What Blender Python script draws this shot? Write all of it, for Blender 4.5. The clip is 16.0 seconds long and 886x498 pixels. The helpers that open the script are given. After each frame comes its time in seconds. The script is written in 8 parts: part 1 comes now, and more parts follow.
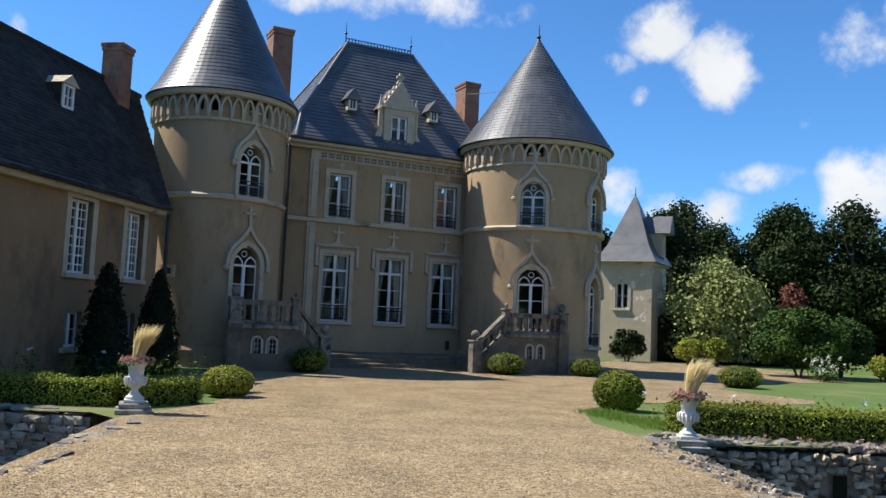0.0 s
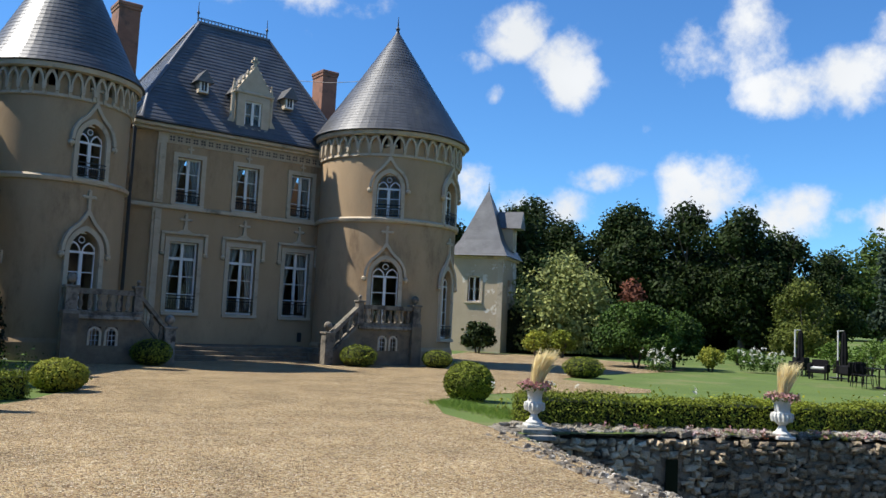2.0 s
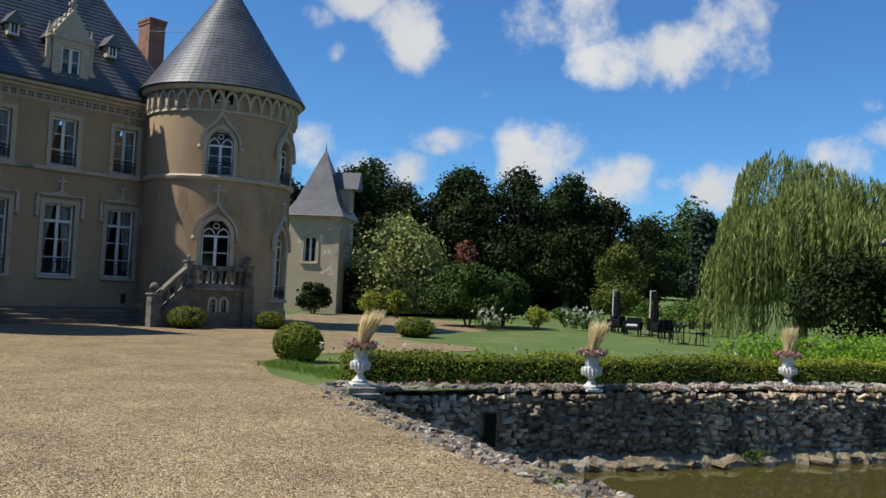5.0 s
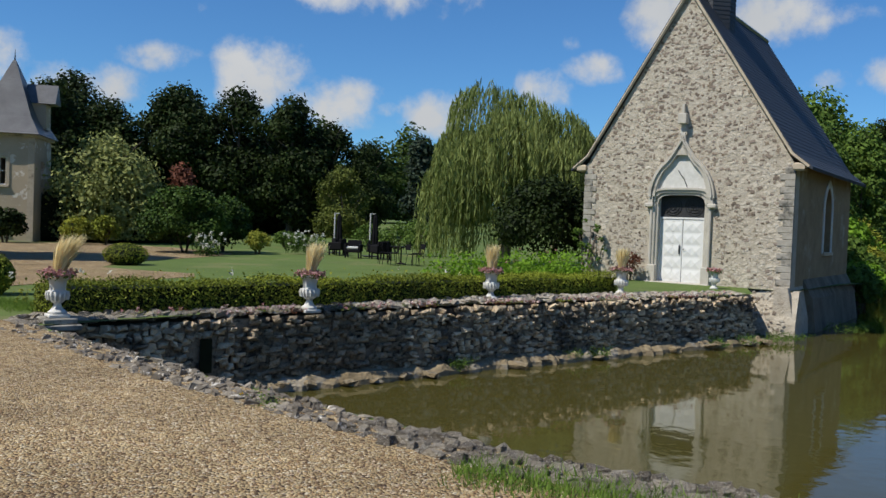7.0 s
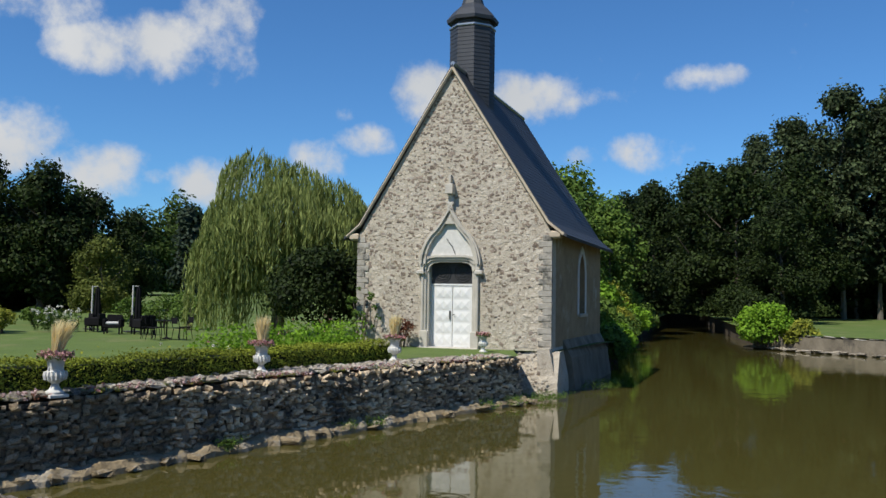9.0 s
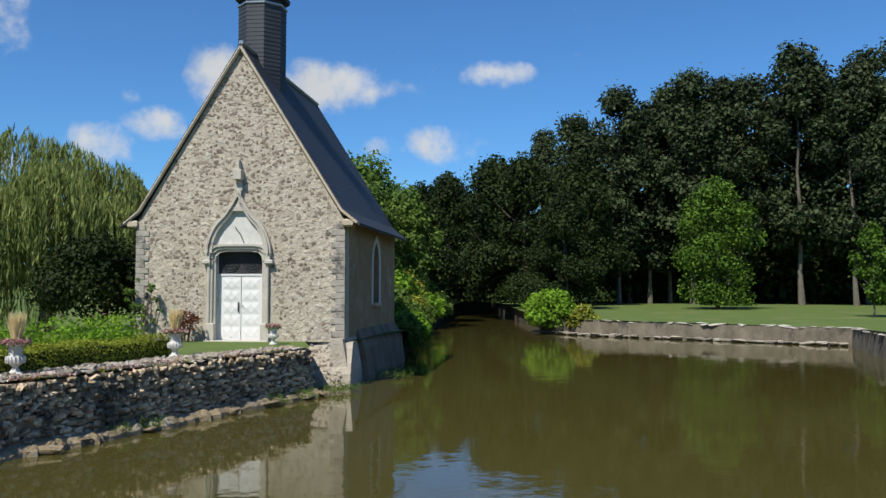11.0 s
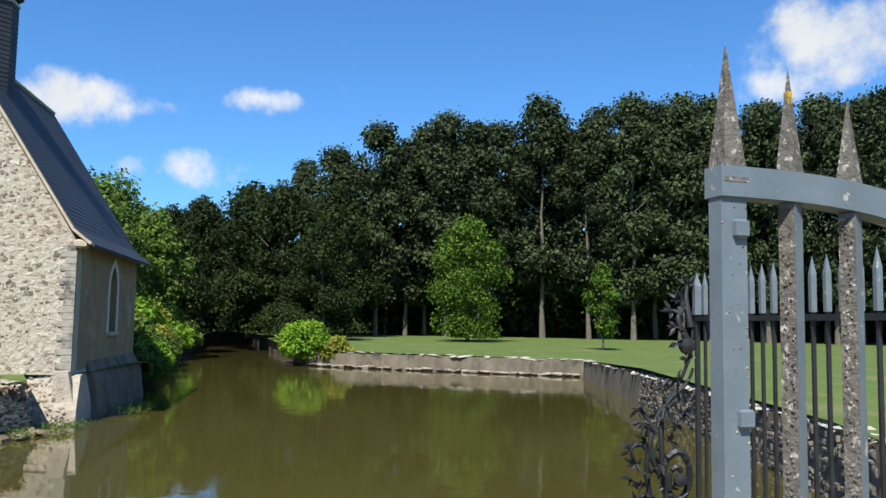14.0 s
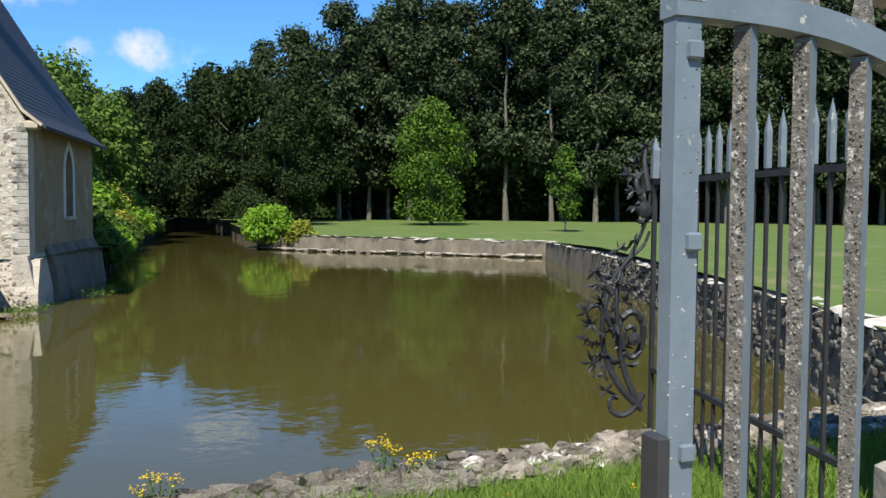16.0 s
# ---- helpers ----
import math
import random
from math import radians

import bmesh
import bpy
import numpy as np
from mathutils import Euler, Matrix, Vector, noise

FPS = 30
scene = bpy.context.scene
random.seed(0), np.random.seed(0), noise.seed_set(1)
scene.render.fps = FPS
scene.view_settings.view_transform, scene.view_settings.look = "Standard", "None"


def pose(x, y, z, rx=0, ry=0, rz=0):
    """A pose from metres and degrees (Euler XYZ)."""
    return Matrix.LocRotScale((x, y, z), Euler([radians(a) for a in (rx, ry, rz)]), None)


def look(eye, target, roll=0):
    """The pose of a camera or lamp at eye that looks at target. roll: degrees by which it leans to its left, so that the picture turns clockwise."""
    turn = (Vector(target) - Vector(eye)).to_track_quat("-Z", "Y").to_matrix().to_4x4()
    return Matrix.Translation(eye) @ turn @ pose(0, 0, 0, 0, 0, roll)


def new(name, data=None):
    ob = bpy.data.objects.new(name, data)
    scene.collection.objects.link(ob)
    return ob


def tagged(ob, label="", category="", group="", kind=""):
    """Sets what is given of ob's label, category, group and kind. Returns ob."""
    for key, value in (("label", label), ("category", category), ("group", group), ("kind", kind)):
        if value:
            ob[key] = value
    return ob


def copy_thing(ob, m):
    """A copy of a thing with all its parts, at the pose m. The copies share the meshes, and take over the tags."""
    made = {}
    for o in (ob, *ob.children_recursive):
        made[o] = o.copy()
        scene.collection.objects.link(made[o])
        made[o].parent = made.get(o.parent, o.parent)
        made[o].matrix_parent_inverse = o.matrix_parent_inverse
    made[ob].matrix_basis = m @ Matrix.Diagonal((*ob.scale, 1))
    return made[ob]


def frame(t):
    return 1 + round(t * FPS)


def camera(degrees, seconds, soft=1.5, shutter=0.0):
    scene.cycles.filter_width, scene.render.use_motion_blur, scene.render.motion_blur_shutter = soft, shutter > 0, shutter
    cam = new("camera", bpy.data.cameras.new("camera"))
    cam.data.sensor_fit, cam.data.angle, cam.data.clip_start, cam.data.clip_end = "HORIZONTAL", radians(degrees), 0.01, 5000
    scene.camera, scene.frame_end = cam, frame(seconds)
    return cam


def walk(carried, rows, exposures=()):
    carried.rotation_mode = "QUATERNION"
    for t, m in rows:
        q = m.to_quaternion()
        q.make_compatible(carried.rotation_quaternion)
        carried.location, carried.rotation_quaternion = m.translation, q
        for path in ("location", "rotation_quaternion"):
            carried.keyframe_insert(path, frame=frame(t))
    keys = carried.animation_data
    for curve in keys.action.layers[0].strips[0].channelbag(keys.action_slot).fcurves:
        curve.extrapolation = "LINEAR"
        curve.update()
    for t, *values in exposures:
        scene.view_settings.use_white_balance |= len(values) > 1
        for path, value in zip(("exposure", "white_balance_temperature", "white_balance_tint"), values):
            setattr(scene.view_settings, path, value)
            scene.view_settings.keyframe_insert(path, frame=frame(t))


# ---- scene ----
cam = camera(55.59, 16.0)
# seconds, eye x y z, pitch, roll, yaw
ROWS = [
    (0.0, 0.060, -0.305, 1.637, 4.862, -2.512, -14.150),
    (0.5, 0.041, -0.251, 1.630, 4.803, -2.883, -17.185),
    (1.0, 0.058, -0.227, 1.633, 5.110, -2.361, -18.605),
    (1.5, 0.081, -0.225, 1.627, 5.792, -2.489, -20.834),
    (2.0, 0.118, -0.203, 1.616, 4.802, -2.783, -24.062),
    (2.5, 0.168, -0.177, 1.605, 4.745, -2.654, -27.246),
    (3.0, 0.200, -0.148, 1.591, 4.575, -2.114, -30.798),
    (3.5, 0.202, -0.150, 1.597, 4.114, -3.296, -31.806),
    (6.0, 0.242, -0.546, 1.641, -0.285, -1.697, -42.547),
    (6.5, 0.296, -0.480, 1.625, -1.501, -2.196, -49.200),
    (7.0, 0.322, -0.457, 1.597, -1.685, -2.217, -53.640),
    (7.5, 0.372, -0.446, 1.566, -3.636, -1.753, -56.589),
    (8.0, 0.420, -0.450, 1.580, -0.875, -1.745, -60.621),
    (8.5, 0.464, -0.463, 1.600, 2.075, -1.089, -65.050),
    (9.0, 0.519, -0.477, 1.625, 3.370, -0.890, -68.734),
    (9.5, 0.575, -0.476, 1.635, 4.162, -0.546, -72.207),
    (12.0, 1.386, -0.593, 1.610, 2.760, -0.304, -87.174),
    (12.5, 1.420, -0.640, 1.614, 3.845, -0.453, -89.125),
    (13.0, 1.468, -0.684, 1.603, 4.266, -1.050, -92.996),
    (13.5, 1.468, -0.729, 1.612, 4.742, -1.052, -96.524),
    (14.0, 1.471, -0.757, 1.619, 5.049, -0.940, -98.651),
    (14.5, 1.463, -0.796, 1.615, 4.797, -0.746, -101.662),
    (15.0, 1.490, -0.804, 1.576, 1.862, -0.437, -102.599),
    (15.5, 1.505, -0.800, 1.538, -0.077, -1.049, -102.518),
    (16.0, 1.500, -0.795, 1.496, -2.758, -0.446, -101.088),
]
walk(cam, [(t, pose(x, y, z, 90 + pitch, roll, yaw)) for t, x, y, z, pitch, roll, yaw in ROWS],
     [(0.0, 0.38), (3.5, 0.26), (6.0, -0.22), (7.5, -0.27), (8.5, -0.22), (9.5, -0.1), (12.5, -0.06), (13.2, 0.1), (14.0, 0.36), (14.5, 0.4), (16.0, 0.42)])

SHIFT = pose(0.06, -0.305, 0, 0, 0, 1.05)

# ---- light ----
SUN_AZ, SUN_EL = radians(156), radians(53)
to_sun = Vector((math.cos(SUN_AZ) * math.cos(SUN_EL), math.sin(SUN_AZ) * math.cos(SUN_EL), math.sin(SUN_EL)))
sun_data = bpy.data.lights.new("sun", "SUN")
sun_data.energy, sun_data.angle, sun_data.color = 5.6, radians(0.55), (1.0, 0.95, 0.86)
sun_lamp = new("sun", sun_data)
sun_lamp.matrix_world = look(to_sun * 50, (0, 0, 0))


def sky_world():
    w = bpy.data.worlds.new("sky")
    scene.world = w
    w.use_nodes = True
    nt = w.node_tree
    nt.nodes.clear()
    N, L = nt.nodes.new, nt.links.new
    out, bg = N("ShaderNodeOutputWorld"), N("ShaderNodeBackground")
    sky = N("ShaderNodeTexSky")
    sky.sky_type, sky.sun_disc = "NISHITA", False
    sky.sun_elevation, sky.sun_rotation = SUN_EL, math.pi / 2 - SUN_AZ
    sky.air_density, sky.dust_density, sky.ozone_density = 1.0, 0.0, 4.0
    tc = N("ShaderNodeTexCoord")
    # clouds: gaps and billows of noise on the dome, gathered into banks
    big, fine = N("ShaderNodeTexNoise"), N("ShaderNodeTexNoise")
    big.inputs["Scale"].default_value, big.inputs["Detail"].default_value, big.inputs["Roughness"].default_value = 15.0, 9.0, 0.6
    fine.inputs["Scale"].default_value, fine.inputs["Detail"].default_value = 5.0, 3.0
    L(tc.outputs["Generated"], big.inputs["Vector"])
    L(tc.outputs["Generated"], fine.inputs["Vector"])
    total = None
    for yaw, el, wide, tall, weight in CLOUDS:
        a, e = radians(90 + yaw), radians(el)
        d = Vector((math.cos(a) * math.cos(e), math.sin(a) * math.cos(e), math.sin(e)))
        right = Vector((math.sin(a), -math.cos(a), 0))
        up = right.cross(d)
        sums = None
        for axis, size in ((right, wide), (up, tall)):
            dot = N("ShaderNodeVectorMath")
            dot.operation = "DOT_PRODUCT"
            L(tc.outputs["Generated"], dot.inputs[0])
            dot.inputs[1].default_value = axis
            sq = N("ShaderNodeMath")
            sq.operation = "MULTIPLY_ADD"
            scaled = N("ShaderNodeMath")
            scaled.operation = "MULTIPLY"
            L(dot.outputs["Value"], scaled.inputs[0])
            scaled.inputs[1].default_value = 1 / math.sin(radians(size * 1.22))
            L(scaled.outputs[0], sq.inputs[0])
            L(scaled.outputs[0], sq.inputs[1])
            if sums is None:
                sq.inputs[2].default_value = 0
            else:
                L(sums, sq.inputs[2])
            sums = sq.outputs[0]
        front = N("ShaderNodeVectorMath")
        front.operation = "DOT_PRODUCT"
        L(tc.outputs["Generated"], front.inputs[0])
        front.inputs[1].default_value = d
        gate_ = N("ShaderNodeMath")
        gate_.operation = "GREATER_THAN"
        gate_.inputs[1].default_value = 0.0
        L(front.outputs["Value"], gate_.inputs[0])
        fall = N("ShaderNodeMapRange")
        fall.inputs["From Min"].default_value, fall.inputs["From Max"].default_value = 1.6, 0.0
        fall.inputs["To Min"].default_value, fall.inputs["To Max"].default_value = 0.0, weight
        L(sums, fall.inputs["Value"])
        m = N("ShaderNodeMath")
        m.operation = "MULTIPLY"
        L(fall.outputs[0], m.inputs[0])
        L(gate_.outputs[0], m.inputs[1])
        if total is None:
            total = m.outputs[0]
        else:
            mx = N("ShaderNodeMath")
            mx.operation = "MAXIMUM"
            L(total, mx.inputs[0])
            L(m.outputs[0], mx.inputs[1])
            total = mx.outputs[0]
    add = N("ShaderNodeMath")
    add.operation = "MULTIPLY_ADD"
    L(big.outputs["Fac"], add.inputs[0])
    add.inputs[1].default_value = 2.3
    add.inputs[2].default_value = -1.45
    both = N("ShaderNodeMath")
    both.operation = "ADD"
    L(add.outputs[0], both.inputs[0])
    L(total, both.inputs[1])
    ramp = N("ShaderNodeMapRange")
    ramp.interpolation_type = "SMOOTHSTEP"
    ramp.inputs["From Min"].default_value, ramp.inputs["From Max"].default_value = 0.05, 0.8
    L(both.outputs[0], ramp.inputs["Value"])
    shade = N("ShaderNodeMixRGB")
    shade.inputs[1].default_value, shade.inputs[2].default_value = (5.1, 5.5, 6.0, 1), (8.3, 8.4, 8.5, 1)
    L(fine.outputs["Fac"], shade.inputs[0])
    mix = N("ShaderNodeMixRGB")
    L(ramp.outputs[0], mix.inputs[0])
    tint = N("ShaderNodeMixRGB")
    tint.blend_type = "MULTIPLY"
    tint.inputs[0].default_value = 1.0
    tint.inputs[2].default_value = (0.58, 1.0, 1.37, 1)
    L(sky.outputs[0], tint.inputs[1])
    L(tint.outputs[0], mix.inputs[1])
    L(shade.outputs[0], mix.inputs[2])
    L(mix.outputs[0], bg.inputs["Color"])
    bg.inputs["Strength"].default_value = 0.1
    L(bg.outputs[0], out.inputs["Surface"])


# cloud banks: yaw, elevation, half width, half height, density
CLOUDS = [
    (-28.1, 19.2, 2.2, 1.6, 0.9), (-25.1, 17.4, 1.6, 0.8, 0.7), (-31.9, 16.9, 2.4, 2.2, 1.1), (-34.4, 16.3, 1.6, 0.7, 0.7), (-27.2, 15.3, 0.7, 0.7, 0.7),
    (-43.4, 18.8, 3.3, 2.6, 0.8), (-50, 15.6, 4.4, 2.0, 1.1), (-46.5, 15.3, 3.3, 1.5, 1.0), (-53.3, 18.1, 2.2, 2.6, 0.75), (-25.5, 8.9, 1.7, 1.8, 0.9),
    (-30.4, 7.9, 3.3, 1.2, 0.85), (-35, 9.9, 2.2, 0.9, 0.7), (-41.1, 9.4, 2.7, 1.9, 1.1), (-45.8, 7.7, 3.1, 1.6, 1.05), (-49.6, 7.5, 2.2, 0.6, 0.75),
    (-52.8, 7.5, 2.5, 1.4, 1.05), (-63.5, 10.5, 2.2, 1.0, 0.85), (-60.2, 9.2, 1.8, 1.3, 1.0), (-67.4, 13.7, 2.0, 1.8, 1.0), (-74.6, 13.5, 3.0, 1.8, 1.05),
    (-61.5, 12.1, 0.8, 0.6, 0.55), (-85.9, 14.5, 2.2, 0.9, 0.9), (-78, 9.5, 2.0, 0.8, 0.9), (-82.2, 9.7, 2.4, 1.3, 1.0), (-78.7, 13.5, 1.3, 0.7, 0.55),
    (-124.2, 17.5, 4.6, 2.4, 1.1), (-121, 15.5, 2.6, 1.2, 0.9), (-41, 18, 2.2, 2.2, 0.75), (-9.9, 21.0, 7, 1.2, 0.8), (14, 16.4, 0.6, 0.8, 0.6),
    (-133, 18, 7, 4.5, 1), (-71, 29, 8, 3, 0.9), (-140, 24, 9, 4, 0.9), (-170, 20, 12, 5, 0.9), (150, 22, 12, 5, 0.9),
    (110, 24, 10, 4, 0.9), (70, 20, 10, 4, 0.9), (25, 26, 8, 3, 0.8),
]
sky_world()

# ---- materials ----
MATS = {}


def material(name, colour, dark=None, rough=0.8, scale=3.0, fine=40.0, bump=0.3, bump_size=0.02, metal=0.0, third=None, third_scale=0.6, third_edge=(0.52, 0.66), island=0.0, per_object=0.0, stretch=(1, 1, 1), translucent=0.0, spec=0.35, coat=0.0):
    """A surface with patches, grain and relief; third is a stain of its own colour."""
    m = bpy.data.materials.new(name)
    m.use_nodes = True
    nt = m.node_tree
    N, L = nt.nodes.new, nt.links.new
    b = nt.nodes["Principled BSDF"]
    tc, mp = N("ShaderNodeTexCoord"), N("ShaderNodeMapping")
    mp.inputs["Scale"].default_value = stretch
    L(tc.outputs["Object"], mp.inputs["Vector"])
    dark = dark or tuple(c * 0.65 for c in colour)
    n1, n2 = N("ShaderNodeTexNoise"), N("ShaderNodeTexNoise")
    n1.inputs["Scale"].default_value, n1.inputs["Detail"].default_value, n1.inputs["Roughness"].default_value = scale, 6, 0.65
    n2.inputs["Scale"].default_value, n2.inputs["Detail"].default_value = fine, 4
    L(mp.outputs[0], n1.inputs["Vector"])
    L(mp.outputs[0], n2.inputs["Vector"])
    both = N("ShaderNodeMath")
    both.operation = "MULTIPLY_ADD"
    L(n2.outputs["Fac"], both.inputs[0])
    both.inputs[1].default_value = 0.45
    sub = N("ShaderNodeMath")
    sub.operation = "MULTIPLY_ADD"
    L(n1.outputs["Fac"], sub.inputs[0])
    sub.inputs[1].default_value, sub.inputs[2].default_value = 1.7, -0.575
    L(sub.outputs[0], both.inputs[2])
    last = both.outputs[0]
    if island:
        geo = N("ShaderNodeNewGeometry")
        k = N("ShaderNodeMath")
        k.operation = "MULTIPLY_ADD"
        L(geo.outputs["Random Per Island"], k.inputs[0])
        k.inputs[1].default_value = island
        half = N("ShaderNodeMath")
        half.operation = "ADD"
        half.inputs[1].default_value = -island / 2
        L(last, half.inputs[0])
        L(half.outputs[0], k.inputs[2])
        last = k.outputs[0]
    if per_object:
        info = N("ShaderNodeObjectInfo")
        k = N("ShaderNodeMath")
        k.operation = "MULTIPLY_ADD"
        L(info.outputs["Random"], k.inputs[0])
        k.inputs[1].default_value = per_object
        half = N("ShaderNodeMath")
        half.operation = "ADD"
        half.inputs[1].default_value = -per_object / 2
        L(last, half.inputs[0])
        L(half.outputs[0], k.inputs[2])
        last = k.outputs[0]
    mix = N("ShaderNodeMixRGB")
    mix.inputs[1].default_value, mix.inputs[2].default_value = (*dark, 1), (*colour, 1)
    mix.use_clamp = True
    clamp = N("ShaderNodeClamp")
    L(last, clamp.inputs[0])
    L(clamp.outputs[0], mix.inputs[0])
    col = mix.outputs[0]
    if third:
        n3 = N("ShaderNodeTexNoise")
        n3.inputs["Scale"].default_value, n3.inputs["Detail"].default_value, n3.inputs["Roughness"].default_value = third_scale, 8, 0.7
        off = N("ShaderNodeVectorMath")
        off.operation = "ADD"
        off.inputs[1].default_value = (7.3, 2.1, 4.4)
        L(mp.outputs[0], off.inputs[0])
        L(off.outputs[0], n3.inputs["Vector"])
        edge = N("ShaderNodeMapRange")
        edge.interpolation_type = "SMOOTHSTEP"
        edge.inputs["From Min"].default_value, edge.inputs["From Max"].default_value = third_edge
        L(n3.outputs["Fac"], edge.inputs["Value"])
        mix3 = N("ShaderNodeMixRGB")
        L(edge.outputs[0], mix3.inputs[0])
        L(col, mix3.inputs[1])
        mix3.inputs[2].default_value = (*third, 1)
        col = mix3.outputs[0]
    L(col, b.inputs["Base Color"])
    b.inputs["Roughness"].default_value, b.inputs["Metallic"].default_value = rough, metal
    b.inputs["Specular IOR Level"].default_value = spec
    b.inputs["Coat Weight"].default_value = coat
    if bump:
        bp = N("ShaderNodeBump")
        bp.inputs["Strength"].default_value, bp.inputs["Distance"].default_value = bump, bump_size
        L(both.outputs[0], bp.inputs["Height"])
        L(bp.outputs[0], b.inputs["Normal"])
    if translucent:
        tr, ms = N("ShaderNodeBsdfTranslucent"), N("ShaderNodeMixShader")
        L(col, tr.inputs["Color"])
        ms.inputs[0].default_value = translucent
        L(b.outputs[0], ms.inputs[1])
        L(tr.outputs[0], ms.inputs[2])
        L(ms.outputs[0], nt.nodes["Material Output"].inputs["Surface"])
    MATS[name] = m
    return m


M_PEBBLE = material("pebble", (0.60, 0.47, 0.32), (0.28, 0.20, 0.14), 0.9, 8, 90, 0.2, 0.004, island=0.9)
M_GRASS = material("grass", (0.118, 0.17, 0.036), (0.068, 0.11, 0.021), 0.95, 0.6, 30, 0.8, 0.04, third=(0.155, 0.165, 0.06), third_scale=0.25)
M_BLADE = material("grass_blade", (0.20, 0.31, 0.045), (0.09, 0.16, 0.022), 0.8, 2, 20, 0, island=0.6, translucent=0.3)
M_EARTH = material("earth", (0.10, 0.075, 0.05), (0.05, 0.04, 0.025), 0.95, 2, 30, 0.8, 0.03)
M_RENDER = material("ochre_render", (0.45, 0.32, 0.19), (0.335, 0.235, 0.135), 0.9, 0.7, 25, 0.25, 0.012, third=(0.17, 0.115, 0.07), third_scale=0.6, third_edge=(0.48, 0.75), stretch=(1, 1, 0.4))
M_WINGRENDER = material("old_brown_render", (0.33, 0.21, 0.115), (0.20, 0.125, 0.07), 0.92, 0.7, 22, 0.3, 0.012, third=(0.10, 0.072, 0.05), third_scale=0.5, third_edge=(0.48, 0.72), stretch=(1, 1, 0.5))
M_PALE = material("pale_render", (0.53, 0.43, 0.30), (0.40, 0.32, 0.22), 0.9, 0.7, 25, 0.25, 0.012, third=(0.70, 0.64, 0.54), third_scale=0.7, third_edge=(0.58, 0.61))
M_STONE = material("dressed_stone", (0.56, 0.475, 0.35), (0.39, 0.32, 0.23), 0.85, 2.5, 35, 0.3, 0.01, third=(0.2, 0.17, 0.12), third_scale=1.1, third_edge=(0.55, 0.72))
M_GREYSTONE = material("weathered_stone", (0.45, 0.42, 0.36), (0.24, 0.22, 0.18), 0.9, 3, 30, 0.5, 0.015, third=(0.07, 0.07, 0.06), third_scale=1.6, third_edge=(0.5, 0.66))
M_CASESTONE = material("pale_carved_stone", (0.58, 0.545, 0.47), (0.40, 0.37, 0.31), 0.88, 3, 30, 0.4, 0.012, third=(0.22, 0.20, 0.165), third_scale=1.8, third_edge=(0.56, 0.72))
M_SLATE = material("slate", (0.115, 0.125, 0.15), (0.06, 0.066, 0.08), 0.42, 1.2, 22, 0.25, 0.008, third=(0.16, 0.15, 0.12), third_scale=0.5, third_edge=(0.6, 0.8), per_object=0.5, spec=0.6)
M_SLATE_STUFF = material("slate_rows", (0.135, 0.137, 0.143), (0.042, 0.044, 0.048), 0.38, 1.2, 22, 0.35, 0.01, island=0.8, spec=0.45, third=(0.13, 0.125, 0.10), third_scale=0.5, third_edge=(0.56, 0.8))
M_OLDTILE = material("old_tile", (0.038, 0.032, 0.027), (0.009, 0.008, 0.007), 0.8, 0.8, 18, 0.4, 0.012, island=0.9, third=(0.07, 0.062, 0.046), third_scale=0.5)
M_ZINC = material("zinc", (0.42, 0.44, 0.46), (0.3, 0.32, 0.34), 0.35, 2, 20, 0.1, 0.004, metal=0.8)
M_BRICK = material("chimney_brick", (0.33, 0.17, 0.115), (0.22, 0.11, 0.075), 0.9, 3, 25, 0.3, 0.008, third=(0.12, 0.08, 0.065), third_scale=1.2, per_object=0.5)
M_RUBBLE = material("rubble", (0.55, 0.495, 0.40), (0.25, 0.205, 0.15), 0.92, 2.2, 28, 0.6, 0.03, island=0.9, per_object=0.9, third=(0.20, 0.145, 0.095), third_scale=0.9)
M_MORTAR = material("lime_mortar", (0.55, 0.495, 0.40), (0.37, 0.32, 0.245), 0.95, 3.2, 16, 0.9, 0.04, third=(0.21, 0.17, 0.125), third_scale=4.0, third_edge=(0.57, 0.72))
M_DARKRUBBLE = material("moat_stone", (0.80, 0.63, 0.42), (0.24, 0.175, 0.105), 0.92, 5.0, 22, 1.0, 0.05, island=0.9, per_object=0.9, third=(0.11, 0.088, 0.064), third_scale=1.3, third_edge=(0.5, 0.64))
M_WALLMORTAR = material("moat_mortar", (0.42, 0.335, 0.235), (0.15, 0.115, 0.08), 0.95, 4.5, 22, 1.0, 0.06, third=(0.055, 0.046, 0.035), third_scale=4.5, third_edge=(0.5, 0.6))
M_MOSSLEDGE = material("mossy_ledge", (0.40, 0.32, 0.20), (0.15, 0.11, 0.055), 0.95, 3.0, 22, 0.9, 0.05, third=(0.34, 0.30, 0.23), third_scale=1.1, third_edge=(0.52, 0.6))
M_DARKMORTAR = material("moat_joint", (0.075, 0.063, 0.048), (0.025, 0.022, 0.018), 0.95, 2, 30, 0.5, 0.02)
M_WHITE = material("white_paint", (0.78, 0.78, 0.76), (0.66, 0.66, 0.63), 0.5, 2.5, 25, 0.08, 0.003)
M_URN = material("white_cast_stone", (0.70, 0.69, 0.65), (0.5, 0.49, 0.44), 0.75, 6, 45, 0.25, 0.006, third=(0.3, 0.29, 0.25), third_scale=4, third_edge=(0.6, 0.75))
M_LEAD = material("window_lead", (0.05, 0.05, 0.052), (0.03, 0.03, 0.03), 0.5, 5, 30, 0.1, 0.003)
M_CURTAIN = material("curtain", (0.5, 0.49, 0.46), (0.36, 0.35, 0.33), 0.9, 3, 30, 0.2, 0.01, stretch=(6, 6, 0.4))
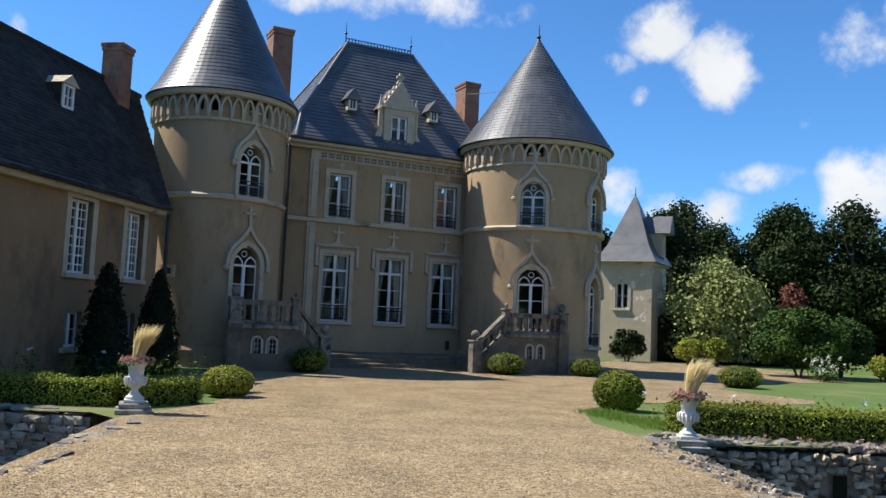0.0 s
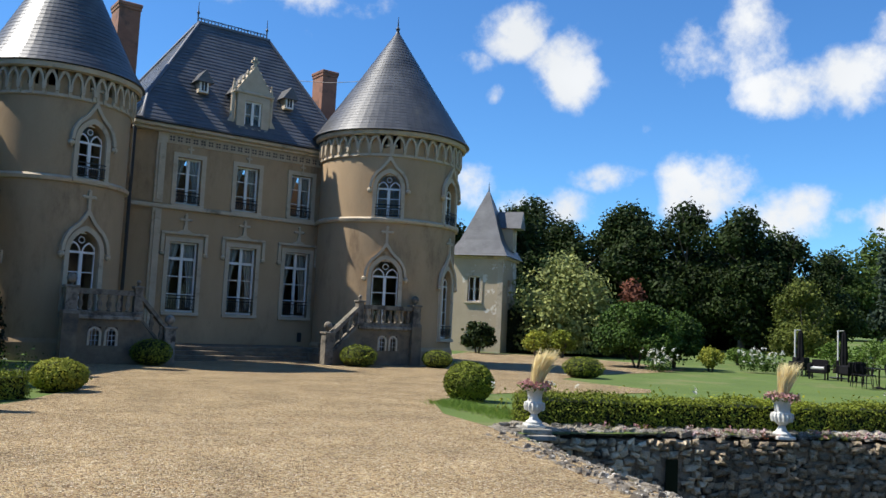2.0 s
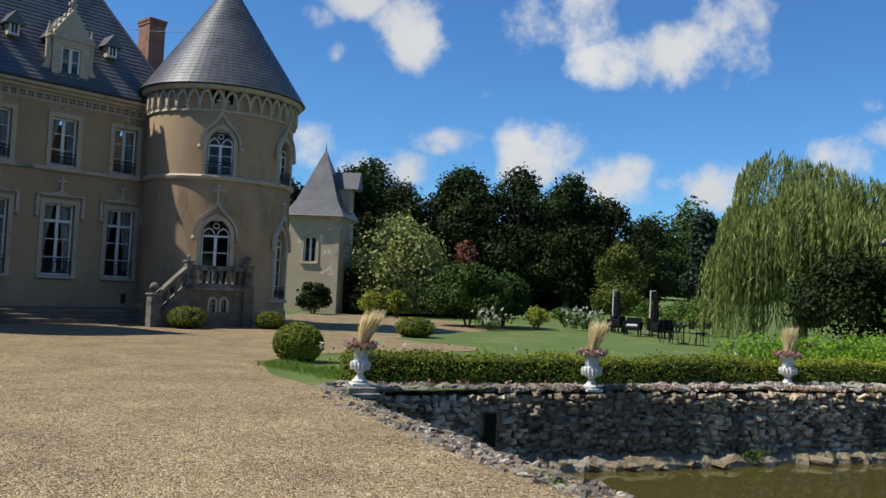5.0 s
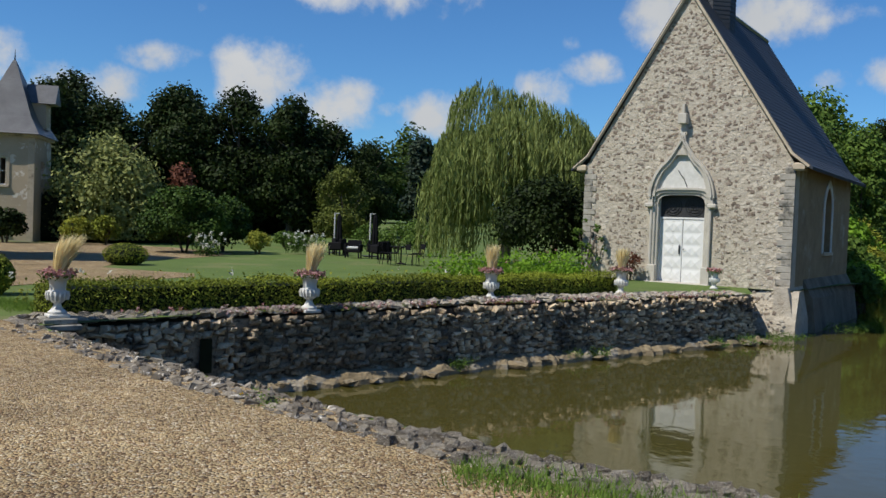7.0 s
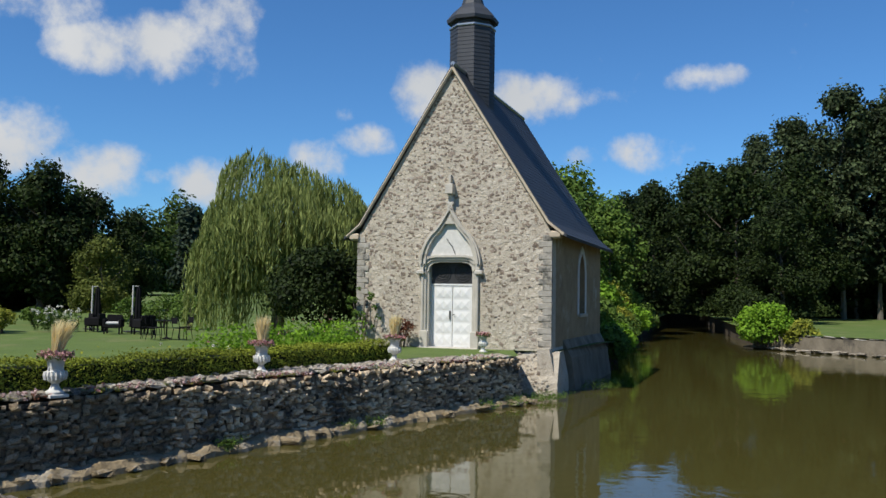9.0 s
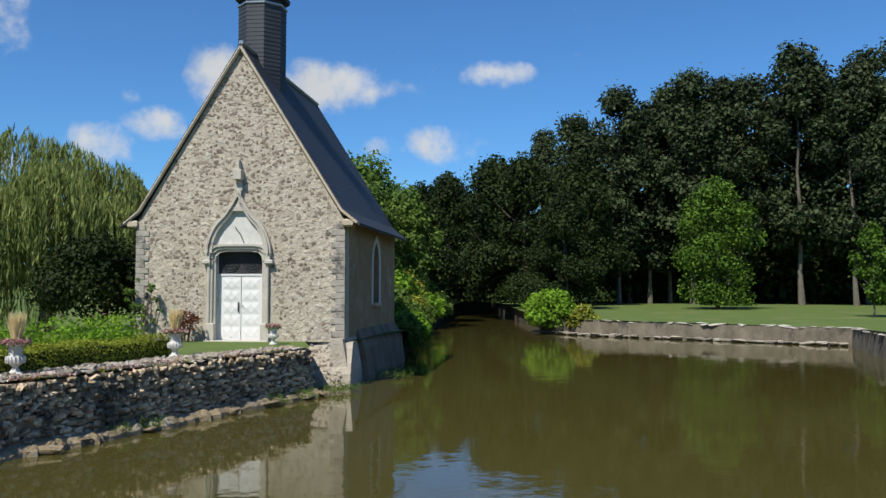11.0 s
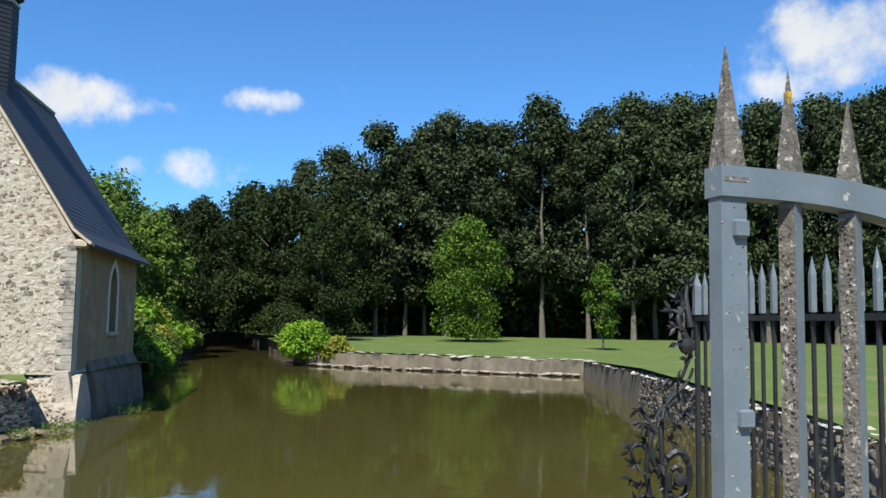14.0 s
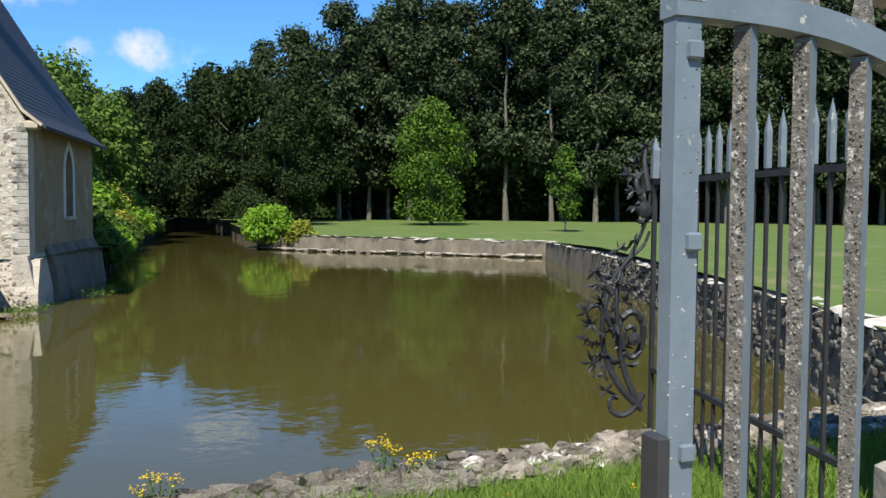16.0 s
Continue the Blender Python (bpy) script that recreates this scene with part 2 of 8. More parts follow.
M_DARK = material("dim_interior", (0.05, 0.045, 0.04), (0.03, 0.028, 0.025), 0.9, 2, 20, 0)
M_IRON = material("grey_painted_iron", (0.18, 0.225, 0.255), (0.12, 0.155, 0.178), 0.42, 7, 60, 0.25, 0.003, third=(0.40, 0.40, 0.34), third_scale=14, third_edge=(0.62, 0.66))
M_LICHEN = material("lichened_iron", (0.205, 0.19, 0.16), (0.06, 0.058, 0.052), 0.9, 26, 120, 1.0, 0.008, third=(0.42, 0.40, 0.355), third_scale=55, third_edge=(0.55, 0.62))
M_YLICHEN = material("yellow_lichen", (0.55, 0.36, 0.04), (0.4, 0.25, 0.03), 0.95, 30, 90, 0.6, 0.004)
M_BLACKIRON = material("dark_iron", (0.036, 0.039, 0.042), (0.014, 0.015, 0.016), 0.5, 9, 60, 0.3, 0.004)
M_BARK = material("bark", (0.16, 0.13, 0.10), (0.07, 0.055, 0.04), 0.95, 3, 18, 0.8, 0.03, stretch=(3, 3, 0.6))
M_PALEBARK = material("pale_bark", (0.2, 0.18, 0.14), (0.07, 0.06, 0.047), 0.95, 2, 14, 0.6, 0.03, stretch=(2, 2, 0.7))
M_PLUME = material("dry_plume", (0.90, 0.79, 0.46), (0.70, 0.57, 0.30), 0.9, 6, 40, 0, island=0.7, translucent=0.3)
M_PINK = material("pink_petal", (0.62, 0.36, 0.35), (0.27, 0.10, 0.09), 0.8, 9, 30, 0, island=0.9, translucent=0.2)
M_PALEPINK = material("pale_pink_petal", (0.78, 0.62, 0.58), (0.5, 0.3, 0.28), 0.8, 9, 30, 0, island=0.9, translucent=0.2)
M_WHITEPETAL = material("white_petal", (0.75, 0.75, 0.68), (0.55, 0.55, 0.46), 0.8, 9, 30, 0, island=0.4, translucent=0.2)
M_YELLOW = material("yellow_petal", (0.72, 0.52, 0.02), (0.5, 0.33, 0.01), 0.8, 9, 30, 0, island=0.4, translucent=0.2)
M_CANVAS = material("pale_canvas", (0.6, 0.6, 0.58), (0.45, 0.45, 0.44), 0.9, 4, 40, 0.2, 0.006)
M_BLACKCANVAS = material("black_canvas", (0.014, 0.014, 0.016), (0.008, 0.008, 0.009), 0.9, 4, 40, 0.2, 0.006, spec=0.1)


def leaf(name, colour, dark, translucent=0.28, island=0.9, per_object=0.25):
    return material(name, colour, dark, 0.65, 0.35, 6, 0, island=island, per_object=per_object, translucent=translucent, spec=0.14)


# the near-black leaf tone stands in for shadow gaps within the poplar crowns
M_POPLAR = leaf("poplar_leaf", (0.078, 0.108, 0.044), (0.008, 0.013, 0.005), 0.16, 0.9)
M_LAUREL = leaf("laurel_leaf", (0.068, 0.125, 0.019), (0.016, 0.034, 0.006), 0.12)
M_LINDEN = leaf("linden_leaf", (0.12, 0.215, 0.024), (0.028, 0.06, 0.008))
M_CHAPELSLATE = material("new_slate", (0.05, 0.056, 0.066), (0.028, 0.031, 0.037), 0.58, 1.6, 24, 0.35, 0.01, island=0.5, spec=0.3)
M_BROWNSTONE = material("brown_stone", (0.32, 0.26, 0.205), (0.135, 0.105, 0.08), 0.92, 2.2, 20, 0.7, 0.03, island=0.8, per_object=0.8)
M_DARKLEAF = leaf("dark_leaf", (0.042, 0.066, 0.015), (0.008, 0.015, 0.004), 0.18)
M_MIDLEAF = leaf("mid_leaf", (0.15, 0.235, 0.04), (0.055, 0.10, 0.02))
M_LIMELEAF = leaf("bright_leaf", (0.22, 0.38, 0.03), (0.10, 0.20, 0.017))
M_PALELEAF = leaf("cream_green_leaf", (0.40, 0.42, 0.15), (0.13, 0.165, 0.045))
M_REDLEAF = leaf("copper_leaf", (0.24, 0.09, 0.05), (0.11, 0.045, 0.03))
M_WILLOW = leaf("willow_leaf", (0.34, 0.39, 0.125), (0.10, 0.14, 0.03))
M_GOLDLEAF = leaf("yellow_green_leaf", (0.38, 0.38, 0.05), (0.16, 0.19, 0.03))
M_BOX = leaf("box_leaf", (0.30, 0.345, 0.036), (0.05, 0.066, 0.009), 0.06, 0.6)
M_OLIVELEAF = leaf("olive_leaf", (0.17, 0.20, 0.04), (0.055, 0.07, 0.014))
M_CANALLEAF = leaf("canal_leaf", (0.10, 0.155, 0.032), (0.022, 0.04, 0.010))
# yew foliage; also the near-black that paints shade inside hedges and bushes
M_YEW_SHADE = leaf("yew_leaf_and_shade", (0.018, 0.026, 0.010), (0.007, 0.010, 0.004), 0.1)
M_PINE = leaf("conifer_needle", (0.05, 0.075, 0.045), (0.018, 0.028, 0.018), 0.15)


def water_material():
    m = bpy.data.materials.new("moat_water")
    m.use_nodes = True
    nt = m.node_tree
    b = nt.nodes["Principled BSDF"]
    N, L = nt.nodes.new, nt.links.new
    b.inputs["Base Color"].default_value = (0.067, 0.059, 0.0155, 1)
    b.inputs["Roughness"].default_value = 0.03
    b.inputs["IOR"].default_value = 1.33
    b.inputs["Specular IOR Level"].default_value = 0.75
    tc = N("ShaderNodeTexCoord")
    n1, n2, n3 = (N("ShaderNodeTexNoise") for _ in range(3))
    for n, sc, det in ((n1, 1.1, 3), (n2, 5.5, 3), (n3, 0.12, 2)):
        n.inputs["Scale"].default_value, n.inputs["Detail"].default_value = sc, det
        L(tc.outputs["Object"], n.inputs["Vector"])
    k = N("ShaderNodeMath")
    k.operation = "MULTIPLY_ADD"
    L(n2.outputs["Fac"], k.inputs[0])
    k.inputs[1].default_value = 0.25
    L(n1.outputs["Fac"], k.inputs[2])
    calm = N("ShaderNodeMapRange")
    calm.inputs["From Min"].default_value, calm.inputs["From Max"].default_value = 0.4, 0.7
    calm.inputs["To Min"].default_value, calm.inputs["To Max"].default_value = 0.25, 1.0
    L(n3.outputs["Fac"], calm.inputs["Value"])
    bp = N("ShaderNodeBump")
    bp.inputs["Distance"].default_value = 0.012
    L(calm.outputs[0], bp.inputs["Strength"])
    L(k.outputs[0], bp.inputs["Height"])
    L(bp.outputs[0], b.inputs["Normal"])
    return m


def glass_material():
    m = bpy.data.materials.new("window_glass")
    m.use_nodes = True
    nt = m.node_tree
    N, L = nt.nodes.new, nt.links.new
    nt.nodes.remove(nt.nodes["Principled BSDF"])
    gl, tr, ms, fr = N("ShaderNodeBsdfGlossy"), N("ShaderNodeBsdfTransparent"), N("ShaderNodeMixShader"), N("ShaderNodeFresnel")
    gl.inputs["Roughness"].default_value = 0.03
    tr.inputs["Color"].default_value = (0.82, 0.86, 0.86, 1)
    fr.inputs["IOR"].default_value = 1.45
    L(fr.outputs[0], ms.inputs[0])
    L(tr.outputs[0], ms.inputs[1])
    L(gl.outputs[0], ms.inputs[2])
    L(ms.outputs[0], nt.nodes["Material Output"].inputs["Surface"])
    return m


M_BALUSTER = material("old_balustrade_stone", (0.34, 0.30, 0.24), (0.10, 0.088, 0.07), 0.92, 4, 30, 0.5, 0.012, third=(0.05, 0.046, 0.04), third_scale=2.0, third_edge=(0.48, 0.64), per_object=0.5)
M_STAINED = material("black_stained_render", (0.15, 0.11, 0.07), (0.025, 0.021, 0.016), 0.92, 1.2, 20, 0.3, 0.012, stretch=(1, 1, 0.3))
M_TERRACE = material("stained_stone", (0.25, 0.195, 0.13), (0.10, 0.078, 0.054), 0.9, 2.0, 30, 0.5, 0.015, third=(0.09, 0.08, 0.065), third_scale=1.2, third_edge=(0.5, 0.68))


def gravel_material():
    """Small buff stones: cells of differing colour and height over slow patches and wheel marks."""
    m = bpy.data.materials.new("pea_gravel")
    m.use_nodes = True
    nt = m.node_tree
    N, L = nt.nodes.new, nt.links.new
    b = nt.nodes["Principled BSDF"]
    b.inputs["Roughness"].default_value = 0.9
    b.inputs["Specular IOR Level"].default_value = 0.25
    tc = N("ShaderNodeTexCoord")
    cells, cells2, slow = N("ShaderNodeTexVoronoi"), N("ShaderNodeTexVoronoi"), N("ShaderNodeTexNoise")
    cells.inputs["Scale"].default_value, cells2.inputs["Scale"].default_value = 50.0, 15.0
    slow.inputs["Scale"].default_value, slow.inputs["Detail"].default_value = 0.9, 6
    for n in (cells, cells2, slow):
        L(tc.outputs["Object"], n.inputs["Vector"])
    sep, sep2 = N("ShaderNodeSeparateColor"), N("ShaderNodeSeparateColor")
    L(cells.outputs["Color"], sep.inputs[0])
    L(cells2.outputs["Color"], sep2.inputs[0])
    ramp = N("ShaderNodeValToRGB")
    ramp.color_ramp.elements[0].position, ramp.color_ramp.elements[0].color = 0.0, (0.14, 0.088, 0.056, 1)
    ramp.color_ramp.elements[1].position, ramp.color_ramp.elements[1].color = 1.0, (0.86, 0.75, 0.55, 1)
    for at, tone in ((0.28, (0.45, 0.285, 0.14, 1)), (0.52, (0.60, 0.44, 0.215, 1)), (0.72, (0.54, 0.43, 0.255, 1)), (0.86, (0.66, 0.48, 0.24, 1))):
        ramp.color_ramp.elements.new(at).color = tone
    L(sep.outputs[0], ramp.inputs[0])
    mx = N("ShaderNodeMixRGB")
    mx.blend_type = "MULTIPLY"
    mx.inputs[0].default_value = 1.0
    L(ramp.outputs[0], mx.inputs[1])
    tone = N("ShaderNodeMapRange")
    tone.inputs["From Min"].default_value, tone.inputs["From Max"].default_value = 0.3, 0.7
    tone.inputs["To Min"].default_value, tone.inputs["To Max"].default_value = 0.54, 0.82
    L(slow.outputs["Fac"], tone.inputs["Value"])
    tone2 = N("ShaderNodeMapRange")
    tone2.inputs["To Min"].default_value, tone2.inputs["To Max"].default_value = 0.8, 1.12
    L(sep2.outputs[1], tone2.inputs["Value"])
    mul = N("ShaderNodeMath")
    mul.operation = "MULTIPLY"
    L(tone.outputs[0], mul.inputs[0])
    L(tone2.outputs[0], mul.inputs[1])
    L(mul.outputs[0], mx.inputs[2])
    L(mx.outputs[0], b.inputs["Base Color"])
    bp = N("ShaderNodeBump")
    bp.inputs["Strength"].default_value, bp.inputs["Distance"].default_value = 1.0, 0.02
    inv = N("ShaderNodeMath")
    inv.operation = "MULTIPLY_ADD"
    inv.inputs[1].default_value = -1.0
    L(cells.outputs["Distance"], inv.inputs[0])
    L(sep.outputs[1], inv.inputs[2])
    L(inv.outputs[0], bp.inputs["Height"])
    L(bp.outputs[0], b.inputs["Normal"])
    return m


M_GRAVEL = gravel_material()
M_PLASTER = material("bank_plaster", (0.26, 0.225, 0.165), (0.075, 0.064, 0.046), 0.95, 1.1, 14, 0.8, 0.03, third=(0.05, 0.046, 0.038), third_scale=0.9, third_edge=(0.5, 0.68), stretch=(1, 1, 0.6))
M_BANKSTONE = material("bank_stone", (0.27, 0.245, 0.20), (0.10, 0.09, 0.07), 0.92, 2.6, 24, 0.6, 0.02, island=0.8, per_object=0.8, third=(0.14, 0.12, 0.05), third_scale=0.9)
M_SIDE = material("old_side_render", (0.38, 0.28, 0.165), (0.20, 0.145, 0.085), 0.92, 1.3, 18, 0.5, 0.02, third=(0.42, 0.37, 0.28), third_scale=0.9, third_edge=(0.55, 0.7))
M_WATER = water_material()
M_GLASS = glass_material()

# ---- building helpers ----
class Shape:
    """Collects vertices and faces of one mesh."""

    def __init__(self):
        self.v, self.f = [], []

    def add(self, verts, faces, m=None):
        k = len(self.v)
        self.v += [tuple(m @ Vector(p)) for p in verts] if m is not None else [tuple(p) for p in verts]
        self.f += [tuple(k + i for i in face) for face in faces]
        return self

    def box(self, x0, x1, y0, y1, z0, z1, m=None, bev=0.0):
        if bev:
            b = bev
            pts, faces = [], []
            ring = lambda z, i: [(x0 + i, y0 + i, z), (x1 - i, y0 + i, z), (x1 - i, y1 - i, z), (x0 + i, y1 - i, z)]
            rows = [ring(z0, b), ring(z0 + b, 0), ring(z1 - b, 0), ring(z1, b)]
            for r in rows:
                pts += r
            faces.append((3, 2, 1, 0))
            for k in range(3):
                for i in range(4):
                    j = (i + 1) % 4
                    faces.append((4 * k + i, 4 * k + j, 4 * k + 4 + j, 4 * k + 4 + i))
            faces.append((12, 13, 14, 15))
            return self.add(pts, faces, m)
        pts = [(x, y, z) for z in (z0, z1) for x, y in ((x0, y0), (x1, y0), (x1, y1), (x0, y1))]
        return self.add(pts, [(3, 2, 1, 0), (4, 5, 6, 7), (0, 1, 5, 4), (1, 2, 6, 5), (2, 3, 7, 6), (3, 0, 4, 7)], m)

    def lathe(self, prof, n=16, m=None, closed=True, a0=0.0, a1=2 * math.pi):
        full = abs(a1 - a0 - 2 * math.pi) < 1e-6
        cols = n if full else n + 1
        pts = [(r * math.cos(a0 + (a1 - a0) * i / n), r * math.sin(a0 + (a1 - a0) * i / n), z) for r, z in prof for i in range(cols)]
        faces = []
        for k in range(len(prof) - 1):
            for i in range(n):
                j = (i + 1) % cols
                faces.append((k * cols + i, k * cols + j, (k + 1) * cols + j, (k + 1) * cols + i))
        if closed and full:
            faces.append(tuple(reversed(range(cols))))
            faces.append(tuple(range((len(prof) - 1) * cols, len(prof) * cols)))
        return self.add(pts, faces, m)

    def prism(self, poly, y0, y1, m=None):
        """An outline in x and z, pushed from y0 to y1."""
        n = len(poly)
        pts = [(x, y0, z) for x, z in poly] + [(x, y1, z) for x, z in poly]
        faces = [tuple(range(n)), tuple(reversed(range(n, 2 * n)))] + [((i + 1) % n, i, n + i, n + (i + 1) % n) for i in range(n)]
        return self.add(pts, faces, m)

    def strip(self, inner, outer, y0, y1, m=None):
        """A band between two outlines of equal length, pushed from y0 to y1."""
        n = len(inner)
        pts = [(x, y, z) for y in (y0, y1) for line in (inner, outer) for x, z in line]
        faces = []
        for i in range(n - 1):
            a, b, c, d = i, i + 1, n + i + 1, n + i
            faces += [(a, b, c, d), (2 * n + d, 2 * n + c, 2 * n + b, 2 * n + a), (b, a, 2 * n + a, 2 * n + b), (d, c, 2 * n + c, 2 * n + d)]
        faces += [(0, n, 3 * n, 2 * n), (n - 1, 3 * n - 1, 4 * n - 1, 2 * n - 1)]
        return self.add(pts, faces, m)

    def tube(self, path, radius, n=6, m=None):
        path = [Vector(p) for p in path]
        pts, faces = [], []
        for i, p in enumerate(path):
            d = (path[min(i + 1, len(path) - 1)] - path[max(i - 1, 0)]).normalized()
            a = d.cross(Vector((0, 0, 1)) if abs(d.z) < 0.9 else Vector((1, 0, 0))).normalized()
            b = d.cross(a)
            r = radius[i] if isinstance(radius, (list, tuple)) else radius
            pts += [p + a * (r * math.cos(2 * math.pi * k / n)) + b * (r * math.sin(2 * math.pi * k / n)) for k in range(n)]
        for i in range(len(path) - 1):
            for k in range(n):
                j = (k + 1) % n
                faces.append((i * n + k, i * n + j, (i + 1) * n + j, (i + 1) * n + k))
        faces += [tuple(reversed(range(n))), tuple(range((len(path) - 1) * n, len(path) * n))]
        return self.add(pts, faces, m)

    def mesh(self, name, mat, smooth=False):
        me = bpy.data.meshes.new(name)
        me.from_pydata(self.v, [], self.f)
        me.materials.append(mat)
        if smooth:
            me.shade_smooth()
            me.set_sharp_from_angle(angle=radians(40))
        me.update()
        return me


def part(name, shape, mat, parent=None, label="", at=None, smooth=False):
    ob = new(name, shape if isinstance(shape, bpy.types.Mesh) else shape.mesh(name, mat, smooth))
    if parent is not None:
        ob.parent = parent
    if at is not None:
        ob.matrix_local = at
    if label:
        tagged(ob, label)
    return ob


def thing(name, at, label, category, group="", kind=""):
    ob = new(name)
    ob.empty_display_size = 0.2
    ob.matrix_world = at
    return tagged(ob, label, category, group, kind)


def solid(name, shape, mat, label, category, at=None, group="", kind="", smooth=False):
    return tagged(part(name, shape, mat, None, "", at, smooth), label, category, group, kind)


def wall_sheet(us, zs, holes, place, thick):
    """A wall on a grid of us and zs with holes (u0, u1, z0, z1); place(u, depth, z) gives the point. Reveals go right through."""
    us = sorted(set(us) | {h[0] for h in holes} | {h[1] for h in holes})
    zs = sorted(set(zs) | {h[2] for h in holes} | {h[3] for h in holes})
    s = Shape()
    nu, nz = len(us), len(zs)
    idx = lambda d, i, k: d * nu * nz + i * nz + k
    s.v = [tuple(place(u, d, z)) for d in (0, thick) for u in us for z in zs]

    def hole(i, k):
        if not (0 <= i < nu - 1 and 0 <= k < nz - 1):
            return True
        u, z = (us[i] + us[i + 1]) / 2, (zs[k] + zs[k + 1]) / 2
        return any(h[0] < u < h[1] and h[2] < z < h[3] for h in holes)

    for i in range(nu - 1):
        for k in range(nz - 1):
            if hole(i, k):
                continue
            s.f += [(idx(0, i, k), idx(0, i + 1, k), idx(0, i + 1, k + 1), idx(0, i, k + 1)), (idx(1, i, k + 1), idx(1, i + 1, k + 1), idx(1, i + 1, k), idx(1, i, k))]
            if hole(i - 1, k):
                s.f.append((idx(0, i, k + 1), idx(1, i, k + 1), idx(1, i, k), idx(0, i, k)))
            if hole(i + 1, k):
                s.f.append((idx(0, i + 1, k), idx(1, i + 1, k), idx(1, i + 1, k + 1), idx(0, i + 1, k + 1)))
            if hole(i, k - 1):
                s.f.append((idx(0, i, k), idx(1, i, k), idx(1, i + 1, k), idx(0, i + 1, k)))
            if hole(i, k + 1):
                s.f.append((idx(0, i, k + 1), idx(0, i + 1, k + 1), idx(1, i + 1, k + 1), idx(1, i, k + 1)))
    return s


def arch(w, spring, rise, n=8, ogee=0.0):
    """A pointed arch from left foot to right foot, half width w; ogee bends its tip upwards."""
    rise = max(rise, w * 1.02)
    rad = (w * w + rise * rise) / (2 * w)
    end = math.acos((rad - w) / rad)
    left = []
    for i in range(n + 1):
        t = i / n
        x, z = rad - w - rad * math.cos(end * t), spring + rad * math.sin(end * t)
        if ogee and t > 0.6:
            q = (t - 0.6) / 0.4
            z += ogee * q ** 2.2
            x *= 1 - 0.35 * q * (1 - q)
        left.append((x, z))
    return left + [(-x, z) for x, z in reversed(left[:-1])]


def leaves(rng, pts, size, up=0.35, lean=None, ratio=0.62):
    """Small folded leaves at the points: one mesh of many pieces."""
    n = len(pts)
    pts = np.asarray(pts, float)
    d = rng.normal(size=(n, 3))
    d /= np.linalg.norm(d, axis=1)[:, None] + 1e-9
    nrm = rng.normal(size=(n, 3)) + np.array([0, 0, up * 3])
    if lean is not None:
        nrm += lean * 1.5
    a = np.cross(nrm, d)
    a /= np.linalg.norm(a, axis=1)[:, None] + 1e-9
    b = np.cross(a, nrm)
    b /= np.linalg.norm(b, axis=1)[:, None] + 1e-9
    s = (size * rng.uniform(0.55, 1.25, n))[:, None]
    v = np.concatenate([pts - a * s, pts + b * s * ratio, pts + a * s, pts - b * s * ratio], 1).reshape(-1, 3)
    f = np.arange(4 * n).reshape(-1, 4)
    return v, f


def leaf_mesh(name, v, f, mat):
    me = bpy.data.meshes.new(name)
    me.vertices.add(len(v))
    me.vertices.foreach_set("co", np.asarray(v, np.float32).ravel())
    me.loops.add(f.size)
    me.loops.foreach_set("vertex_index", f.ravel().astype(np.int32))
    me.polygons.add(len(f))
    me.polygons.foreach_set("loop_start", np.arange(0, f.size, f.shape[1], dtype=np.int32))
    me.update(calc_edges=True)
    me.materials.append(mat)
    return me


def clumps(rng, balls, count, squash=0.8, shell=0.55):
    """Points in leafy clumps: balls are (centre, radius); fuller towards the outside. Gives points and outward directions."""
    w = np.array([r ** 2 for _, r in balls])
    which = rng.choice(len(balls), count, p=w / w.sum())
    c = np.array([b[0] for b in balls])[which]
    r = np.array([b[1] for b in balls])[which]
    d = rng.normal(size=(count, 3))
    d /= np.linalg.norm(d, axis=1)[:, None]
    rad = r * (shell + (1 - shell) * rng.random(count)) * (1 + 0.13 * rng.normal(size=count))
    p = c + d * rad[:, None] * np.array([1, 1, squash])
    return p, d


def trunk_shape(rng, height, r0, limbs=5, spread=0.3, start=0.4, bend=0.04):
    s = Shape()
    path = [(0, 0, -0.15)]
    for i in range(1, 8):
        t = i / 7
        path.append((rng.normal() * bend * height * t * 0.5, rng.normal() * bend * height * t * 0.5, height * t))
    s.tube(path, [r0 * 1.35] + [r0 * (1 - 0.85 * i / 7) for i in range(1, 8)], 8)
    for k in range(limbs):
        t = start + (0.92 - start) * k / max(1, limbs - 1)
        i = min(6, int(t * 7))
        base = Vector(path[i]).lerp(Vector(path[i + 1]), t * 7 - i)
        a = rng.uniform(0, 2 * math.pi)
        ln = spread * height * (1.1 - 0.6 * t)
        d = Vector((math.cos(a), math.sin(a), 0.55))
        s.tube([base, base + d * ln * 0.5 + Vector((0, 0, ln * 0.1)), base + d * ln + Vector((0, 0, ln * 0.35))], [r0 * 0.4 * (1.1 - t), r0 * 0.22, r0 * 0.06], 5)
    return s


